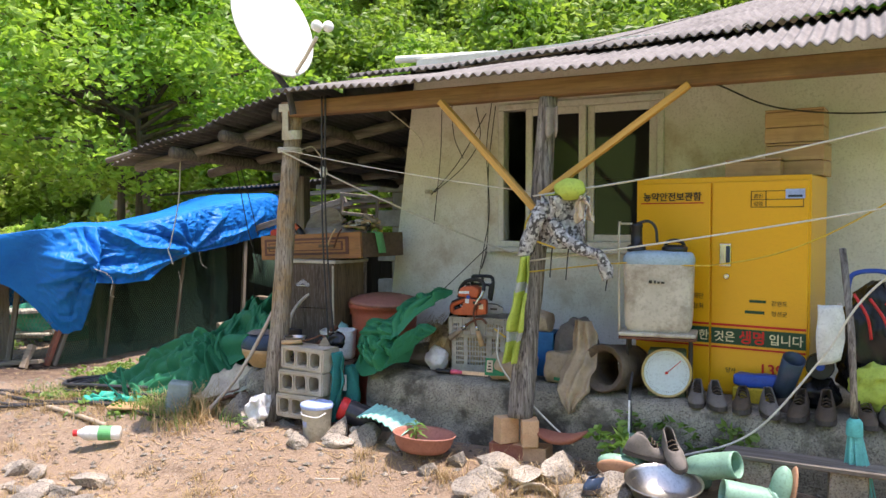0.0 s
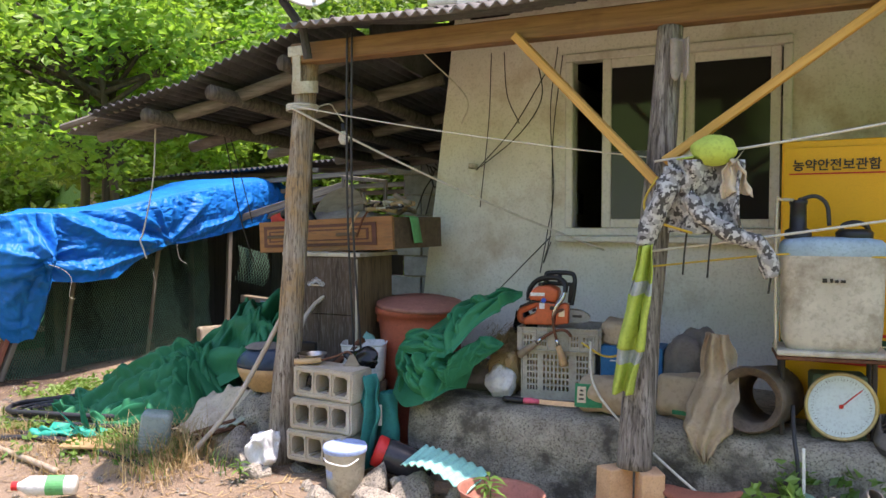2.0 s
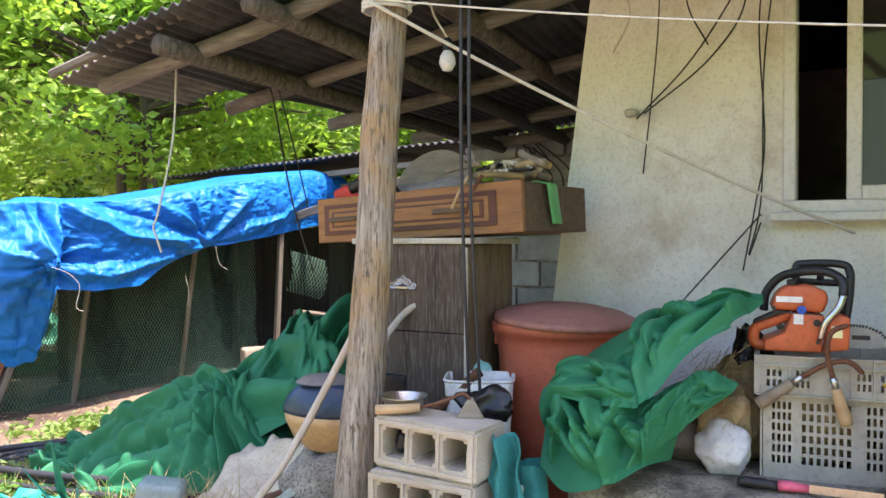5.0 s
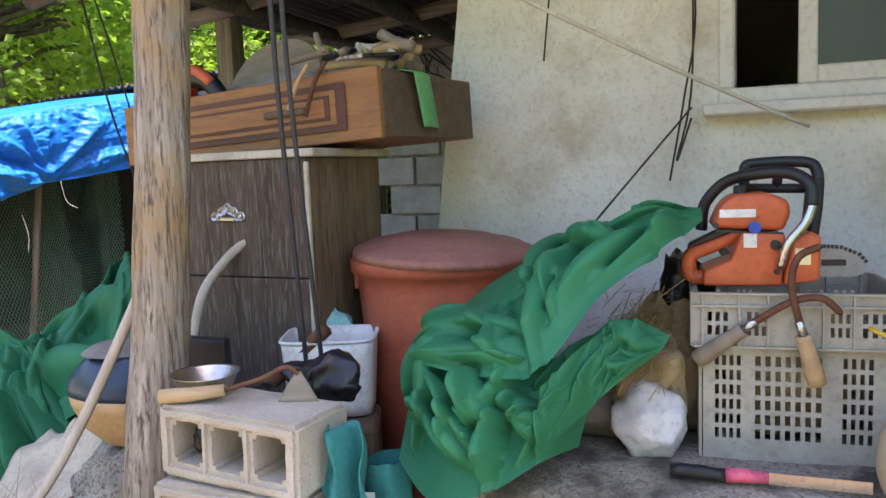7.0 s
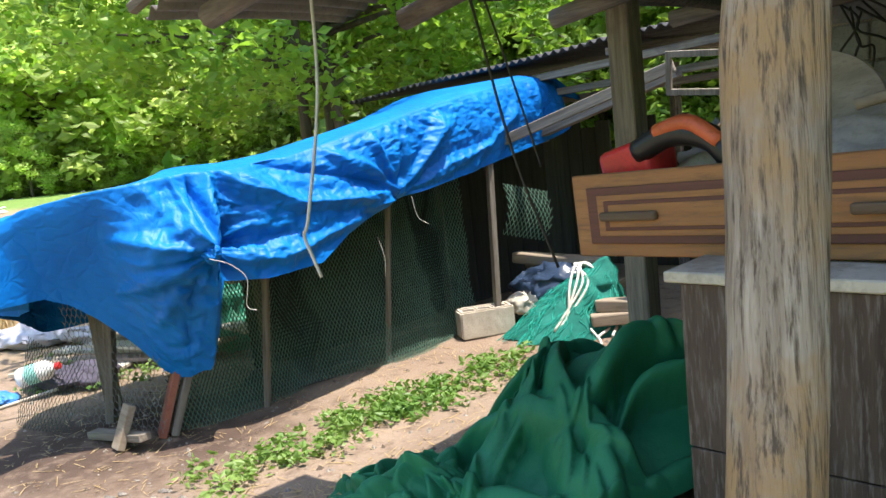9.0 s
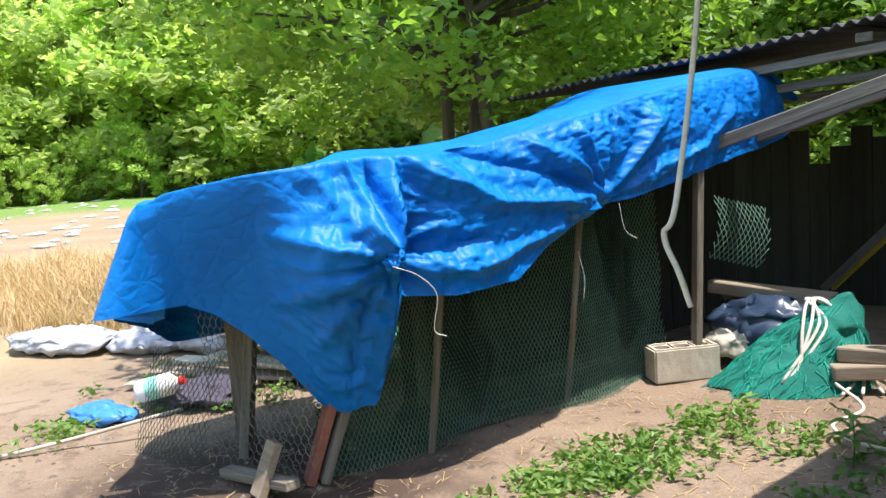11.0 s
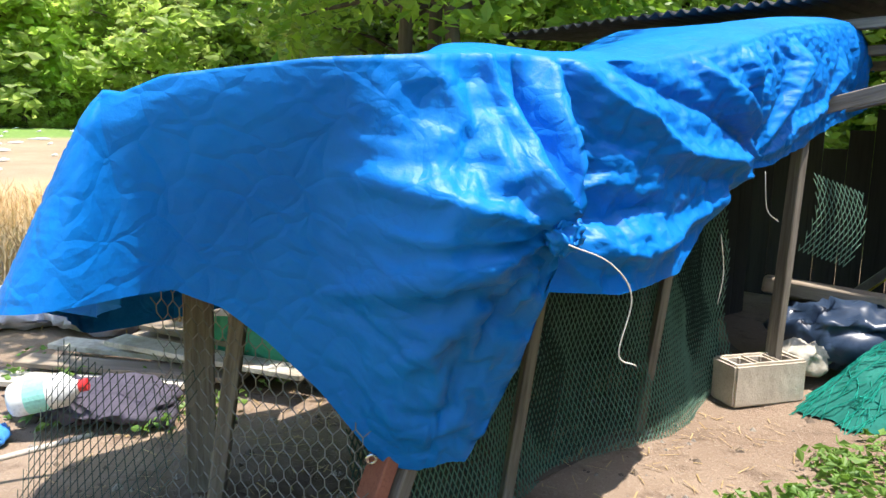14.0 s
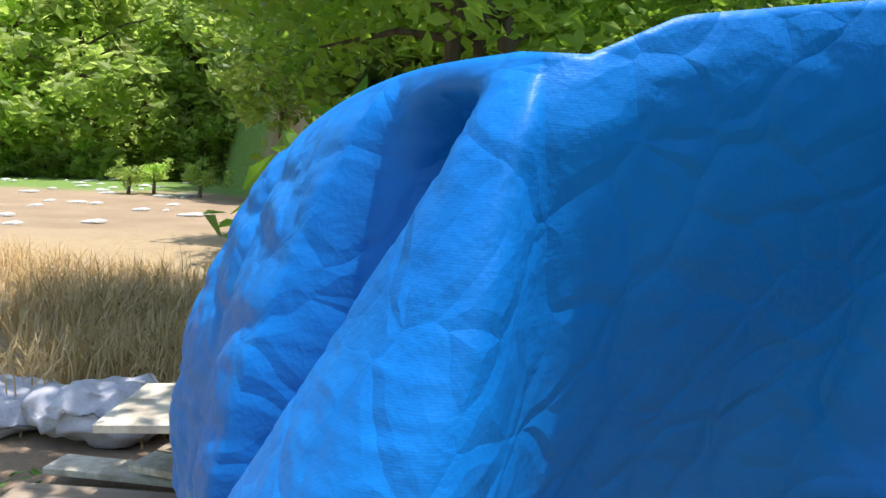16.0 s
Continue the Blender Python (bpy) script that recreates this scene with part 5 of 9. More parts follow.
def chainsaw():
    s = thing("chainsaw", H(1.19, 0.28, 0.925, 10), "orange chainsaw with black handles on the crate", "chainsaw")
    bm = bmnew()
    slab(bm, [(-0.098, 0.0), (0.050, 0.0), (0.056, 0.104), (-0.024, 0.110), (-0.046, 0.052), (-0.098, 0.030)], -0.066, 0.06)
    part("body", bm, orange_plastic, s, smooth=True)
    bm = bmnew()
    slab(bm, [(-0.083, 0.118), (-0.064, 0.163), (-0.039, 0.183), (0.022, 0.187), (0.062, 0.170), (0.068, 0.146), (0.054, 0.109), (-0.03, 0.114)], -0.058, 0.055, 0.011)
    cover = part("top_cover", bm, orange_plastic, s, smooth=True)
    bm = bmnew()
    lathe(bm, [(0, 0.016), (0.012, 0.016), (0.015, 0.012), (0.015, 0)], 16, pose(-0.022, -0.01, 0.184))
    part("cover_knob", bm, black_plastic, cover)
    bm = bmnew()
    slab(bm, [(0.052, 0.002), (0.116, 0.012), (0.119, 0.100), (0.096, 0.110), (0.066, 0.096)], -0.078, -0.03, 0.007)
    part("side_cover", bm, orange_plastic, s, smooth=True)
    bm = bmnew()
    tube(bm, curve_pts([(-0.025, -0.02, 0.104), (-0.075, -0.02, 0.080), (-0.118, -0.02, 0.060), (-0.124, -0.02, 0.030), (-0.112, -0.02, 0.013), (-0.070, -0.02, 0.013)], 7), 0.0155, 10)
    part("rear_grip", bm, orange_plastic, s, smooth=True)
    bm = bmnew()
    slab(bm, [(-0.128, 0.072), (-0.124, 0.085), (-0.060, 0.116), (-0.030, 0.124), (-0.028, 0.110), (-0.066, 0.096)], -0.038, -0.004, 0.005)
    part("grip_cover", bm, black_plastic, s, "black rubber top of the rear grip", smooth=True)
    bm = bmnew()
    slab(bm, [(-0.066, 0.066), (-0.050, 0.074), (-0.044, 0.062), (-0.060, 0.056)], -0.028, -0.012, 0.002)
    part("trigger", bm, black_plastic, s)
    bm = bmnew()
    tube(bm, curve_pts([(-0.095, 0.05, 0.105), (-0.088, 0.045, 0.160), (-0.048, 0.03, 0.206), (0.010, -0.01, 0.223), (0.066, -0.04, 0.223), (0.099, -0.068, 0.200), (0.101, -0.08, 0.160)], 8), 0.0125, 10)
    handle = part("front_handle", bm, black_plastic, s, smooth=True)
    bm = bmnew()
    tube(bm, curve_pts([(0.101, -0.08, 0.162), (0.088, -0.085, 0.128), (0.056, -0.085, 0.084), (0.044, -0.075, 0.040)], 7), 0.0095, 10)
    part("handle_tube", bm, chrome, handle, "bare metal end of the handle", smooth=True)
    bm = bmnew()
    tube(bm, curve_pts([(-0.008, 0.05, 0.185), (-0.008, 0.05, 0.232), (0.012, 0.05, 0.243), (0.106, 0.045, 0.243), (0.131, 0.04, 0.222), (0.130, 0.03, 0.160), (0.120, 0.02, 0.090)], 8), 0.0115, 8)
    tube(bm, [(-0.008, 0.05, 0.192), (0.05, 0.05, 0.190), (0.115, 0.045, 0.188)], 0.010, 8)
    tube(bm, [(0.055, 0.05, 0.190), (0.060, 0.05, 0.240)], 0.010, 8)
    slab(bm, [(0.100, 0.100), (0.128, 0.100), (0.138, 0.215), (0.108, 0.190)], 0.022, 0.040, 0.004)
    part("hand_guard", bm, black_plastic, s, smooth=True)
    bm = bmnew()
    slab(bm, [(0.10, 0.012), (0.10, 0.074), (0.165, 0.070), (0.196, 0.056), (0.212, 0.038), (0.208, 0.020), (0.19, 0.012)], -0.020, -0.015, 0)
    bar = part("guide_bar", bm, plain("bar_steel", (0.30, 0.30, 0.30), 0.45, 0.2), s)
    bm = bmnew()
    rng = [(0.105, 0.076), (0.165, 0.072), (0.197, 0.058), (0.214, 0.038)]
    for (x0, z0), (x1, z1) in zip(rng, rng[1:]):
        n = max(2, int(math.hypot(x1 - x0, z1 - z0) / 0.0075))
        for q in range(n):
            box(bm, 0.005, 0.008, 0.007, pose(x0 + (x1 - x0) * q / n, -0.0175, z0 + (z1 - z0) * q / n - 0.003, 0, math.degrees(-math.atan2(z1 - z0, x1 - x0)), 0))
    part("chain", bm, sole_mat, bar)
    for x, z, w, h2, y, mt in ((-0.033, 0.138, 0.068, 0.016, -0.0595, white_plastic), (-0.010, 0.078, 0.025, 0.028, -0.0675, white_plastic), (0.085, 0.045, 0.028, 0.032, -0.0795, steel), (0.152, 0.036, 0.045, 0.012, -0.0215, sole_mat)):
        bm = bmnew()
        box(bm, w, 0.002, h2, pose(x, y, z))
        part("label", bm, mt, s)
    for x, z, r, mt, y in ((-0.002, 0.118, 0.012, blue_plastic, -0.066), (0.037, 0.083, 0.010, black_plastic, -0.064), (0.040, 0.030, 0.006, sole_mat, -0.064), (-0.074, 0.122, 0.006, sole_mat, -0.056)):
        bm = bmnew()
        lathe(bm, [(0, 0.008), (r, 0.007), (r, 0)], 14, pose(x, y, z, 90))
        part("knob", bm, mt, s)
    bm = bmnew()
    tube(bm, [(-0.075, -0.060, 0.112), (-0.02, -0.062, 0.108), (0.052, -0.062, 0.105)], 0.0022, 6)
    part("seam", bm, sole_mat, s)
    # straw and scraps beside the crate
    rnd = random.Random(4)
    vs, fs = [], []
    for k in range(900):
        c = Vector((0.985 + rnd.gauss(0, 0.035), 0.20 + rnd.gauss(0, 0.05), 0.80 + rnd.gauss(0, 0.045)))
        d = Vector((rnd.uniform(-1, 1), rnd.uniform(-1, 1), rnd.uniform(-0.5, 0.5))).normalized() * rnd.uniform(0.015, 0.05)
        w = d.cross(Vector((0.3, 0.4, 1))).normalized() * 0.0012
        vs += [tuple(HM @ q) for q in (c - d - w, c - d + w, c + d + w, c + d - w)]
        fs.append(tuple(range(4 * k, 4 * k + 4)))
    me = bpy.data.meshes.new("hay")
    me.from_pydata(vs, [], fs)
    me.materials.append(straw_mat)
    tagged(new("hay", me), "loose hay stuffed between canvas and crate", "hay", kind="stuff")
    bag("paper_sack", H(0.99, 0.24, 0.56), 0.07, 0.06, 0.15, straw_plain, "crumpled brown paper sack full of hay", "sack", 61, 0.03)
    bag("black_bag", H(1.045, 0.37, 0.57), 0.06, 0.05, 0.22, bag_black, "black plastic bag behind the canvas", "bag", 62, 0.02)


chainsaw()


def hand_tools():
    def sickle(m, l, label, mat):
        t = thing("sickle", m, label, "sickle", "tools on the crate")
        bm = bmnew()
        tube(bm, [(0, 0, 0), (0.0, 0, 0.02), (0, 0, l * 0.5), (0, 0, l * 0.9), (0, 0, l)], [0.017, 0.019, 0.016, 0.014, 0.015], 12)
        part("handle", bm, mat, t, smooth=True)
        bm = bmnew()
        tube(bm, [(0, 0, l), (0.0, 0, l + 0.03)], 0.009, 8)
        part("ferrule", bm, chrome, t, smooth=True)
        bm = bmnew()
        tube(bm, curve_pts([(0, 0, l + 0.02), (0.005, 0, l + 0.10), (0.03, 0, l + 0.15), (0.075, 0, l + 0.16)], 6), [0.007] * 18 + [0.003], 6)
        part("blade", bm, rust, t, smooth=True)
    sickle(H(1.095, 0.165, 0.78, 8) @ pose(0, 0, 0, 8, 52, 0), 0.11, "old sickle with a grey wooden handle through the crate", handle_wood)
    sickle(H(1.315, 0.178, 0.745, 8) @ pose(0, 0, 0, 6, -16, 0), 0.10, "short sickle with a pale worn wooden handle", wood_light)
    t = thing("pruning_saw", H(1.06, 0.045, 0.592, 4), "folding saw with black and pink grip on the porch edge", "saw")
    bm = bmnew()
    tube(bm, [(0.02 * k, 0.004 * math.sin(k), 0) for k in range(6)], [0.012, 0.015, 0.013, 0.015, 0.013, 0.014], 10)
    part("grip", bm, black_plastic, t, smooth=True)
    bm = bmnew()
    tube(bm, [(0.10, 0, 0), (0.13, 0, 0.002), (0.175, 0.002, 0)], [0.0135, 0.014, 0.010], 10)
    part("pink_sleeve", bm, pink_plastic, t, "pink plastic sleeve", smooth=True)
    bm = bmnew()
    box(bm, 0.17, 0.002, 0.022, pose(0.26, 0.0, -0.010), 0.0)
    part("blade", bm, steel, t)
    bag("plastic_bag", H(1.0, 0.17, 0.572), 0.075, 0.065, 0.078, bag_white, "round knotted white plastic bag full of something", "bag", 3, 0.008)
    bag("sack", H(0.86, 0.30, 0.572), 0.17, 0.12, 0.075, leather_grey, "flattened dark grey sack under the green canvas", "sack", 5, 0.012)
    tagged(bag("dry_straw", H(1.02, 0.36, 0.572), 0.09, 0.10, 0.16, straw_plain, "dry straw and scraps beside the crate", "straw", 7, 0.03), kind="stuff")


hand_tools()


def bags_right():
    b = thing("cardboard_box", H(1.60, 0.36, 0.572, 4), "blue printed cardboard box with folded top", "box")
    bm = bmnew()
    box(bm, 0.28, 0.20, 0.27, None, 0.006, 2, 0.006)
    part("carton", bm, plain("blue_print", (0.015, 0.14, 0.34), 0.6), b)
    bm = bmnew()
    box(bm, 0.05, 0.002, 0.02, pose(-0.02, -0.104, 0.03))
    box(bm, 0.09, 0.002, 0.006, pose(-0.05, -0.104, 0.20))
    part("print", bm, white_plastic, b)
    bm = bmnew()
    vs = box(bm, 0.24, 0.17, 0.11, pose(0, 0, 0), 0.02, 3)
    bmesh.ops.subdivide_edges(bm, edges=list(bm.edges), cuts=3, use_grid_fill=True)
    crumple(bm.verts, 0.022, 12, 3)
    solo("paper_bag", bm, kraft, H(1.58, 0.36, 0.842, 4), "crumpled brown paper bag on the blue box", "bag", smooth=True)

    def sack(m, w, d, h, label, seed):
        s = thing("feed_sack", m, label, "sack", "feed sacks")
        bm = bmnew()

        def f(i, j):
            a = 2 * math.pi * i
            r = math.sin(min(1, max(0, j)) * math.pi) ** 0.35 if 0 < j < 1 else 0
            p = Vector((w / 2 * math.cos(a) * r, d / 2 * math.sin(a) * r, h * (0.5 - 0.5 * math.cos(math.pi * j))))
            p.x = math.copysign(abs(p.x / (w / 2)) ** 0.6, p.x) * w / 2 if p.x else 0
            return p + noise.noise_vector(p * 11 + Vector((seed, 0, 0))) * 0.018
        sheet(bm, 40, 18, f, True)
        for v in bm.verts:
            v.co.z = max(0, v.co.z)
        part("paper", bm, kraft, s, smooth=True)
        return s
    s = sack(H(1.56, 0.10, 0.572, 6), 0.30, 0.19, 0.155, "half-empty kraft feed sack printed green", 1)
    bm = bmnew()
    sheet(bm, 10, 6, lambda i, j: (-0.15 + 0.12 * i, -0.100 + 0.02 * j - 0.006 * math.sin(i * 5), 0.035 + 0.10 * j))
    thick(bm, 0.002)
    part("green_print", bm, sack_green, s, "green printed panel")
    bm = bmnew()
    box(bm, 0.038, 0.002, 0.07, pose(-0.118, -0.106, 0.055, -10), 0)
    part("tag", bm, cotton, s, "pale tag with dark letters")
    bm = bmnew()
    for q in range(3):
        box(bm, 0.022 - 0.004 * q, 0.002, 0.008, pose(-0.118, -0.108 + 0.003 * q, 0.068 + 0.018 * q, -10), 0)
    part("print_bar", bm, black_text, s, "dark printed bars")
    s = sack(H(1.86, 0.14, 0.572, -8), 0.24, 0.17, 0.19, "green and kraft feed sack slumped on the porch", 4)
    bm = bmnew()
    sheet(bm, 10, 8, lambda i, j: (-0.02 + 0.13 * i, -0.086 + 0.03 * j * j, 0.03 + 0.15 * j))
    thick(bm, 0.002)
    part("green_print", bm, sack_green, s, "green printed panel")
    # paper bag draped over the porch edge
    bm = bmnew()

    def f(i, j):
        z = 0.965 - 0.50 * j
        w = 0.045 + 0.05 * math.sin(j * 2.6) if j < 0.8 else 0.06 * (1 - j) / 0.2 + 0.012
        p = Vector((2.0 + (i - 0.5) * 2 * w + 0.02 * math.sin(j * 5), 0.03 - 0.14 * smooth01(0.2, 0.8, j) - 0.035 * math.sin(i * math.pi) + 0.045 * abs(math.sin(i * 8 + j * 2.5)), z))
        return p + noise.noise_vector(p * 13) * 0.016
    sheet(bm, 20, 30, f)
    thick(bm, 0.003)
    solo("paper_bag", bm, kraft, HM, "empty kraft bag hanging over the porch edge", "bag", smooth=True)
    bag("bundle", H(1.88, 0.30, 0.572), 0.13, 0.10, 0.19, leather_grey, "grey folded sacking bundle behind the sacks", "bundle", 9, 0.02)
    # clay pipe lying on the porch
    bm = bmnew()
    prof = [(0.128, 0), (0.134, 0.02), (0.130, 0.05), (0.124, 0.30), (0.12, 0.36), (0.095, 0.36), (0.098, 0.02), (0.128, 0)]
    vs = lathe(bm, prof, 36)
    crumple(vs, 0.005, 18)
    solo("clay_pipe", bm, clay, H(2.14, -0.04, 0.715) @ pose(0, 0, 0, -96, 0, -13), "short thick brown clay flue pipe lying down", "pipe", smooth=True)


bags_right()


def scale_and_sprayer():
    s = thing("dial_scale", H(2.47, 0.06, 0.56, 10), "round dial weighing scale with a stained white face", "scale")
    bm = bmnew()
    box(bm, 0.20, 0.12, 0.26, pose(0, 0.085, 0), 0.012, 2)
    part("body", bm, plain("olive_paint", (0.10, 0.14, 0.08), 0.6), s)
    face = pose(0, 0.0, 0.142, 90 - 6, 0, 0)
    bm = bmnew()
    lathe(bm, [(0.119, -0.012), (0.131, -0.012), (0.134, 0.004), (0.131, 0.012), (0.121, 0.012), (0.119, 0.0)], 44, face)
    part("rim", bm, plain("brass_rim", (0.55, 0.42, 0.20), 0.4, 0.5), s, "yellowed metal rim", smooth=True)
    bm = bmnew()
    lathe(bm, [(0, 0.002), (0.121, 0.002), (0.121, -0.01)], 44, face)
    d = part("dial", bm, dial_mat, s, "pale blue stained dial")
    bm = bmnew()
    for k in range(60):
        a = math.radians(k * 6)
        ln = 0.012 if k % 5 == 0 else 0.006
        box(bm, 0.0012, ln, 0.001, face @ pose(0, 0, 0.003) @ pose(0, 0, 0, 0, 0, math.degrees(a)) @ pose(0, 0.104, 0))
    part("marks", bm, black_text, d)
    bm = bmnew()
    box(bm, 0.004, 0.11, 0.002, face @ pose(0, 0, 0.004, 0, 0, -48) @ pose(0, 0.045, 0))
    lathe(bm, [(0, 0.008), (0.008, 0.008), (0.008, 0.003)], 16, face)
    part("pointer", bm, red_plastic, s, "red pointer")
    # stand with the knapsack sprayer
    st = thing("metal_stand", H(2.43, 0.02, 0.565, 8), "low dark angle-iron stand on the porch", "stand")
    for sx in (-1, 1):
        for y in (0.06, 0.17):
            bm = bmnew()
            tube(bm, [(sx * 0.165, y, 0), (sx * 0.165, y, 0.33)], 0.010, 6)
            part("leg", bm, sole_mat, st)
    bm = bmnew()
    box(bm, 0.40, 0.22, 0.015, pose(0, 0.04, 0.325), 0.003)
    part("top", bm, rust, st)
    k = thing("knapsack_sprayer", H(2.43, 0.02, 0.907, 8), "dirty white knapsack sprayer with a pale blue shoulder", "sprayer")
    bm = bmnew()
    prof = [(0.88, 0.0), (0.97, 0.03), (1.0, 0.10), (1.02, 0.28), (1.03, 0.36), (1.0, 0.385)]

    def body(pr, z0):
        def f(i, j):
            a = 2 * math.pi * i
            n = len(pr) - 1
            q = min(int(j * n), n - 1)
            r = pr[q][0] + (pr[q + 1][0] - pr[q][0]) * (j * n - q)
            z = pr[q][1] + (pr[q + 1][1] - pr[q][1]) * (j * n - q)
            c, sn = math.cos(a), math.sin(a)
            return (0.178 * r * math.copysign(abs(c) ** 0.32, c), 0.04 + 0.10 * r * math.copysign(abs(sn) ** 0.4, sn), z0 + z)
        return f
    sheet(bm, 56, 10, body(prof, 0.02), True)
    part("tank", bm, dirty_white, k, smooth=True)
    bm = bmnew()
    sheet(bm, 56, 8, body([(1.03, 0.0), (1.05, 0.012), (1.05, 0.03), (1.0, 0.05), (0.92, 0.065), (0.5, 0.072), (0.02, 0.072)], 0.385), True)
    part("shoulder", bm, pale_blue, k, smooth=True)
    bm = bmnew()
    box(bm, 0.40, 0.235, 0.022, pose(0, 0.04, 0), 0.008, 2)
    part("base", bm, dirty_white, k)
    bm = bmnew()
    lathe(bm, [(0.065, 0), (0.068, 0.02), (0.055, 0.035), (0, 0.036)], 24, pose(0.08, 0.04, 0.452))
    tube(bm, curve_pts([(0.03, 0.04, 0.47), (0.04, 0.04, 0.50), (0.08, 0.04, 0.512), (0.12, 0.04, 0.50), (0.13, 0.04, 0.47)], 5), 0.010, 8)
    part("filler_cap", bm, black_plastic, k, "black filler cap with grip", smooth=True)
    bm = bmnew()
    lathe(bm, [(0.05, 0), (0.05, 0.03), (0.032, 0.04), (0.03, 0.13), (0.034, 0.135), (0.034, 0.15), (0, 0.152)], 20, pose(-0.12, 0.04, 0.45))
    part("pump", bm, black_plastic, k, smooth=True)
    bm = bmnew()
    tube(bm, curve_pts([(-0.12, 0.04, 0.60), (-0.06, 0.04, 0.615), (-0.02, 0.03, 0.58), (-0.01, 0.03, 0.50)], 6), 0.008, 8)
    part("hose", bm, hose_mat, k, smooth=True)
    bm = bmnew()
    tube(bm, curve_pts([(-0.20, -0.03, 0.02), (-0.205, -0.03, 0.30), (-0.205, -0.03, 0.585), (-0.19, -0.02, 0.60), (-0.14, 0.02, 0.60)], 6), 0.006, 8)
    part("lever", bm, strap_mat, k, smooth=True)
    bm = bmnew()
    for q, w in ((-0.035, 0.016), (-0.012, 0.010), (0.006, 0.012), (0.028, 0.018)):
        box(bm, w, 0.003, 0.016 if q < 0 else 0.011, pose(q, -0.067, 0.285))
    part("mark", bm, black_text, k)


scale_and_sprayer()


def shoe_mesh(parent, length, high, mat, seed=0):
    """Sole along x (toe at +x), an upper with an open collar, and laces."""
    bm = bmnew()

    def outline(i, k):
        a = 2 * math.pi * i
        x, y = math.cos(a), math.sin(a)
        w = 0.36 + 0.06 * x
        return Vector((length / 2 * x * k, length * w * 0.5 * math.copysign(abs(y) ** 0.8, y) * k, 0))
    sheet(bm, 28, 2, lambda i, j: outline(i, 1.03 - 0.02 * j) + Vector((0, 0, j * length * 0.09)), True)
    bmesh.ops.holes_fill(bm, edges=list(bm.edges), sides=0)
    part("sole", bm, sole_mat, parent)
    bm = bmnew()

    def f(i, j):
        o = outline(i, 1)
        back = 0.5 - o.x / length
        top = length * (0.20 + (high - 0.20) * smooth01(0.35, 0.85, back))
        shrink = 1 - 0.5 * j ** 2 * (1 - 0.35 * smooth01(0.3, 0.9, back))
        p = Vector((o.x * shrink - length * 0.10 * j * (o.x > 0) * (o.x / length), o.y * shrink, length * 0.085 + top * j))
        return p + noise.noise_vector(p * 22 + Vector((seed, 0, 0))) * 0.006
    sheet(bm, 28, 9, f, True)
    bm2 = part("upper", bm, mat, parent, smooth=True)
    so = bm2.modifiers.new("solidify", "SOLIDIFY")
    so.thickness = 0.006
    bm = bmnew()
    for k in range(4):
        x = length * (0.20 - 0.07 * k)
        z = length * (0.22 + 0.05 * k)
        tube(bm, [(x, -length * 0.09, z), (x + 0.004, 0, z + 0.014), (x, length * 0.09, z)], 0.003, 5)
    part("lace", bm, leather, parent)


def shoe(name, m, length, high, mat, label, seed=0, group="shoes on the porch"):
    s = thing(name, m, label, "shoe", group)
    shoe_mesh(s, length, high, mat, seed)
    return s


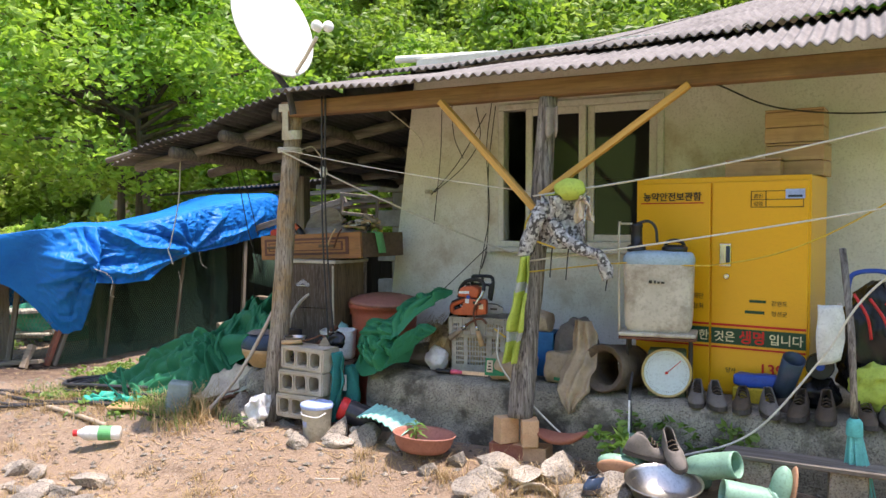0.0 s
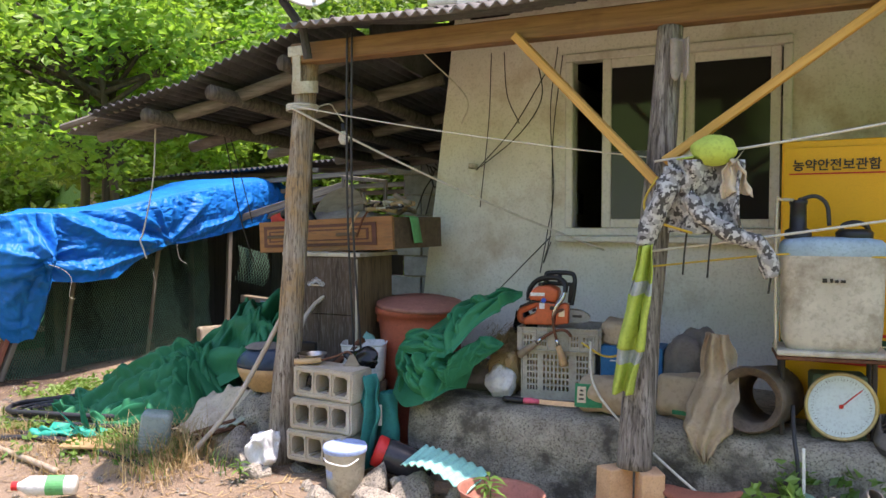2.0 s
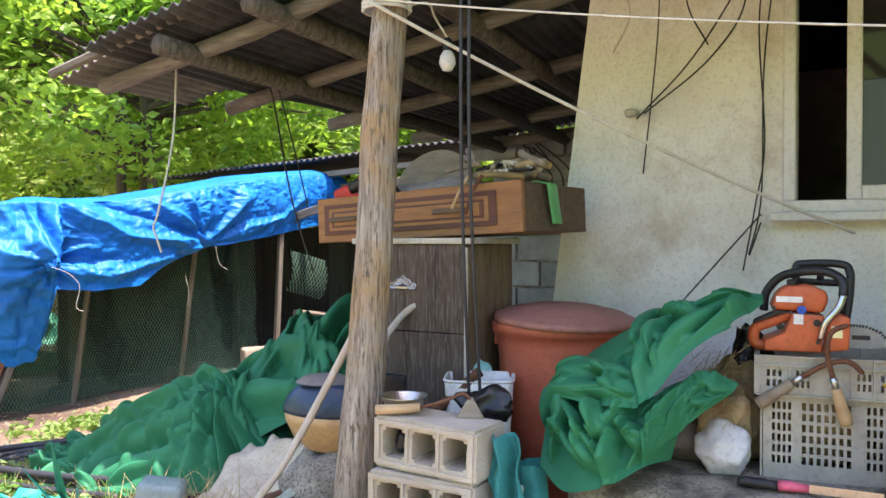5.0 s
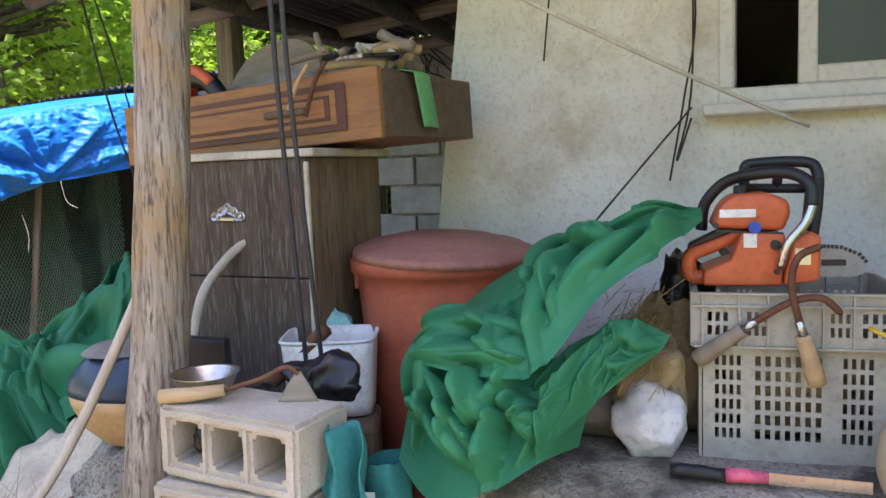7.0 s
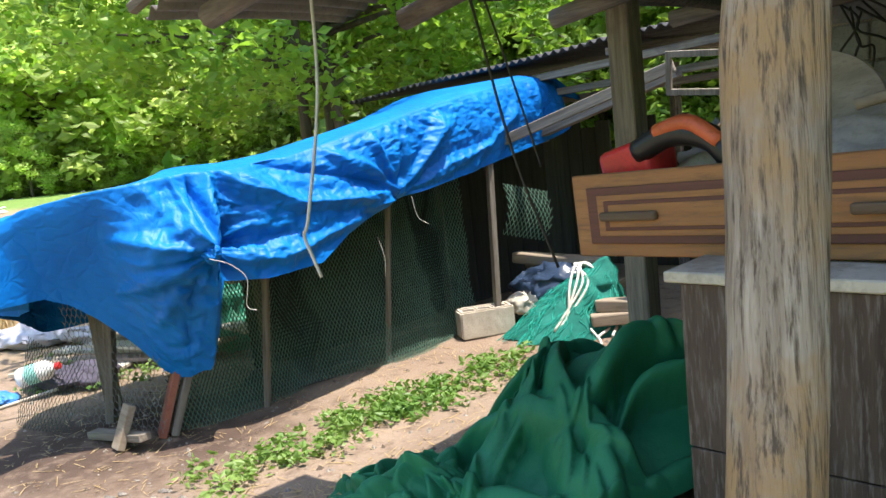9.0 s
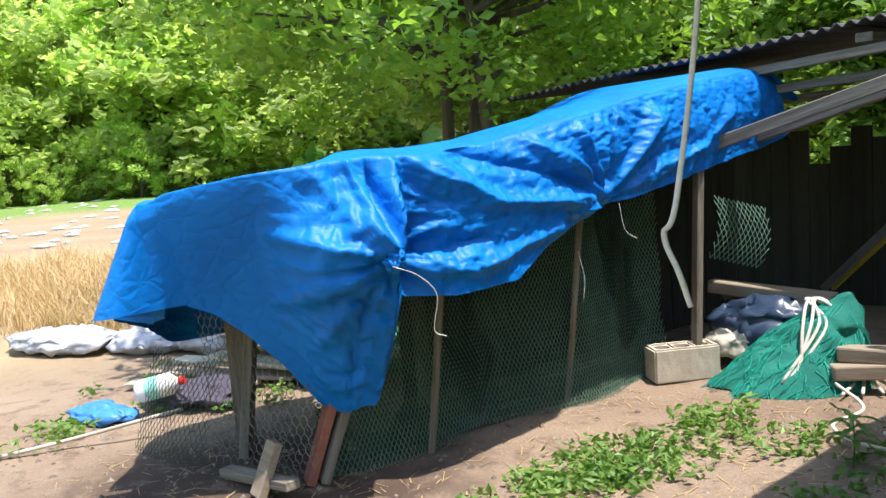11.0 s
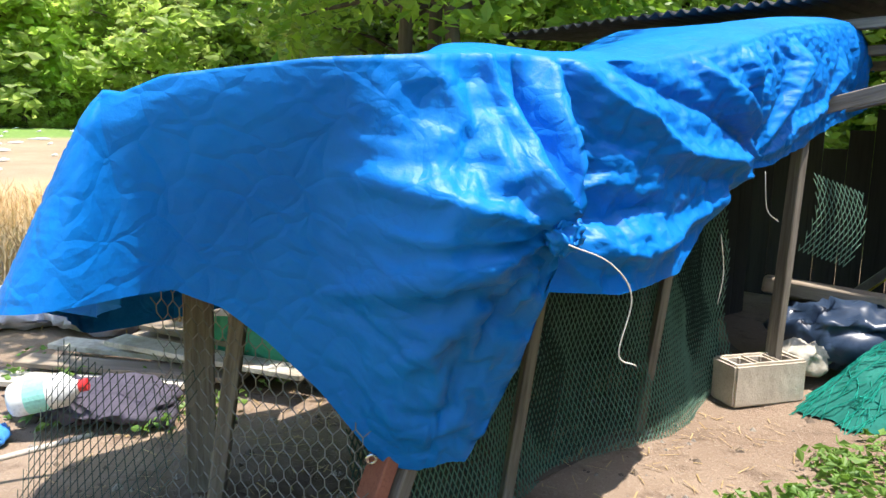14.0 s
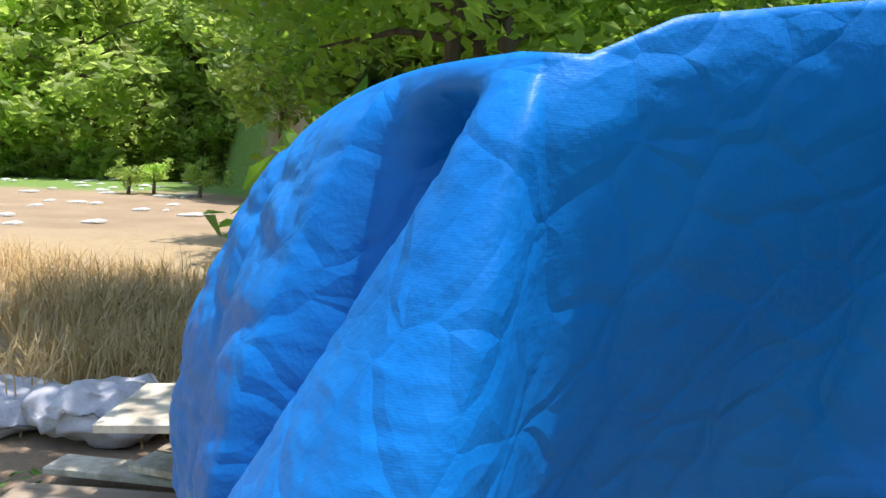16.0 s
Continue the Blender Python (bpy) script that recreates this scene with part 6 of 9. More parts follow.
def shoes():
    for u, v, rz, ln, hi, mt, lb in ((2.63, 0.06, -80, 0.24, 0.42, leather_grey, "muddy grey work shoe, toe to the porch edge"), (2.73, 0.04, -70, 0.25, 0.42, leather_grey, "muddy grey work shoe with a loose tongue"),
                                     (2.86, 0.03, -85, 0.25, 0.36, leather, "worn dark brown leather shoe"), (2.99, 0.02, -75, 0.25, 0.42, leather_grey, "dusty laced work shoe"),
                                     (3.13, 0.03, -95, 0.26, 0.42, leather, "old black laced shoe"), (3.25, 0.02, -88, 0.26, 0.45, leather, "dark ankle boot with laces"), (3.42, 0.02, -80, 0.25, 0.40, leather, "reddish brown worn shoe"), (3.52, 0.05, -80, 0.25, 0.40, leather_grey, "dusty grey shoe at the end of the row")):
        shoe("shoe", H(u, v, 0.545 if u > 2.9 else 0.553, rz), ln, hi, mt, lb, u)
    # tall boot leaning on the others
    b = thing("boot", H(3.06, 0.10, 0.70, -60) @ pose(0, 0, 0, 0, 32, 0), "tall dark rubber boot lying across the shoes", "boot")
    bm = bmnew()
    tube(bm, [(0, 0, -0.10), (0, 0, 0.0), (0, 0, 0.16)], [0.052, 0.05, 0.056], 18, False)
    thick(bm, 0.004)
    part("shaft", bm, navy, b, smooth=True)
    bm = bmnew()
    blob(bm, 0.10, 0.05, 0.05, 0.05, 2, 1, 3, pose(0.05, 0, -0.11))
    part("foot", bm, leather, b, smooth=True)
    bm = bmnew()
    box(bm, 0.24, 0.10, 0.07, None, 0.02, 3)
    bmesh.ops.subdivide_edges(bm, edges=list(bm.edges), cuts=2, use_grid_fill=True)
    crumple(bm.verts, 0.008, 12)
    solo("cushion", bm, blue_plastic, H(2.92, 0.19, 0.645, -4), "blue vinyl cushion behind the shoes", "cushion", smooth=True)
    bm = bmnew()
    box(bm, 0.20, 0.12, 0.08, None, 0.006)
    solo("carton", bm, plain("yellow_card", (0.6, 0.42, 0.03), 0.6), H(2.90, 0.19, 0.565, -4), "small yellow carton under the cushion", "carton")
    j = thing("tin_can", H(3.215, 0.13, 0.79, 0) @ pose(0, 0, 0, 84, 0, 6), "black round tin lying with its lid forward", "tin")
    bm = bmnew()
    lathe(bm, [(0, 0), (0.062, 0), (0.066, 0.006), (0.066, -0.08), (0, -0.08)], 30)
    part("can", bm, black_plastic, j)
    bm = bmnew()
    lathe(bm, [(0, 0.004), (0.022, 0.003), (0.022, 0)], 20)
    part("badge", bm, blue_plastic, j, "blue round badge")
    bag("bundle", H(3.20, 0.22, 0.56), 0.11, 0.10, 0.085, bag_black, "dark bundle behind the shoes", "bundle", 2, 0.015)
    bm = bmnew()

    def f(i, j):
        a = -0.4 + 2.6 * i
        r = 0.07 + 0.02 * math.sin(j * 3)
        return Vector((r * math.cos(a), -r * math.sin(a), 0.26 * (1 - j) - 0.04 * i * j)) + noise.noise_vector(Vector((i * 3, j * 3, 1))) * 0.012
    sheet(bm, 16, 14, f)
    thick(bm, 0.003)
    solo("cut_jug", bm, white_plastic, H(3.235, 0.10, 0.85, 15), "cut open white plastic jug with green print", "jug", smooth=True)
    black = bag("black_bag", H(3.48, 0.34, 0.56), 0.20, 0.16, 0.34, bag_black, "black bag with red straps piled in the corner", "bag", 11, 0.03)
    for k in range(3):
        adopt(black, line("strap", [(3.36 + 0.07 * k, 0.16, 1.16 - 0.02 * k), (3.42 + 0.07 * k, 0.14, 1.05), (3.44 + 0.09 * k, 0.15, 0.94)], 0.008, red_plastic, "", ""))
    adopt(black, line("bag_handle", [(3.33, 0.2, 1.17), (3.36, 0.17, 1.26), (3.50, 0.17, 1.27), (3.54, 0.2, 1.18)], 0.012, blue_plastic, "", ""))
    bag("jacket", H(3.47, 0.10, 0.60), 0.12, 0.08, 0.12, lime, "crumpled lime yellow work jacket", "jacket", 12, 0.025)
    br = thing("broom", H(3.365, -0.13, 0.60), "broom with turquoise plastic bristles leaning on the porch", "broom")
    bm = bmnew()
    tube(bm, [(0.01, -0.09, 0.0), (-0.01, 0.0, 0.4), (-0.055, 0.10, 0.79)], 0.016, 10)
    part("handle", bm, log_grey, br, smooth=True)
    bm = bmnew()
    lathe(bm, [(0.018, 0.06), (0.034, 0.04), (0.036, -0.02)], 16, pose(0.01, -0.10, -0.03, 8))
    part("collar", bm, plain("turquoise", (0.10, 0.50, 0.48), 0.5), br, smooth=True)
    bm = bmnew()
    rng = random.Random(4)
    for k in range(150):
        a, r = rng.random() * 6.28, rng.random()
        tube(bm, [(0.01 + 0.03 * r * math.cos(a), -0.10 + 0.02 * r * math.sin(a), -0.04), (0.02 + 0.055 * r * math.cos(a), -0.13 + 0.035 * r * math.sin(a), -0.18), (0.03 + 0.075 * r * math.cos(a) + 0.01 * rng.random(), -0.16 + 0.05 * r * math.sin(a), -0.33 - 0.04 * rng.random())], 0.0022, 3, False)
    part("bristles", bm, plain("turquoise_fibre", (0.15, 0.55, 0.50), 0.5), br)


shoes()


# ---- stand, drawer and the corner by the post ----
def stand_and_drawer():
    s = thing("old_cabinet", H(-0.12, 0.47, 0.2), "dark weathered wooden cabinet with a pale ornament", "cabinet")
    for k, (z0, z1) in enumerate(((0.0, 0.34), (0.345, 0.70), (0.705, 1.02))):
        bm = bmnew()
        box(bm, 0.46, 0.018, z1 - z0, pose(0, -0.190 - 0.001 * k, z0), 0.002, jitter=0.003)
        part("front_board", bm, stand_wood, s)
    bm = bmnew()
    box(bm, 0.018, 0.37, 1.02, pose(0.222, 0.006, 0), 0.002)
    part("side_panel", bm, stand_side, s, "brown side panel")
    bm = bmnew()
    box(bm, 0.018, 0.37, 1.02, pose(-0.222, 0.006, 0), 0.002)
    part("side_panel", bm, stand_wood, s)
    bm = bmnew()
    box(bm, 0.46, 0.018, 1.02, pose(0, 0.18, 0), 0.002)
    part("back_panel", bm, stand_wood, s)
    bm = bmnew()
    box(bm, 0.012, 0.012, 1.0, pose(0.232, -0.196, 0.01), 0.002, jitter=0.004)
    part("edge_strip", bm, dirty_white, s, "peeling pale edge strip")
    bm = bmnew()
    box(bm, 0.52, 0.42, 0.022, pose(0, 0, 1.02), 0.003, jitter=0.005)
    part("top", bm, dirty_white, s)
    bm = bmnew()
    rng = random.Random(2)
    for k in range(9):
        a = (k - 4) / 4
        lathe(bm, [(0.006, 0), (0.011, 0.003), (0.014, 0.0)], 12, pose(-0.03 + 0.045 * a, -0.203, 0.88 + 0.012 * math.cos(a * 3) - 0.004 * (k % 2), 90))
    box(bm, 0.05, 0.008, 0.012, pose(-0.03, -0.205, 0.855), 0.003)
    part("ornament", bm, steel, s, "cast metal handle plate")
    d = thing("drawer", H(-0.20, 0.415, 1.243, -7, 0, -2.4), "old wooden drawer with dark inlaid front, full of junk", "drawer")
    W, Hh, D = 1.01, 0.185, 0.48
    bm = bmnew()
    box(bm, W, 0.022, Hh, pose(0, 0, 0), 0.003)
    fp = part("front_panel", bm, drawer_wood, d)
    for x0, x1, z0, z1, mt in ((-0.46, 0.40, 0.030, 0.155, drawer_dark), (-0.43, 0.37, 0.047, 0.138, drawer_wood), (-0.41, 0.35, 0.060, 0.125, drawer_dark), (-0.395, 0.335, 0.068, 0.117, drawer_wood)):
        bm = bmnew()
        t = 0.003 + 0.003 * (z0 > 0.04) + 0.003 * (z0 > 0.055) + 0.003 * (z0 > 0.065)
        box(bm, x1 - x0, 0.004, z1 - z0, pose((x0 + x1) / 2, -0.012 - t, z0), 0.001)
        part("inlay", bm, mt, fp)
    for x in (-0.34, 0.20):
        bm = bmnew()
        box(bm, 0.15, 0.018, 0.020, pose(x, -0.03, 0.082), 0.006, 2)
        part("handle", bm, drawer_side, d, "carved wooden pull")
    for x, mt in ((-W / 2 + 0.01, drawer_side), (W / 2 - 0.01, drawer_side)):
        bm = bmnew()
        box(bm, 0.018, D - 0.02, Hh - 0.012, pose(x, D / 2 + 0.005, 0.004), 0.002)
        part("side_panel", bm, mt, d)
    bm = bmnew()
    box(bm, W - 0.04, 0.016, Hh - 0.03, pose(0, D - 0.005, 0.004), 0.002)
    part("back_panel", bm, drawer_side, d)
    bm = bmnew()
    box(bm, W - 0.02, D - 0.02, 0.012, pose(0, D / 2, 0.004), 0.002)
    part("bottom", bm, drawer_wood, d)
    bag("rag_bundle", H(-0.16, 0.64, 1.30, -7), 0.40, 0.17, 0.09, rag_mat, "dusty heap of rags and scrap in the drawer", "junk", 4, 0.025)
    bm = bmnew()
    lathe(bm, [(0, 0.012), (0.17, 0.010), (0.175, 0.0), (0, 0.0)], 36, H(-0.28, 0.70, 1.45, -7) @ pose(0, 0, 0.02, 62, 0, 8))
    solo("round_lid", bm, handle_wood, Matrix(), "round grey wooden lid leaning in the drawer", "lid")
    rng = random.Random(17)
    for k in range(11):
        a = rng.uniform(0, 3.14)
        cx, cy, cz, ln = 0.10 + rng.uniform(-0.16, 0.16), 0.56 + rng.uniform(-0.10, 0.14), 1.47 + 0.05 * rng.random(), rng.uniform(0.06, 0.12)
        line("wooden_stick", [(cx - ln * math.cos(a), cy - ln * math.sin(a) * 0.5, cz), (cx, cy, cz + 0.015), (cx + ln * math.cos(a), cy + ln * math.sin(a) * 0.5, cz + rng.uniform(-0.01, 0.06))], rng.uniform(0.008, 0.018), handle_wood if k % 3 else wood_light, "worn wooden tool handle in the drawer", "tool handle", group="drawer tools", n=8, steps_n=4)
    for k, (u, l) in enumerate(((0.055, 0.12), (0.11, 0.14))):
        line("thin_stick", [(u + 0.03, 0.345, 1.47), (u, 0.335, 1.42), (u - 0.035, 0.335, 1.47 - l)], 0.006, wood_light if k == 0 else rust, "thin tool shaft hanging over the drawer front", "tool shaft", group="drawer tools")
    for k in range(5):
        a = k * 1.2
        line("cord", [(0.10 + 0.06 * math.cos(a), 0.50 + 0.06 * math.sin(a), 1.50), (0.16, 0.48 + 0.02 * k, 1.53), (0.22 - 0.05 * math.cos(a), 0.52, 1.50), (0.14 + 0.02 * k, 0.44, 1.49)], 0.006, rope_white if k < 3 else rope_dark, "tangled cord on top of the drawer", "cord", group="drawer cords")
    t = thing("hedge_trimmer", H(-0.44, 0.50, 1.40, -7), "black and orange power tool lying in the drawer", "power tool")
    bm = bmnew()
    tube(bm, curve_pts([(-0.12, 0, 0.05), (-0.03, 0.0, 0.085), (0.06, 0, 0.07), (0.12, 0, 0.01)], 6), 0.028, 10)
    part("handle", bm, black_plastic, t, smooth=True)
    bm = bmnew()
    tube(bm, curve_pts([(-0.06, -0.012, 0.09), (0.02, -0.014, 0.105), (0.09, -0.012, 0.06)], 6), 0.018, 8)
    part("orange_trim", bm, orange_plastic, t, smooth=True)
    bm = bmnew()
    vs = box(bm, 0.14, 0.10, 0.09, None, 0.015, 2)
    crumple(vs, 0.01, 12)
    solo("red_pouch", bm, red_plastic, H(-0.58, 0.56, 1.375, -12, 0, -12), "red plastic tool part in the drawer", "tool part", smooth=True)
    bm = bmnew()
    sheet(bm, 8, 14, lambda i, j: Vector((0.325 + 0.006 * j + 0.008 * math.sin(i * 4) + (0.012 if j > 0.12 else -0.05 * (0.12 - j) / 0.12), 0.46 + 0.11 * i + 0.05 * j, 1.448 - 0.17 * max(0, j - 0.10))))
    thick(bm, 0.002)
    solo("green_card", bm, green_card, HM, "green card hanging over the drawer side", "card", smooth=True)


stand_and_drawer()


def tub_and_corner():
    t = thing("plastic_tub", H(0.365, 0.545, 0.2), "large red-brown plastic tub with a lid", "tub")
    bm = bmnew()
    lathe(bm, [(0, 0.0), (0.185, 0.0), (0.19, 0.01), (0.235, 0.66), (0.238, 0.70), (0.255, 0.705), (0.257, 0.735), (0.25, 0.742), (0.235, 0.735), (0.23, 0.70), (0, 0.68)], 48)
    b = part("tub_body", bm, tub_red, t, smooth=True)
    for k in range(2):
        bm = bmnew()
        box(bm, 0.012, 0.02, 0.05, pose(-0.21 + 0.02 * k, -0.11, 0.655))
        part("lug", bm, tub_red, b)
    bm = bmnew()
    lathe(bm, [(0, 0.045), (0.14, 0.042), (0.155, 0.03), (0.22, 0.024), (0.235, 0.012), (0.255, 0.008), (0.258, -0.012), (0.25, -0.012), (0, 0.0)], 48, pose(0.012, -0.005, 0.752, 2, 3))
    part("lid", bm, plain("lid_brown", (0.36, 0.15, 0.115), 0.6), t, "dusty brown lid with a raised centre", smooth=True)
    # white basin behind the block stack
    bm = bmnew()
    box(bm, 0.30, 0.22, 0.36, None, 0.01, 1, 0.008)
    solo("wooden_chest", bm, drawer_side, H(0.19, 0.16, 0.21, 26), "old brown wooden chest behind the blocks", "chest")
    w = thing("plastic_basin", H(0.185, 0.235, 0.575, 25), "square white plastic basin", "basin")
    bm = bmnew()

    def f(i, j):
        a = 2 * math.pi * i
        c, s = math.cos(a), math.sin(a)
        k = 0.9 + 0.1 * j
        return (0.118 * k * math.copysign(abs(c) ** 0.35, c), 0.10 * k * math.copysign(abs(s) ** 0.35, s), 0.19 * j)
    sheet(bm, 48, 8, f, True)
    bmesh.ops.holes_fill(bm, edges=[e for e in bm.edges if e.is_boundary and e.verts[0].co.z < 0.01], sides=0)
    ob = part("basin_body", bm, white_plastic, w, smooth=True)
    so = ob.modifiers.new("solidify", "SOLIDIFY")
    so.thickness = 0.005
    bm = bmnew()
    tube(bm, [f(k / 40, 1.0) for k in range(41)], 0.005, 6)
    part("rim", bm, white_plastic, w, smooth=True)
    bag("black_bag", H(0.16, 0.02, 0.574), 0.14, 0.07, 0.055, bag_black, "black plastic bag crumpled behind the blocks", "bag", 6, 0.02)
    bag("teal_bag", H(0.11, 0.375, 0.575), 0.06, 0.05, 0.12, teal_plastic, "green-tinted plastic bag beside the basin", "bag", 8, 0.015)
    b = thing("metal_bowl", H(0.155, -0.20, 0.727), "small shiny steel bowl on the blocks", "bowl")
    bm = bmnew()
    lathe(bm, [(0, 0.0), (0.036, 0.0), (0.055, 0.018), (0.068, 0.046), (0.073, 0.048), (0.066, 0.044), (0.052, 0.018), (0, 0.004)], 36)
    part("bowl_body", bm, steel, b, smooth=True)
    h = thing("hand_hoe", H(0.17, -0.265, 0.745, 26), "short hoe with a light wooden handle on the blocks", "hoe")
    bm = bmnew()
    tube(bm, [(-0.06, 0, 0), (0.0, 0, 0.002), (0.07, 0, 0.008)], [0.014, 0.015, 0.012], 12)
    part("handle", bm, wood_light, h, smooth=True)
    bm = bmnew()
    tube(bm, curve_pts([(0.07, 0, 0.008), (0.14, 0.01, 0.025), (0.19, 0.02, 0.045), (0.215, 0.02, 0.03)], 6), 0.005, 8)
    part("neck", bm, rust, h, smooth=True)
    bm = bmnew()
    sheet(bm, 6, 6, lambda i, j: (0.215 + 0.075 * (i - 0.5) * (0.15 + j), 0.02 - 0.02 * j + 0.01 * (i - 0.5) ** 2, 0.035 - 0.06 * j))
    thick(bm, 0.004)
    part("blade", bm, handle_wood, h, smooth=True)
    bag("black_bag", H(0.163, -0.19, 0.605), 0.03, 0.05, 0.045, bag_black, "black plastic bag stuffed into a block hole", "bag", 16, 0.01)
    # upright rods from the eave
    for k in range(2):
        line("rod", [(0.30 + 0.028 * k, -0.10, 2.33), (0.285 + 0.028 * k, -0.08, 1.5), (0.262 + 0.03 * k, 0.015 + 0.02 * k, 0.70)], 0.0055, hose_mat, "thin black rod leaning from the eave to the ground", "rod", group="leaning rods")
    line("iron_pipe", [(-0.50, 0.0, 0.30), (0.0, 0.10, 0.60), (0.23, 0.15, 0.80)], 0.018, rust, "rusty red iron pipe leaning behind the post", "pipe")
    line("branch", [(-0.16, 0.10, 0.70), (-0.165, 0.16, 0.86), (-0.145, 0.24, 0.95), (-0.10, 0.28, 1.0)], 0.013, stick_mat, "bent peeled branch sticking up", "branch")
    line("stick", [(-0.09, -0.10, 0.95), (-0.26, -0.16, 0.62), (-0.36, -0.24, 0.42), (-0.52, -0.36, 0.20), (-0.60, -0.45, 0.08)], [0.013] * 41, stick_mat, "long pale peeled branch leaning on the post", "stick")
    c = thing("vacuum_cleaner", H(-0.30, 0.05, 0.50, 10), "old navy and tan appliance beside the post", "appliance")
    bm = bmnew()
    vs = blob(bm, 0.19, 0.13, 0.13, 0.03, 1.5, 3, 4, pose(0, 0, 0.13))
    for v in vs:
        v.co.z = max(v.co.z, 0.13)
        v.co.z = min(v.co.z, 0.235)
    part("top_shell", bm, navy, c, smooth=True)
    bm = bmnew()
    lathe(bm, [(0.55, 0.0), (0.8, 0.04), (0.97, 0.10), (1.0, 0.13), (0, 0.13)], 36, pose(0, 0, 0) @ Matrix.Diagonal((0.19, 0.13, 1, 1)))
    part("base_shell", bm, tan_plastic, c, "tan plastic lower shell", smooth=True)
    bm = bmnew()
    lathe(bm, [(0.0, 0.02), (0.07, 0.018), (0.10, 0.0)], 24, pose(-0.04, 0, 0.235))
    part("lid", bm, plain("grey_brown", (0.24, 0.20, 0.18), 0.6), c, smooth=True)
    bag("boulder", H(-0.30, 0.06, 0.16), 0.20, 0.14, 0.18, stone_mat, "dark rough boulder under the appliance", "stone", 21, 0.03)
    bm = bmnew()
    box(bm, 0.12, 0.035, 0.16, None, 0.008, 2, 0.006)
    solo("shoulder_bag", bm, black_plastic, H(-0.07, 0.065, 0.62, 8), "small black cloth bag hanging by the cabinet", "bag")
    bm = bmnew()
    box(bm, 0.16, 0.14, 0.42, None, 0.02, 2, 0.02)
    solo("block_pile", bm, clay, H(-0.06, 0.10, 0.20, 12), "dark clod-covered box under the bag", "box")


tub_and_corner()


# ---- green canvas ----
def cloth_heap(name, cu, cv, ru, rv, h, seed, label, peak=(0.0, 0.0), turn=0.0):
    n = 192

    def dome(x, y):
        r = np.hypot((x - peak[0]) / ru, (y - peak[1]) / rv)
        return h * np.clip(1 - r ** 1.35, 0, 1) ** 0.85
    g = np.linspace(-1, 1, n + 1)
    a, b = np.meshgrid(g, g, indexing="ij")
    x, y = ru * a * np.sqrt(1 - b * b / 2), rv * b * np.sqrt(1 - a * a / 2)
    rim = np.clip((1 - np.maximum(np.abs(a), np.abs(b))) * 7, 0, 1) ** 0.5
    lay = rolls(x, y, int(seed), 46, (-ru, ru, -rv, rv), turn, 0.46, 0.045, 0.125, 0.9) + 0.8 * rolls(x, y, int(seed) + 1, 80, (-ru, ru, -rv, rv), turn + 0.7, 0.18, 0.022, 0.045, 1.3)
    sway = 0.05 * np.sin(9 * y + 5 * x + seed) * rim
    base = np.stack([x + 0.5 * lay * math.sin(turn) * rim + sway, y - 0.5 * lay * math.cos(turn) * rim, 0.95 * dome(x, y) + (lay + 0.01) * rim + 0.004], axis=2)
    p = base + 0.004 * np.stack([np.sin(31 * x + 17 * y), np.cos(27 * y - 19 * x), np.sin(43 * x - 37 * y)], axis=2)
    return tagged_at(name, grid_mesh(name, p, tarp_green), H(cu, cv, 0.155), label, "canvas")


def tagged_at(name, me, m, label, category):
    ob = new(name, me)
    ob.matrix_world = m
    return tagged(ob, label, category)


cloth_heap("green_canvas", -1.32, 0.86, 0.86, 0.70, 0.74, 3.0, "heap of folded dark green canvas on the ground", (0.48, -0.06), 0.9)
cloth_heap("green_canvas", -1.42, 0.26, 0.62, 0.46, 0.40, 8.0, "lower fold of dark green canvas spread on the grass", (0.22, 0.12), -0.4)


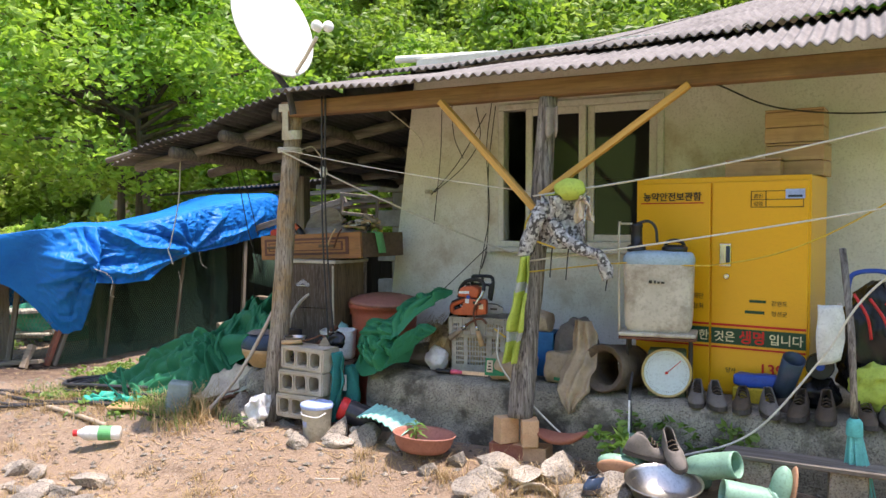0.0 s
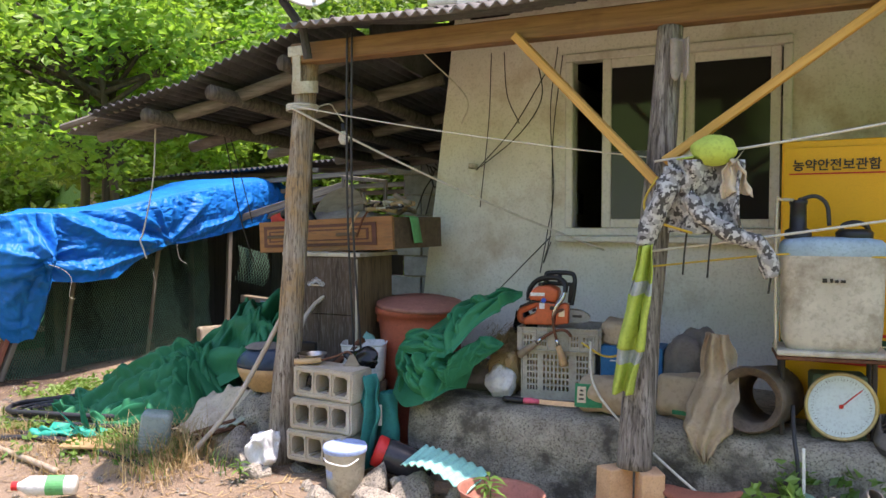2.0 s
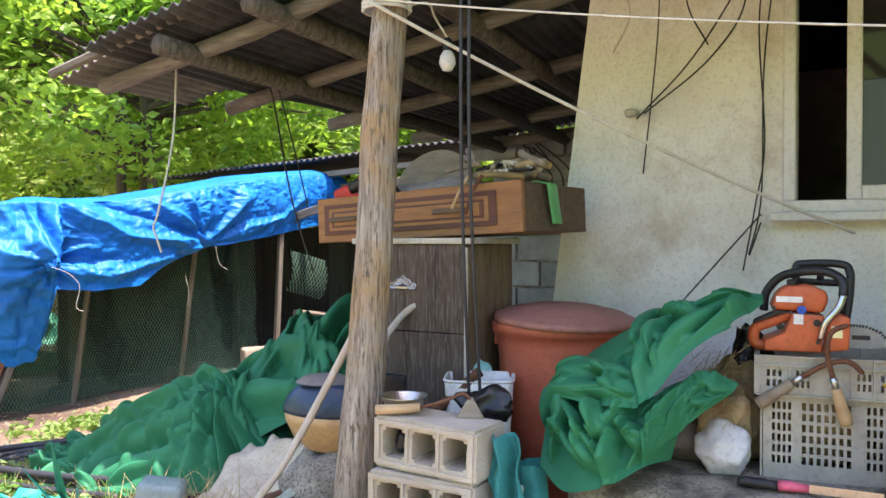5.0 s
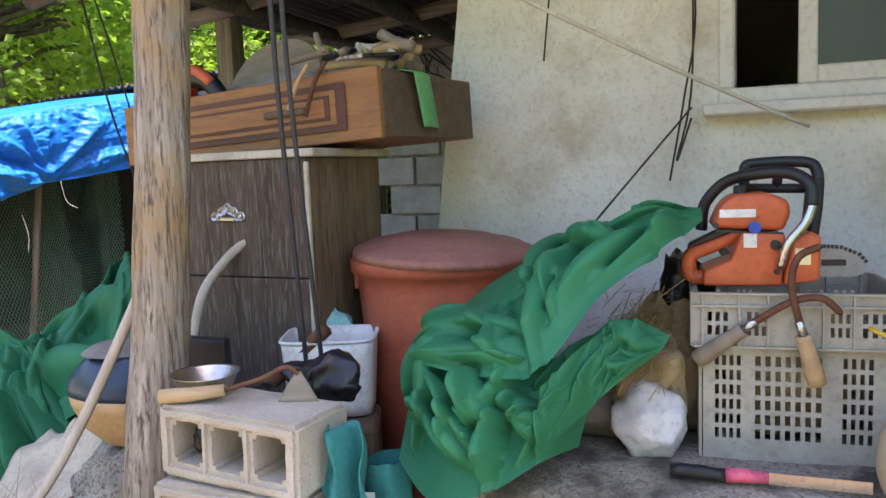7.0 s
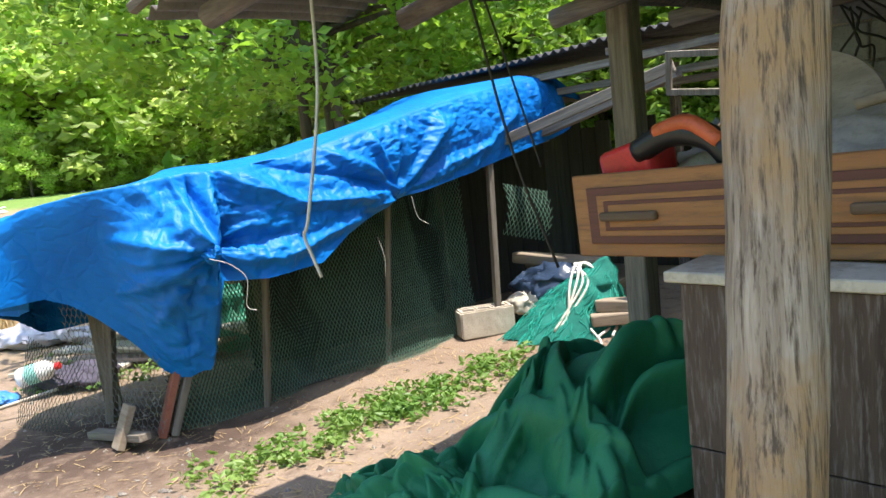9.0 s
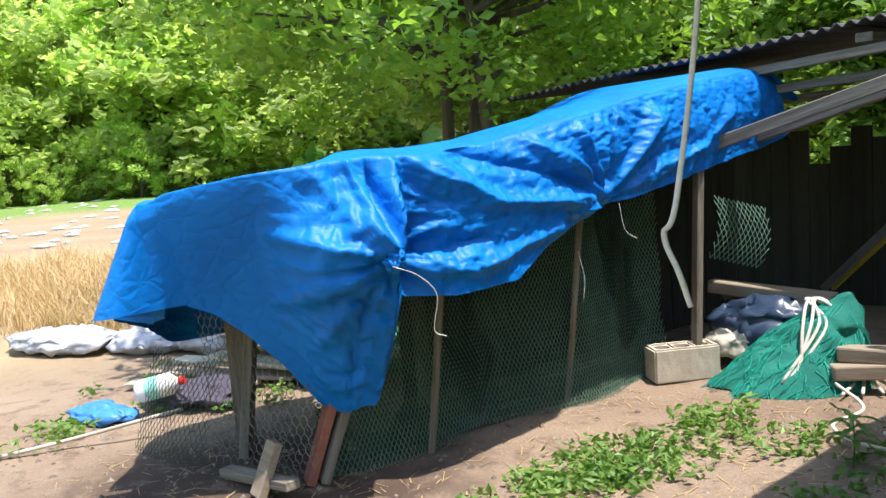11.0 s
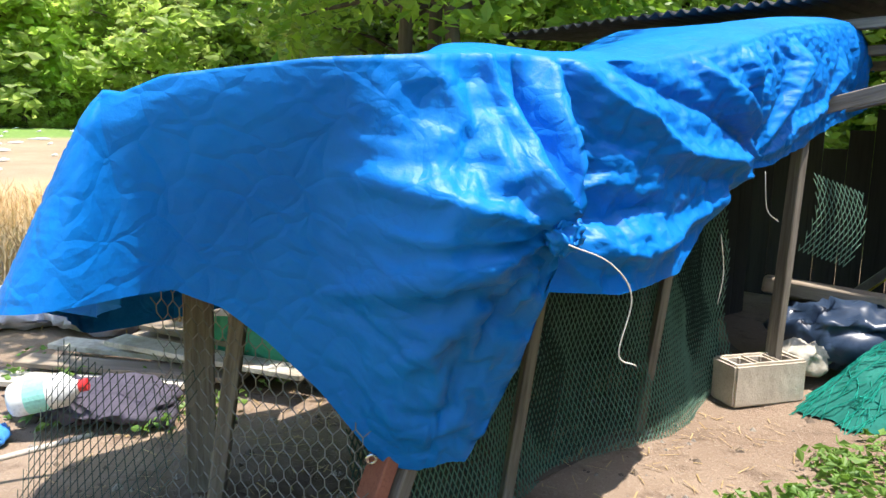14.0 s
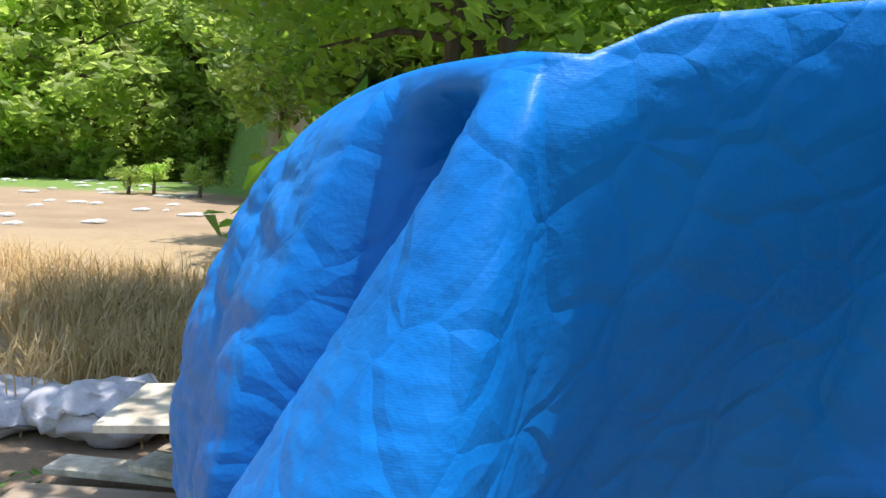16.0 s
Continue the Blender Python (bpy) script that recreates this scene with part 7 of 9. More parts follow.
def canvas_on_porch():
    cloth = thing("green_canvas", HM, "crumpled green canvas draped over the porch end", "canvas")

    def fold(name, top, low, bulge, nu, nv, slackness, seed, label, turn=0.6):
        def f(i, j):
            p = curve_at(top, i).lerp(curve_at(low, i), j)
            return p + Vector(bulge) * math.sin(math.pi * j) * min(1, 6 * i, 6 * (1 - i) + 0.4)
        base = np.array([[f(i / nu, j / nv) for j in range(nv + 1)] for i in range(nu + 1)])
        gi, gj = np.meshgrid(np.linspace(0, 0.75, nu + 1), np.linspace(0, 0.40, nv + 1), indexing="ij")
        lay = rolls(gi, gj, seed, 15, (0.05, 0.75, 0.0, 0.40), turn, 0.22, 0.045, slackness, 0.8) + 0.4 * rolls(gi, gj, seed + 1, 22, (0, 0.75, 0, 0.40), turn + 0.9, 0.10, 0.018, slackness, 1.2)
        calm = np.clip(gi * 6, 0.05, 1) * np.clip((0.40 - gj) * 12, 0.25, 1)
        base += (lay * calm)[..., None] * np.array([-0.15, -0.8, 0.45])
        p = settle(base, lambda gu, gv, du, dv: 0.02 + 0.0 * gu, np.full((nu + 1, nv + 1), 0.15), seed, 0.003, (20, 15, 8), 0.0)
        ob = new(name, grid_mesh(name, p, tarp_green))
        ob.parent = cloth
        tagged(ob, label)
    fold("upper_fold", [(1.10, 0.20, 1.085), (0.97, 0.30, 1.06), (0.83, 0.36, 1.005), (0.68, 0.36, 0.95), (0.55, 0.30, 0.86), (0.49, 0.12, 0.76)],
         [(1.105, 0.18, 1.06), (1.05, 0.09, 1.01), (0.945, 0.02, 0.925), (0.87, -0.06, 0.825), (0.80, -0.11, 0.785), (0.59, -0.07, 0.79)], (0.0, -0.03, 0.03), 176, 112, 0.075, 6, "upper fold ending in an overhanging lip")
    fold("lower_fold", [(0.94, 0.10, 0.87), (0.88, 0.02, 0.82), (0.80, -0.03, 0.80), (0.68, 0.0, 0.81), (0.58, 0.03, 0.80), (0.49, 0.12, 0.76)],
         [(0.90, -0.02, 0.64), (0.86, -0.13, 0.645), (0.78, -0.17, 0.595), (0.70, -0.17, 0.565), (0.63, -0.15, 0.555), (0.55, -0.10, 0.60)], (0.0, 0.01, 0.0), 176, 96, 0.10, 9, "lower fold hanging over the step", 1.2)
    fold("side_flap", [(1.06, 0.06, 0.85), (1.0, 0.06, 0.872), (0.95, 0.02, 0.868), (0.90, -0.07, 0.82), (0.863, -0.14, 0.787)],
         [(1.05, 0.03, 0.83), (0.98, -0.01, 0.77), (0.93, -0.04, 0.725), (0.89, -0.10, 0.69), (0.857, -0.15, 0.65)], (0.0, -0.015, 0.0), 80, 64, 0.03, 5, "flap turned out to one side")
    b = thing("cloth_bag", H(0.52, -0.10, 0.30), "teal cloth bag with a white paper label", "bag")
    bm = bmnew()
    sheet(bm, 24, 20, lambda i, j: Vector((0.055 * math.cos(2 * math.pi * i) * (0.6 + 0.4 * math.sin(j * 3)), 0.04 * math.sin(2 * math.pi * i), 0.30 * j)) + noise.noise_vector(Vector((math.cos(6.28 * i), math.sin(6.28 * i), j * 3))) * 0.02, True)
    part("cloth", bm, teal_cloth, b, smooth=True)
    bm = bmnew()
    sheet(bm, 6, 6, lambda i, j: (-0.045 + 0.05 * i, -0.058 - 0.006 * math.sin(i * 3), 0.15 + 0.10 * j))
    thick(bm, 0.002)
    part("label", bm, white_plastic, b)


canvas_on_porch()


# ---- clothes and lines on the posts ----
def clothes():
    j = thing("camouflage_jacket", HM, "grey camouflage jacket hung round the log post", "jacket")
    bm = bmnew()

    def f(i, k):
        u = 1.85 + 0.28 * i
        return Vector((u, -0.235 + 0.03 * math.cos(i * 9) - 0.02 * math.sin(k * 4 + i * 5), 1.655 - 0.27 * k)) + noise.noise_vector(Vector((i * 4, k * 4, 1))) * 0.02
    sheet(bm, 26, 24, f)
    thick(bm, 0.006)
    part("body", bm, camo, j, smooth=True)
    for pts, r in (([(1.88, -0.24, 1.62), (1.84, -0.26, 1.52), (1.80, -0.26, 1.43), (1.775, -0.25, 1.34)], 0.042), ([(1.93, -0.26, 1.52), (2.02, -0.27, 1.42), (2.13, -0.26, 1.36), (2.20, -0.25, 1.33), (2.225, -0.24, 1.22)], 0.032)):
        bm = bmnew()
        vs = tube(bm, curve_pts(pts, 8), r, 12)
        crumple(vs, 0.014, 16)
        part("sleeve", bm, camo, j, smooth=True)
    for u, z0, z1 in ((1.93, 1.40, 1.22), (2.02, 1.39, 1.21), (2.235, 1.25, 1.16)):
        line("drawstring", [(u, -0.25, z0), (u - 0.01, -0.245, (z0 + z1) / 2), (u - 0.015, -0.25, z1)], 0.004, rope_dark, "dark drawstring hanging from the jacket", "cord", group="drawstrings")
    c = thing("cap", H(2.0, -0.24, 1.67, 10), "lime yellow peaked cap on the clothes line", "cap")
    bm = bmnew()
    vs = blob(bm, 0.085, 0.06, 0.06, 0.12, 2, 2, 3, pose(0.02, 0, 0.02))
    part("crown", bm, lime, c, smooth=True)
    bm = bmnew()
    sheet(bm, 12, 4, lambda i, k: (-0.055 - 0.06 * k * math.sin(math.pi * i), -0.05 + 0.10 * i, 0.0 - 0.008 * k))
    thick(bm, 0.004)
    part("peak", bm, lime, c, smooth=True)
    bm = bmnew()
    sheet(bm, 16, 18, lambda i, k: Vector((2.09 + (i - 0.5) * (0.05 + 0.07 * k) + 0.02 * k, -0.25 + 0.02 * math.sin(i * 12), 1.66 - 0.13 * k - 0.03 * abs(i - 0.5))) + noise.noise_vector(Vector((i * 4, k * 4, 5))) * 0.014)
    thick(bm, 0.005)
    solo("cloth", bm, cotton, HM, "knotted cream cotton cloth on the line", "cloth", smooth=True)
    bm = bmnew()
    sheet(bm, 14, 14, lambda i, k: Vector((1.835 + 0.075 * i, -0.105 - 0.02 * math.sin(i * 8), 2.15 - 0.12 * k - 0.05 * abs(math.sin(i * 6)) * k)))
    thick(bm, 0.004)
    solo("rag", bm, rag_mat, HM, "torn grey rag nailed to the post top", "rag", smooth=True)
    v = thing("safety_vest", HM, "lime yellow safety vest with grey reflective bands", "vest")
    segs = [(0.0, 0.24, lime), (0.24, 0.33, reflect), (0.33, 0.70, lime), (0.70, 0.79, reflect), (0.79, 1.0, lime)]

    def vest(i, t):
        w = 0.04 + 0.025 * math.sin(t * 3) + 0.012 * t
        return Vector((1.785 - 0.09 * t + (i - 0.5) * 2 * w * 0.75, -0.275 + 0.035 * math.sin(i * 10 + t * 3) - 0.01 * t, 1.33 - 0.585 * t)) + noise.noise_vector(Vector((i * 3, t * 5, 3))) * 0.012
    for a, b, mt in segs:
        bm = bmnew()
        sheet(bm, 20, 14, lambda i, k: vest(i, a + (b - a) * k))
        thick(bm, 0.004)
        part("band" if mt is reflect else "cloth", bm, mt, v, smooth=True)


clothes()


def ropes():
    a = (-0.04, -0.10, 2.0)
    L = []
    L.append(line("clothes_line", sag((-0.02, -0.13, 1.99), (1.30, 0.93, 1.26), 0.03), 0.006, rope_white, "white rope tied from the post to the wall", "rope"))
    L.append(line("clothes_line", sag((-0.02, -0.12, 2.0), (1.79, -0.06, 1.68), 0.02), 0.003, rope_white, "thin white line between the two posts", "rope"))
    line("clothes_line", sag((1.79, -0.18, 1.66), (4.2, -0.2, 2.12), 0.05), 0.005, rope_white, "white line from the post to the far eave", "rope")
    line("clothes_line", sag((1.75, -0.18, 1.30), (4.2, -0.15, 1.72), 0.02), 0.005, rope_white, "white rope strung in front of the cabinet", "rope")
    line("cord", [(1.75, -0.18, 1.24), (2.3, -0.05, 1.30), (2.75, -0.02, 1.30), (3.25, -0.1, 1.46), (4.0, -0.2, 1.95)], 0.004, rope_yellow, "thin tan cord across the cabinet", "cord")
    for k in range(3):
        bm = bmnew()
        tube(bm, [(-0.018 + 0.078 * math.cos(x / 12 * math.tau), -0.03 + 0.078 * math.sin(x / 12 * math.tau), 1.985 + 0.012 * k) for x in range(13)], 0.006, 6)
        solo("rope_coil", bm, rope_white, HM, "white rope wound round the log post", "rope", "post rope turns", smooth=True)
    b = thing("light_bulb", H(0.05, 0.25, 1.83), "bare white light bulb in a black holder", "lamp")
    bm = bmnew()
    lathe(bm, [(0, 0.0), (0.018, 0.005), (0.030, 0.03), (0.026, 0.055), (0.014, 0.075)], 20)
    part("bulb", bm, white_plastic, b, smooth=True)
    bm = bmnew()
    lathe(bm, [(0.015, 0.07), (0.017, 0.11), (0.008, 0.12), (0, 0.12)], 16)
    part("holder", bm, black_plastic, b, smooth=True)
    line("lamp_cord", [(0.05, 0.25, 1.95), (0.03, 0.2, 2.01), (0.06, 0.1, 2.03), (0.04, 0.0, 2.0)], 0.004, rope_white, "white flex holding the lamp", "cable")
    # cables on the wall
    for k, p in enumerate(([(1.02, 0.965, 2.4), (0.98, 0.96, 2.05), (1.0, 0.965, 1.6), (0.97, 0.95, 1.36), (0.93, 0.94, 1.12)], [(1.05, 0.96, 2.35), (1.0, 0.95, 1.9), (0.99, 0.96, 1.4), (0.95, 0.94, 1.18), (0.99, 0.95, 1.30)],
                          [(0.52, 0.96, 1.72), (0.75, 0.95, 1.95), (0.98, 0.95, 2.30)], [(0.55, 0.96, 1.74), (0.80, 0.94, 1.92), (0.93, 0.95, 2.12), (0.90, 0.95, 2.35)], [(0.70, 0.95, 2.40), (0.72, 0.95, 2.15), (0.80, 0.94, 1.98)],
                          [(0.62, 0.95, 2.40), (0.60, 0.96, 2.0), (0.55, 0.95, 1.50)], [(0.99, 0.95, 1.33), (0.86, 0.75, 1.14), (0.76, 0.58, 0.99)])):
        line("cable", p, 0.0032, rope_dark, "thin dark cable hanging loose on the wall", "cable", group="wall cables")
    bm = bmnew()
    box(bm, 0.05, 0.04, 0.03, None, 0.006)
    solo("socket", bm, dirty_white, H(0.50, 0.96, 1.73), "small broken white socket on the cables", "socket")
    line("cable", [(0.45, 0.4, 2.32), (0.55, 0.75, 2.12), (0.42, 0.97, 2.0)], 0.004, rope_white, "pale flex from the eave to the wall corner", "cable")
    line("cable", [(2.72, -0.03, 2.22), (3.0, 0.3, 2.12), (3.5, 0.4, 2.08), (4.2, 0.4, 2.15)], 0.005, rope_dark, "dark cable sagging under the eave", "cable")
    line("cord", [(1.80, -0.17, 1.60), (1.76, -0.22, 1.50), (1.80, -0.24, 1.43), (1.95, -0.27, 1.38)], 0.005, rope_yellow, "yellow cord tied round the post", "cord")
    line("cord", [(1.40, 0.17, 0.86), (1.52, 0.10, 0.82), (1.62, 0.02, 0.85), (1.68, -0.12, 0.93)], 0.005, rope_yellow, "yellow cord over the sacks", "cord")
    line("cord", [(1.46, 0.1, 0.88), (1.50, 0.0, 0.72), (1.62, -0.08, 0.60), (1.85, -0.18, 0.45), (2.05, -0.25, 0.33)], 0.0055, rope_white, "pale pink cord trailing over the porch edge", "cord")
    line("cord", [(4.0, -0.12, 1.72), (3.45, -0.12, 1.22), (3.25, -0.14, 0.90), (3.02, -0.17, 0.58), (2.85, -0.22, 0.44), (2.62, -0.28, 0.36)], 0.006, rope_white, "pale cord trailing from the eave to the ground", "cord")
    # rope and wires hanging from the lean-to
    line("hanging_rope", [(-1.44, 0.36, 2.08), (-1.445, 0.34, 1.7), (-1.44, 0.25, 1.36), (-1.46, 0.24, 1.30), (-1.435, 0.24, 1.24), (-1.42, 0.25, 1.18)], 0.005, rope_white, "frayed white rope hanging from the low eave", "rope")
    line("hanging_wire", [(-1.78, 6.66, 2.1), (-1.74, 6.70, 1.9), (-1.66, 6.71, 1.45), (-1.55, 6.70, 1.08)], 0.005, rope_dark, "dark cable hanging from the lean-to", "cable", Matrix())
    line("hanging_wire", [(-1.75, 6.70, 2.1), (-1.69, 6.74, 1.85), (-1.63, 6.75, 1.6), (-1.58, 6.73, 1.4)], 0.004, rope_dark, "dark loop of cable under the lean-to", "cable", Matrix())


ropes()


def dish_on_roof():
    d = thing("satellite_dish", pose(-1.0, 5.12, 2.42), "white satellite dish on a dark arm at the roof corner", "satellite dish")
    n = Vector((0.72, -0.60, 0.34)).normalized()
    q = n.to_track_quat("Z", "Y").to_matrix().to_4x4()
    c = Vector((-0.14, 0.02, 0.33))
    bm = bmnew()
    prof = [(0.34 * k / 10, 0.22 * (0.34 * k / 10) ** 2 / 0.34) for k in range(11)]
    lathe(bm, prof, 48, Matrix.Translation(c) @ q @ Matrix.Diagonal((0.92, 1.06, 1, 1)))
    ob = part("reflector", bm, dish_mat, d, smooth=True)
    so = ob.modifiers.new("solidify", "SOLIDIFY")
    so.thickness = 0.008
    tip = Vector((0.235, -0.12, 0.31))
    bm = bmnew()
    tube(bm, [(0.03, 0.0, 0.03), (0.12, -0.06, 0.14), tip - Vector((0.03, 0, 0.05))], 0.013, 8)
    part("feed_arm", bm, strap_mat, d)
    bm = bmnew()
    for dx in (-0.03, 0.04):
        blob(bm, 0.036, 0.036, 0.036, 0.02, 1, 1, 3, Matrix.Translation(tip + Vector((dx, 0.02 * (dx > 0), 0.02))))
    tube(bm, [tip + Vector((-0.03, 0, 0.02)), tip + Vector((0.0, 0.01, 0.0))], 0.03, 10)
    part("receiver", bm, dish_mat, d, smooth=True)
    bm = bmnew()
    tube(bm, [(-0.10, 0.04, 0.22), (-0.10, 0.06, 0.08), (0.0, 0.04, -0.06), (0.02, 0.06, -0.2)], 0.022, 8)
    part("mount", bm, slate_dark, d)
    bm = bmnew()
    tube(bm, [(0.14, 1.09, 2.79), (1.0, 1.10, 2.75)], 0.028, 12)
    solo("white_pipe", bm, white_plastic, HM, "white plastic pipe lying on the roof", "pipe")
    for a, b in (((0.16, 1.05), (0.16, 1.15)), ((0.95, 1.05), (0.95, 1.15))):
        pass


dish_on_roof()


# ---- small things before the porch ----
def yard_things():
    b = thing("bucket", H(0.475, -0.40, 0.185), "white paint bucket with a pale blue lid", "bucket")
    bm = bmnew()
    lathe(bm, [(0, 0), (0.076, 0), (0.08, 0.005), (0.092, 0.20), (0.095, 0.205), (0.095, 0.215), (0, 0.21)], 36)
    part("pail", bm, dirty_white, b, smooth=True)
    bm = bmnew()
    lathe(bm, [(0.098, 0.205), (0.101, 0.22), (0.096, 0.232), (0.088, 0.228), (0, 0.226)], 36)
    part("lid", bm, lid_blue, b, "pale blue lid", smooth=True)
    bm = bmnew()
    tube(bm, curve_pts([(0.09, -0.03, 0.185), (0.06, -0.085, 0.165), (-0.02, -0.105, 0.175), (-0.06, -0.08, 0.185)], 6), 0.004, 6)
    part("bail", bm, white_plastic, b)
    bm = bmnew()
    sheet(bm, 8, 2, lambda i, j: (0.0815 * math.cos(-2.35 + 0.65 * i) * (1 + 0.08 * j), 0.0815 * math.sin(-2.35 + 0.65 * i) * (1 + 0.08 * j), 0.045 + 0.085 * j))
    part("label", bm, lid_blue, b, "blue paper label")
    c = thing("canister", H(0.60, -0.24, 0.345, 25) @ pose(0, 0, 0, 0, -68, 0), "dark plastic jar with a red screw lid lying down", "canister")
    bm = bmnew()
    lathe(bm, [(0, -0.22), (0.065, -0.215), (0.075, -0.19), (0.075, 0.0), (0.06, 0.02)], 28)
    part("jar", bm, plain("smoky_plastic", (0.05, 0.045, 0.05), 0.25), c, smooth=True)
    bm = bmnew()
    lathe(bm, [(0.070, 0.012), (0.073, 0.03), (0.073, 0.055), (0.062, 0.062), (0, 0.062)], 28)
    part("lid", bm, red_plastic, c, "red screw lid", smooth=True)
    bag("white_bag", H(-0.02, -0.36, 0.22), 0.08, 0.06, 0.10, bag_white, "torn white plastic bag by the blocks", "bag", 14, 0.03)
    bm = bmnew()

    def f(i, j):
        x, y = 0.36 * i, 0.17 * j
        return (x, y - 0.03 * math.sin(i * 3), 0.006 * math.sin(x * 140) + 0.05 * math.sin(i * math.pi) * (1 - 0.5 * j) + 0.05 * j - 0.05 * i)
    sheet(bm, 130, 10, f)
    thick(bm, 0.004)
    solo("corrugated_scrap", bm, teal_plastic, H(0.74, -0.36, 0.345, -12), "bent piece of pale turquoise corrugated plastic", "sheet", smooth=True)
    p = thing("plant_saucer", H(1.24, -0.44, 0.245, 0, -4, 3), "wide terracotta plastic saucer with a seedling", "saucer")
    bm = bmnew()
    lathe(bm, [(0, 0.0), (0.13, 0.0), (0.155, 0.03), (0.172, 0.085), (0.180, 0.09), (0.176, 0.095), (0.166, 0.085), (0.148, 0.034), (0.12, 0.018), (0, 0.016)], 44)
    part("dish", bm, terracotta, p, smooth=True)
    bm = bmnew()
    lathe(bm, [(0, 0.034), (0.08, 0.030), (0.14, 0.024)], 30)
    part("earth", bm, straw_plain, p, "dry pale soil")

    def seedling(name, m, h, n, size, label, parent=None):
        t = thing(name, m, label, "plant") if parent is None else None
        bm = bmnew()
        tube(bm, [(0, 0, 0), (0.004, 0.003, h * 0.5), (0, 0, h)], [0.004, 0.003, 0.002], 5)
        part("stem", bm, weed_mat, t)
        rng = random.Random(n)
        for k in range(n):
            a = k * 2.4
            z = h * (0.45 + 0.55 * k / n)
            bm = bmnew()

            def g(i, j):
                w = size * 0.26 * math.sin(math.pi * min(1, i * 0.95 + 0.03))
                return Vector((math.cos(a) * size * i - math.sin(a) * w * (j - 0.5), math.sin(a) * size * i + math.cos(a) * w * (j - 0.5), z + size * (0.45 * i - 0.55 * i * i) + 0.15 * w * abs(j - 0.5)))
            sheet(bm, 5, 2, g)
            part("leaf", bm, weed_mat, t, smooth=True)
        return t
    seedling("seedling", H(1.20, -0.45, 0.265), 0.13, 15, 0.075, "young green seedling growing in the saucer")
    seedling("weed", H(1.14, -0.36, 0.22), 0.13, 6, 0.05, "small green weed behind the saucer")
    seedling("weed", H(-0.05, -0.50, 0.19), 0.11, 10, 0.06, "small green weed at the foot of the stones")
    seedling("weed", pose(-1.75, 8.15, ground_z(-1.75, 8.15)), 0.22, 16, 0.11, "leafy green weed by the net heap")
    # bricks under the post
    first = None
    for u, v, z, rz, mt in ((1.655, -0.235, 0.292, 52, brick_mat), (1.795, -0.235, 0.292, 118, brick_mat), (1.665, -0.215, 0.195, 8, brick_red), (1.80, -0.20, 0.195, 0, brick_mat)):
        bm = bmnew()
        low = z < 0.25
        box(bm, 0.20 if low else 0.115, 0.12 if low else 0.09, 0.095 if low else 0.145, None, 0.006, 2, 0.004)
        solo("brick", bm, mt, H(u, v, z, rz), "dull red brick under the post" if mt is brick_red else "orange-tan brick at the post foot", "brick", "bricks under the post")
    # sole, shoes, basin and boots
    bm = bmnew()
    vs = blob(bm, 0.17, 0.06, 0.025, 0.06, 2, 2, 3)
    for v in vs:
        v.co.z += 0.05 * (v.co.x / 0.17) ** 2
    solo("shoe_sole", bm, brick_red, H(2.0, -0.27, 0.36, -16, 10, -8), "rusty red rubber sole lying on stones", "sole", smooth=True)
    bs = thing("metal_basin", H(2.585, -0.54, 0.20, 0, 8, 4), "dented stainless steel washing basin", "basin")
    bm = bmnew()
    lathe(bm, [(0, 0.0), (0.10, 0.0), (0.13, 0.02), (0.165, 0.105), (0.180, 0.11), (0.182, 0.117), (0.172, 0.116), (0.16, 0.10), (0.126, 0.026), (0, 0.008)], 44)
    part("bowl", bm, steel, bs, smooth=True)
    shoe("old_shoe", H(2.47, -0.38, 0.36, 30, 10, 12), 0.24, 0.40, leather_grey, "crushed grey leather shoe lying on its side", 31, "old shoes")
    shoe("old_shoe", H(2.60, -0.36, 0.37, -60, 14, 20), 0.25, 0.42, leather_grey, "wrinkled grey leather shoe on the heap", 33, "old shoes")
    shoe("sandal", H(2.28, -0.55, 0.22, 70), 0.22, 0.22, navy, "dark blue rubber slipper", 35, "old shoes")
    for k, (m, lb) in enumerate(((H(3.10, -0.52, 0.27, 20, 0, -80), "green rubber boot lying on its side"), (H(2.42, -0.42, 0.30, 200, 76, -10), "green rubber boot with a grey lining"), (H(2.66, -0.36, 0.33, 60, 70, 40), "green rubber boot behind the basin"))):
        bt = thing("rubber_boot", m, lb, "boot", "rubber boots")
        bm = bmnew()
        tube(bm, curve_pts([(0, 0, 0.26), (0, 0, 0.14), (0.005, 0, 0.05), (0.03, 0, 0.02)], 6), [0.062] * 10 + [0.058] * 9, 18, False)
        ob = part("shaft", bm, rubber_green, bt, smooth=True)
        so = ob.modifiers.new("solidify", "SOLIDIFY")
        so.thickness = 0.004
        bm = bmnew()
        blob(bm, 0.115, 0.05, 0.048, 0.04, 1.5, k, 3, pose(0.065, 0, 0.02))
        part("foot", bm, rubber_green, bt, smooth=True)
        bm = bmnew()
        blob(bm, 0.12, 0.052, 0.016, 0.02, 1, k, 3, pose(0.065, 0, -0.025))
        part("sole", bm, plain("tan_sole", (0.42, 0.22, 0.13), 0.7), bt, smooth=True)
    bm = bmnew()
    sheet(bm, 24, 6, lambda i, j: Vector((0.25 * i - 0.12, 0.05 * j + 0.03 * math.sin(i * 3), 0.01 + 0.07 * math.sin(i * math.pi) * (1 - j) + 0.02 * noise.noise(Vector((i * 5, j * 3, 1))))))
    thick(bm, 0.006)
    solo("bark_piece", bm, cotton, H(1.98, -0.66, 0.15, 6), "curled tan piece of bark or hide", "bark", smooth=True)
    bm = bmnew()
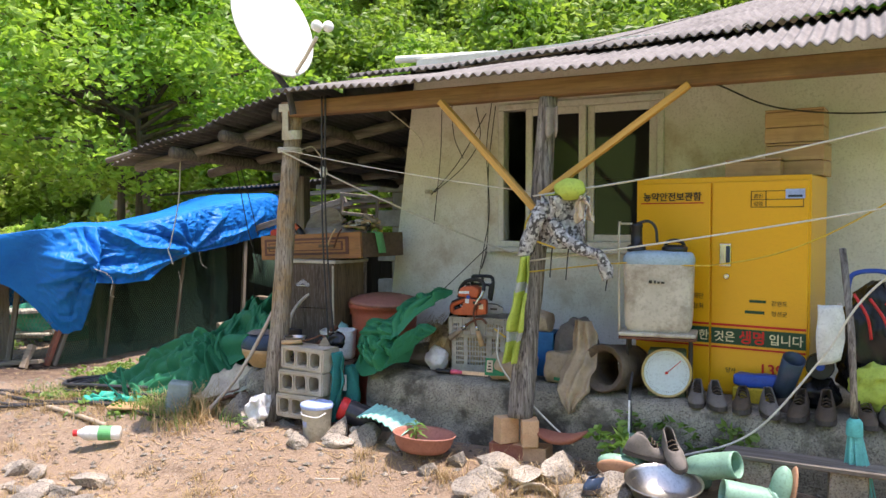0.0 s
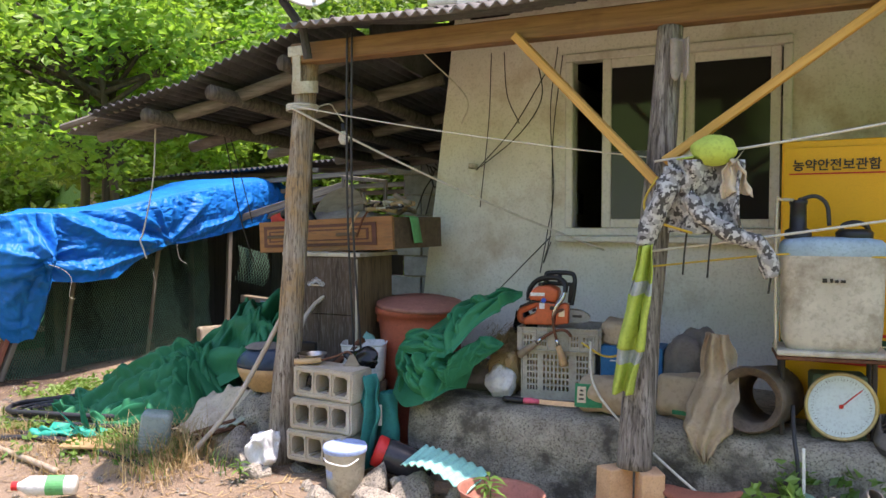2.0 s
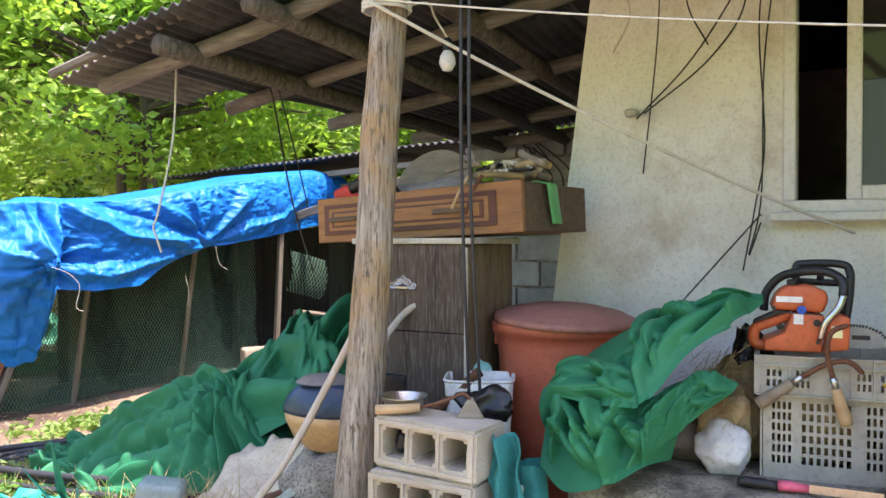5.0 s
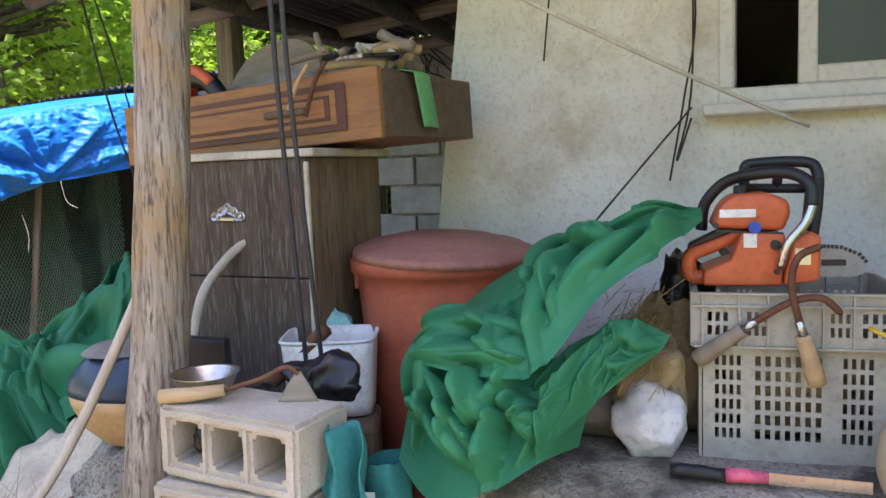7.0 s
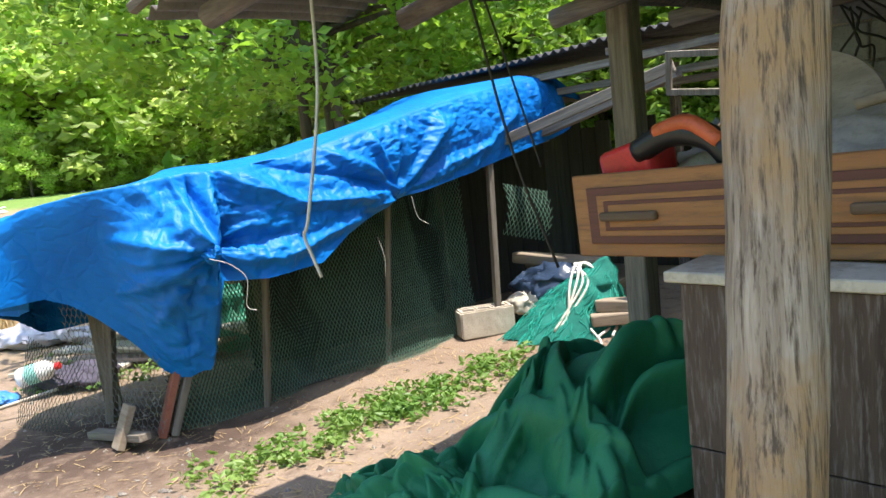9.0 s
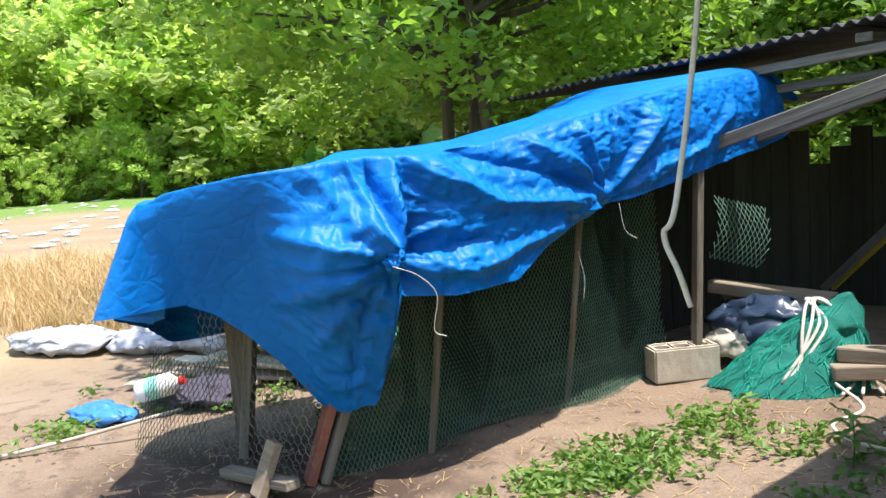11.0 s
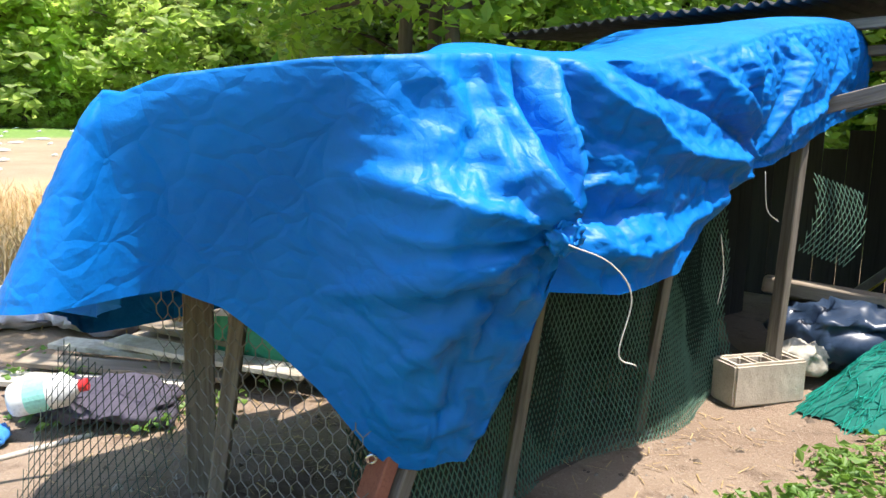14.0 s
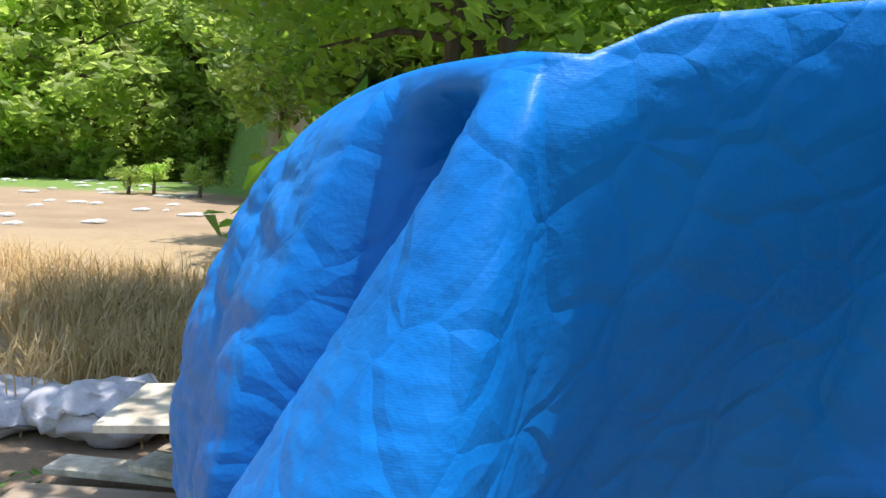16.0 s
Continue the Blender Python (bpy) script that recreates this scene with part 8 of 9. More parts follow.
    sheet(bm, 40, 6, lambda i, j: Vector((0.38 * i, 0.045 * (j - 0.5) * (1 + 0.4 * noise.noise(Vector((i * 6, 0, 2)))), 0.012 + 0.02 * abs(noise.noise(Vector((i * 4, j, 0)))))))
    thick(bm, 0.005)
    solo("bark_strip", bm, cotton, H(1.42, -0.80, 0.09, 8), "dry tan strip of bark on the ground", "bark", smooth=True)
    line("thin_stick", [(0.75, -0.78, 0.10), (1.0, -0.72, 0.115), (1.25, -0.70, 0.13)], 0.007, stick_mat, "thin dry stick on the ground", "stick")
    bm = bmnew()
    box(bm, 1.2, 0.16, 0.022, None, 0.004, 1, 0.01)
    solo("plank", bm, old_board, H(3.42, -0.30, 0.405, -2), "long weathered plank along the porch", "plank")
    for u in (2.95, 3.35):
        bm = bmnew()
        box(bm, 0.16, 0.12, 0.21, None, 0.008, 1, 0.01)
        solo("block", bm, concrete, H(u, -0.29, 0.195, 6), "rough stone block under the plank", "block", "plank supports")
    bm = bmnew()
    box(bm, 0.22, 0.15, 0.14, None, 0.004, 1, 0.006)
    solo("carton", bm, wood_box, H(3.56, -0.48, 0.19, 8), "brown cardboard carton beside the broom", "carton")
    line("white_stake", [(2.345, -0.27, 0.20), (2.35, -0.26, 0.42), (2.347, -0.24, 0.60)], 0.006, white_plastic, "thin white plastic stake among the weeds", "stake")
    line("drip_hose", [(2.30, 0.0, 0.70), (2.31, -0.09, 0.60), (2.325, -0.13, 0.50), (2.33, -0.15, 0.35)], 0.008, hose_mat, "black cable over the porch edge", "hose")
    b = thing("bottle", pose(-2.30, 4.93, ground_z(-2.3, 4.93) + 0.075, 0, 90, 12), "white plastic bottle with a red cap and green label", "bottle")
    bm = bmnew()
    lathe(bm, [(0, 0), (0.04, 0), (0.045, 0.01), (0.045, 0.21), (0.02, 0.25), (0.018, 0.265)], 24)
    part("flask", bm, white_plastic, b, smooth=True)
    bm = bmnew()
    lathe(bm, [(0.046, 0.05), (0.0465, 0.13)], 24)
    part("label", bm, green_card, b, "green label")
    bm = bmnew()
    lathe(bm, [(0.021, 0.258), (0.021, 0.285), (0, 0.287)], 18)
    part("cap", bm, red_plastic, b, "red cap")
    b.matrix_world = pose(-2.06, 4.99, ground_z(-2.1, 4.97) + 0.085, 0, -88, 8)


yard_things()


# ---- cloths beside the block stack and at the corner post ----
def loose_cloths():
    bm = bmnew()

    def hang(i, j):
        x = 0.485 + 0.10 * (i - 0.5) * (1 - 0.25 * j) + 0.02 * math.sin(j * 4)
        y = -0.235 + 0.03 * math.sin(i * 11 + j * 2) - 0.03 * j + 0.04 * i
        return Vector((x, y, 0.70 - 0.43 * j)) + noise.noise_vector(Vector((i * 3, j * 5, 6))) * 0.015
    sheet(bm, 26, 30, hang)
    thick(bm, 0.003)
    solo("cloth", bm, teal_cloth, HM, "dark teal cloth hanging between the blocks and the canvas", "cloth", smooth=True)
    bm = bmnew()

    def drape(i, j):
        x, y = -0.86 + 0.40 * i, -0.12 + 0.34 * j
        z = 0.24 + 0.22 * smooth01(0.1, 0.9, j) * (0.7 + 0.3 * i) + 0.05 * facets(Vector((i * 3, j * 3, 2))) + 0.04 * noise.noise(Vector((i * 4, j * 4, 1)))
        return Vector((x + 0.03 * noise.noise(Vector((i * 3, j * 3, 5))), y + 0.05 * noise.noise(Vector((i * 4, 2, 5))), z))
    sheet(bm, 36, 30, drape)
    thick(bm, 0.004)
    solo("cloth", bm, cotton, HM, "dirty cream cloth spread over stones by the post", "cloth", smooth=True)
    bag("plastic_bag", H(0.36, -0.06, 0.70), 0.09, 0.05, 0.05, bag_black, "crumpled black plastic bag behind the blocks", "bag", 61, 0.02)
    bag("plastic_bag", H(0.185, -0.215, 0.612), 0.034, 0.05, 0.042, bag_black, "black plastic stuffed into a block hole", "bag", 62, 0.008)


loose_cloths()


# ---- coop under the tarpaulin ----
def strand_net(name, corner, across, up, nu, nv, spacing, rad, material, label, sway, hexed=False, clip=None):
    """A knotted net: two families of slanting strands."""
    vs, fs = [], []
    a, du, dv = Vector(corner), Vector(across), Vector(up)
    W, Hh = du.length, dv.length
    n = du.cross(dv).normalized()

    def place(x, z):
        p = a + du * (x / W) + dv * (z / Hh)
        return p + sway(x, z)

    def strip(p0, p1):
        d = (p1 - p0).normalized()
        s = d.cross(n).normalized() * rad
        k = len(vs)
        for q in (p0, p1):
            vs.extend([tuple(q + s), tuple(q - s * 0.5 + n * rad), tuple(q - s * 0.5 - n * rad)])
        for i in range(3):
            fs.append((k + i, k + (i + 1) % 3, k + 3 + (i + 1) % 3, k + 3 + i))
    cols, rows = int(W / spacing), int(Hh / spacing)
    for i in range(cols + 1):
        for j in range(rows):
            if hexed:
                x0 = (i + 0.5 * (j % 2)) * spacing
                z0 = j * spacing
                pts = ((x0, z0, x0, z0 + spacing * 0.5), (x0, z0 + spacing * 0.5, x0 + spacing * 0.5, z0 + spacing), (x0, z0 + spacing * 0.5, x0 - spacing * 0.5, z0 + spacing))
            else:
                x0, z0 = (i + 0.5 * (j % 2)) * spacing, j * spacing
                pts = ((x0, z0, x0 + spacing * 0.5, z0 + spacing), (x0, z0, x0 - spacing * 0.5, z0 + spacing))
            for xa, za, xb, zb in pts:
                if max(xa, xb) > W + spacing or (clip and not clip((xa + xb) / 2, (za + zb) / 2)):
                    continue
                strip(place(xa, za), place(xb, zb))
    me = bpy.data.meshes.new(name)
    me.from_pydata(vs, [], fs)
    me.materials.append(material)
    ob = new(name, me)
    return tagged(ob, label, "net", kind="stuff")


def coop():
    A, B = Vector((-3.83, 7.72, 0.10)), Vector((-2.60, 9.58, 0.10))

    def sway(x, z):
        return Vector((0.86, -0.5, 0)) * (0.05 * math.sin(x * 5.2 + z) + 0.06 * max(0, 0.35 - z) ** 1.2 * 4 * 0.5 + 0.02 * noise.noise(Vector((x * 5, z * 4, 0)))) - Vector((0, 0, 0.0))
    strand_net("green_fence_net", A, B - A, (-0.10, 0.16, 1.14), 0, 0, 0.0225, 0.0021, net_green, "green knotted plastic net hung as a fence", sway)

    def sway2(x, z):
        return Vector((-0.86, 0.5, 0)) * (0.05 + 0.02 * math.sin(x * 6)) 
    strand_net("dark_fence_net", A, B - A, (-0.10, 0.16, 1.14), 0, 0, 0.022, 0.0028, plain("dark_net", (0.03, 0.06, 0.045), 0.8), "second dark net behind the green one", sway2)
    # chicken wire on the open end
    C = Vector((-4.42, 7.66, 0.15))
    strand_net("chicken_wire", C, Vector((-3.80, 7.60, 0.15)) - C, (0, 0.02, 0.85), 0, 0, 0.040, 0.0016, wire_mat, "grey hexagonal chicken wire across the coop end", lambda x, z: Vector((0, 0.02 * math.sin(x * 7 + z * 4), 0)), True)
    D = Vector((-4.98, 7.78, 0.12))
    strand_net("loose_net", D, C - D, (0.16, 0.06, 0.55), 0, 0, 0.034, 0.0016, plain("dark_cord", (0.05, 0.07, 0.055), 0.8), "slack dark net sagging at the coop corner", lambda x, z: Vector((0, -0.08 * math.sin(x * 4), -0.10 * math.sin(x * 5) * z)))
    E2 = Vector((-2.36, 9.62, 0.78))
    strand_net("net_scrap", E2, Vector((-2.10, 9.80, 0.72)) - E2, (0.02, 0, 0.36), 0, 0, 0.030, 0.0022, net_green, "torn scrap of pale green net hanging", lambda x, z: Vector((0.05 * math.sin(z * 8), 0, -0.1 * x)))
    c = thing("coop_frame", Matrix(), "rough timber frame of the coop", "frame", kind="structure")
    posts = [((-4.34, 7.82, 0.1), (-4.22, 7.86, 1.02), 0.085), ((-4.48, 8.02, 0.1), (-4.46, 7.98, 1.0), 0.09), ((-3.50, 8.10, 0.1), (-3.36, 8.14, 1.28), 0.06), ((-3.06, 8.93, 0.1), (-2.92, 8.96, 1.35), 0.06),
             ((-3.80, 8.7, 0.1), (-3.80, 8.7, 1.2), 0.07), ((-2.45, 9.55, 0.1), (-2.40, 9.58, 1.4), 0.07), ((-3.0, 10.2, 0.1), (-3.0, 10.2, 1.5), 0.08)]
    for a, b, w in posts:
        a, b = Vector(a), Vector(b)
        bm = bmnew()
        box(bm, w, w * 0.55, (b - a).length, None, 0.004, 1, 0.004)
        d = (b - a).normalized()
        part("post", bm, shed_z, c, m=Matrix.Translation(a) @ d.to_track_quat("Z", "Y").to_matrix().to_4x4())
    for a, b in (((-4.15, 7.60, 1.14), (-3.58, 7.85, 1.25)), ((-3.58, 7.85, 1.25), (-2.95, 9.2, 1.33)), ((-2.95, 9.2, 1.33), (-2.15, 10.6, 1.4)), ((-4.3, 8.3, 1.22), (-3.5, 8.6, 1.30)), ((-2.35, 9.7, 1.42), (-1.15, 9.35, 1.78))):
        a, b = Vector(a), Vector(b)
        bm = bmnew()
        box(bm, 0.05, 0.07, (b - a).length, None, 0.004, 1, 0.005)
        part("rail", bm, shed_z, c, m=Matrix.Translation(a) @ (b - a).normalized().to_track_quat("Z", "Y").to_matrix().to_4x4())
    for a, b, w, mt in (((-3.86, 7.62, 0.12), (-3.66, 7.80, 0.85), 0.10, brick_red), ((-3.80, 7.64, 0.12), (-3.60, 7.84, 0.85), 0.07, shed_z), ((-4.28, 7.60, 0.14), (-3.80, 7.42, 0.20), 0.07, shed_z), ((-3.98, 7.42, 0.13), (-3.93, 7.50, 0.34), 0.085, handle_wood)):
        a, b = Vector(a), Vector(b)
        bm = bmnew()
        box(bm, w, 0.04, (b - a).length, None, 0.004, 1, 0.004)
        m = Matrix.Translation(a) @ (b - a).normalized().to_track_quat("Z", "Y").to_matrix().to_4x4()
        solo("timber_offcut", bm, mt, m, "old timber offcut propped at the coop corner", "timber", "coop offcuts")
    # unseen panel under the tarpaulin, added to keep sun out of the coop
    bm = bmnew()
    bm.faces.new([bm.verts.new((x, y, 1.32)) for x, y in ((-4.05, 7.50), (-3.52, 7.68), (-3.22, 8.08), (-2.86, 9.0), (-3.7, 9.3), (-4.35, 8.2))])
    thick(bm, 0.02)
    part("shading_panel", bm, coop_dark, c)
    # added boarding behind the nets, near-black for the darkness inside the coop
    w = thing("coop_wall", Matrix(), "board wall added behind the nets, coloured near-black for the darkness inside", "wall", kind="structure")
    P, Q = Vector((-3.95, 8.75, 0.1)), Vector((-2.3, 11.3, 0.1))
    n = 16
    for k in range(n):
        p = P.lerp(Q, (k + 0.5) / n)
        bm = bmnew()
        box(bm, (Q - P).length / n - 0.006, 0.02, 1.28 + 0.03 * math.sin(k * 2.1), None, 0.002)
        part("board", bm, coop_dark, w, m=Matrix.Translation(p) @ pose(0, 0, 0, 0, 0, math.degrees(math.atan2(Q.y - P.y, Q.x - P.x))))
    bm = bmnew()
    sheet(bm, 10, 10, lambda i, j: (P + (Vector((-3.7, 7.9, 0.1)) - P) * j + (Q - P) * i * 0.8 + Vector((0, 0, 0.02 + 0.03 * noise.noise(Vector((i * 5, j * 5, 0)))))))
    solo("litter", bm, clay, Matrix(), "dark trodden litter on the coop floor", "litter", smooth=True)
    # knot, grommets and ties
    bm = bmnew()
    vs = blob(bm, 0.042, 0.04, 0.045, 0.35, 3, 2, 4)
    crumple(vs, 0.012, 40)
    part("knot", bm, tarp_blue, blue_tarp, "bunched knot in the tarpaulin", True, Matrix.Translation((-3.325, 7.52, 1.085)))
    for p, rot in (((-4.280, 7.035, 0.982), (78, 0, -4)), ((-3.79, 7.635, 0.46), (100, 0, 25))):
        bm = bmnew()
        lathe(bm, [(0.008, 0.002), (0.012, 0.005), (0.017, 0.002), (0.017, -0.002)], 20)
        part("eyelet", bm, chrome, blue_tarp, "metal eyelet", True, pose(*p, *rot))
    for pts in ([(-3.31, 7.47, 1.07), (-3.22, 7.50, 1.03), (-3.17, 7.54, 0.95), (-3.19, 7.54, 0.82), (-3.15, 7.56, 0.79)], [(-2.70, 8.72, 1.18), (-2.68, 8.74, 1.05), (-2.63, 8.78, 1.0)], [(-2.86, 8.5, 0.98), (-2.84, 8.52, 0.85), (-2.85, 8.52, 0.74)]):
        line("tie_string", pts, 0.0018, rope_white, "thin white tie string hanging from the tarpaulin", "string", Matrix(), group="tie strings")


coop()


# ---- shed behind, block wall and net heap ----
def shed():
    s = thing("shed_roof", HM, "dark corrugated shed roof on old beams", "roof", kind="structure")
    for k in range(5):
        bm = bmnew()
        a = -5.35 + 0.86 * k
        corrugated(bm, a, a + 0.92, 3.65, 5.6, lambda u, v: 1.90 + 0.045 * (u + 5.3) + 0.05 * (v - 3.65) + 0.02 * noise.noise(Vector((u, v, 3))), 0.076, 0.014)
        part("roof_sheet", bm, slate_dark, s, smooth=True)
    for a, b in (((-4.2, 3.75, 1.80), (-1.2, 3.75, 1.95)), ((-4.0, 4.25, 1.66), (-1.3, 4.25, 1.74)), ((-3.6, 3.9, 1.72), (-1.2, 3.9, 1.80)), ((-3.3, 3.7, 1.42), (-2.1, 3.7, 1.74)), ((-2.6, 3.72, 1.95), (-2.6, 5.4, 2.0)), ((-1.7, 3.72, 1.98), (-1.7, 5.4, 2.02))):
        a, b = Vector(a), Vector(b)
        bm = bmnew()
        box(bm, 0.09, 0.05, (b - a).length, None, 0.004, 1, 0.006)
        part("beam", bm, shed_z, s, m=Matrix.Translation(a) @ (b - a).normalized().to_track_quat("Z", "Y").to_matrix().to_4x4())
    for u, v in ((-4.3, 4.2), (-3.0, 5.3), (-1.4, 5.2)):
        bm = bmnew()
        tube(bm, [(u, v, 0.1), (u + 0.02, v, 1.9)], 0.05, 8)
        part("post", bm, log_grey, s)
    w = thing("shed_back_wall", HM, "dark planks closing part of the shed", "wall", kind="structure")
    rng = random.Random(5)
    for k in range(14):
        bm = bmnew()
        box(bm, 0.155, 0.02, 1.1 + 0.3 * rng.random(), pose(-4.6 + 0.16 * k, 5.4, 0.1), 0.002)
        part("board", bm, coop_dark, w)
    b = thing("block_wall", HM, "grey hollow-block wall behind the lean-to", "wall", kind="structure")
    bm = bmnew()
    box(bm, 0.372, 0.15, 0.182, None, 0.006, 1)
    me = mesh_of("block", bm, grey_block)
    for r in range(10):
        for k in range(5):
            u = -1.26 + 0.19 + (k - 0.5 * (r % 2)) * 0.386
            if u > 0.35 or u < -1.3 or (r == 9 and k > 3):
                continue
            ob = new("block", me)
            ob.parent = b
            ob.matrix_local = pose(u, 3.36 + 0.004 * math.sin(k * 3 + r), 0.1 + 0.195 * r)
    bm = bmnew()
    box(bm, 1.62, 0.11, 1.9, pose(-0.46, 3.36, 0.1))
    part("mortar", bm, concrete, b)
    for k in range(6):
        a = k * 0.9
        line("cable", [(-1.05 + 0.05 * k, 3.25, 1.98 - 0.03 * k), (-0.9, 3.2, 1.85 - 0.12 * math.sin(a)), (-1.0 + 0.08 * k, 3.22, 1.70), (-1.1 + 0.1 * k, 3.24, 1.50 - 0.04 * k)], 0.006, rope_dark, "tangled dark cable on the block wall", "cable", group="wall cables behind")
    lad = thing("ladder", H(-2.85, 4.5, 0.75, -10) @ pose(0, 0, 0, 0, 46, 0), "aluminium ladder with a yellow rail leaning in the shed", "ladder")
    for y, mt in ((0, alu), (0.10, plain("yellow_rail", (0.55, 0.45, 0.05), 0.4))):
        bm = bmnew()
        box(bm, 0.05, 0.03, 1.5, pose(0, y, -0.55), 0.004)
        part("rail", bm, mt, lad)
    h = thing("window_frame", H(-1.75, 3.35, 1.58, 5, 8, 6), "old wooden frame stored under the shed beams", "frame")
    for x, z, w2, h2 in ((0, 0, 0.5, 0.035), (0, 0.22, 0.5, 0.035), (-0.235, 0.035, 0.03, 0.19), (0.235, 0.035, 0.03, 0.19)):
        bm = bmnew()
        box(bm, w2, 0.03, h2, pose(x, 0, z))
        part("rail", bm, shed_z, h)
    # heap of green fishing net with white rope
    x0, y0 = -1.93, 9.42
    n = bmnew()
    def heap(i, j):
        a = 2 * math.pi * i
        r = j * (1 + 0.2 * noise.noise(Vector((math.cos(a) * 2, math.sin(a) * 2, 1))))
        p = Vector((0.42 * r * math.cos(a) - 0.02 * (1 - j), 0.28 * r * math.sin(a), 0.50 * (1 - j ** 1.25)))
        p.x += 0.34 * (1 - j)
        return p + noise.noise_vector(p * 9) * 0.05 * (1 - j ** 4)
    sheet(n, 60, 24, heap, True)
    hp = thing("fishing_net", pose(x0, y0, ground_z(x0, y0) - 0.01, 0, 0, 20), "heap of turquoise fishing net tied with rope", "net")
    part("net_mass", n, plain("teal_mass", (0.01, 0.17, 0.13), 0.85, bump=1.0, scale=40), hp, smooth=True)
    rng = random.Random(9)
    bm = bmnew()
    for k in range(420):
        i, j = rng.random(), 0.15 + 0.85 * rng.random() ** 0.6
        a = Vector(heap(i, j))
        b2 = Vector(heap(i + rng.uniform(-0.05, 0.05), min(1.12, j + rng.uniform(0.05, 0.22))))
        mid = a.lerp(b2, 0.5) + Vector((rng.uniform(-1, 1), rng.uniform(-1, 1), 1)) * 0.015
        tube(bm, [a + Vector((0, 0, 0.008)), mid, b2 + Vector((0, 0, 0.006))], 0.0022, 3, False)
    tagged(part("net_cord", bm, net_teal, hp), kind="stuff")
    for k in range(4):
        a = k * 1.4
        line("net_rope", [(-0.10 + 0.05 * math.cos(a), -0.22, 0.06), (0.0 + 0.04 * k, -0.12, 0.32), (0.10 + 0.03 * math.sin(a), 0.02, 0.44), (0.22, -0.05 + 0.03 * k, 0.36), (0.26 + 0.02 * k, -0.16, 0.08), (0.10 + 0.1 * k, -0.34, 0.02)], 0.009, rope_white, "white rope looped over the net heap", "rope", pose(x0, y0, ground_z(x0, y0), 0, 0, 20), group="net ropes")
    line("net_rope", [(-1.75, 9.1, 0.22), (-1.66, 8.75, 0.215), (-1.8, 8.5, 0.215), (-1.72, 8.3, 0.215), (-1.55, 8.25, 0.215), (-1.5, 8.4, 0.215), (-1.62, 8.42, 0.22)], 0.008, rope_white, "white rope curled on the earth", "rope", Matrix())
    for k, (x, y, z, rz, l) in enumerate(((-1.62, 9.28, 0.20, 12, 0.30), (-1.60, 9.32, 0.28, -8, 0.26), (-1.72, 9.95, 0.30, 70, 0.5), (-2.05, 10.0, 0.52, -20, 0.75), (-2.0, 10.05, 0.46, -26, 0.7))):
        bm = bmnew()
        vs = box(bm, l, 0.11, 0.08, None, 0.012, 2, 0.012)
        solo("timber_offcut", bm, handle_wood, pose(x, y, z if k < 2 else z - 0.05, 0, 4 if k > 2 else 0, rz), "split timber offcut in the heap", "timber", "heap offcuts")
    bag("plastic_sheet", pose(-2.05, 9.9, 0.18), 0.34, 0.22, 0.17, navy, "crumpled dark plastic sheet under the timber", "sheet", 23, 0.05)
    bag("plastic_sheet", pose(-2.28, 9.72, 0.18), 0.13, 0.10, 0.08, dirty_white, "dusty white plastic scrap by the net", "sheet", 24, 0.03)


shed()


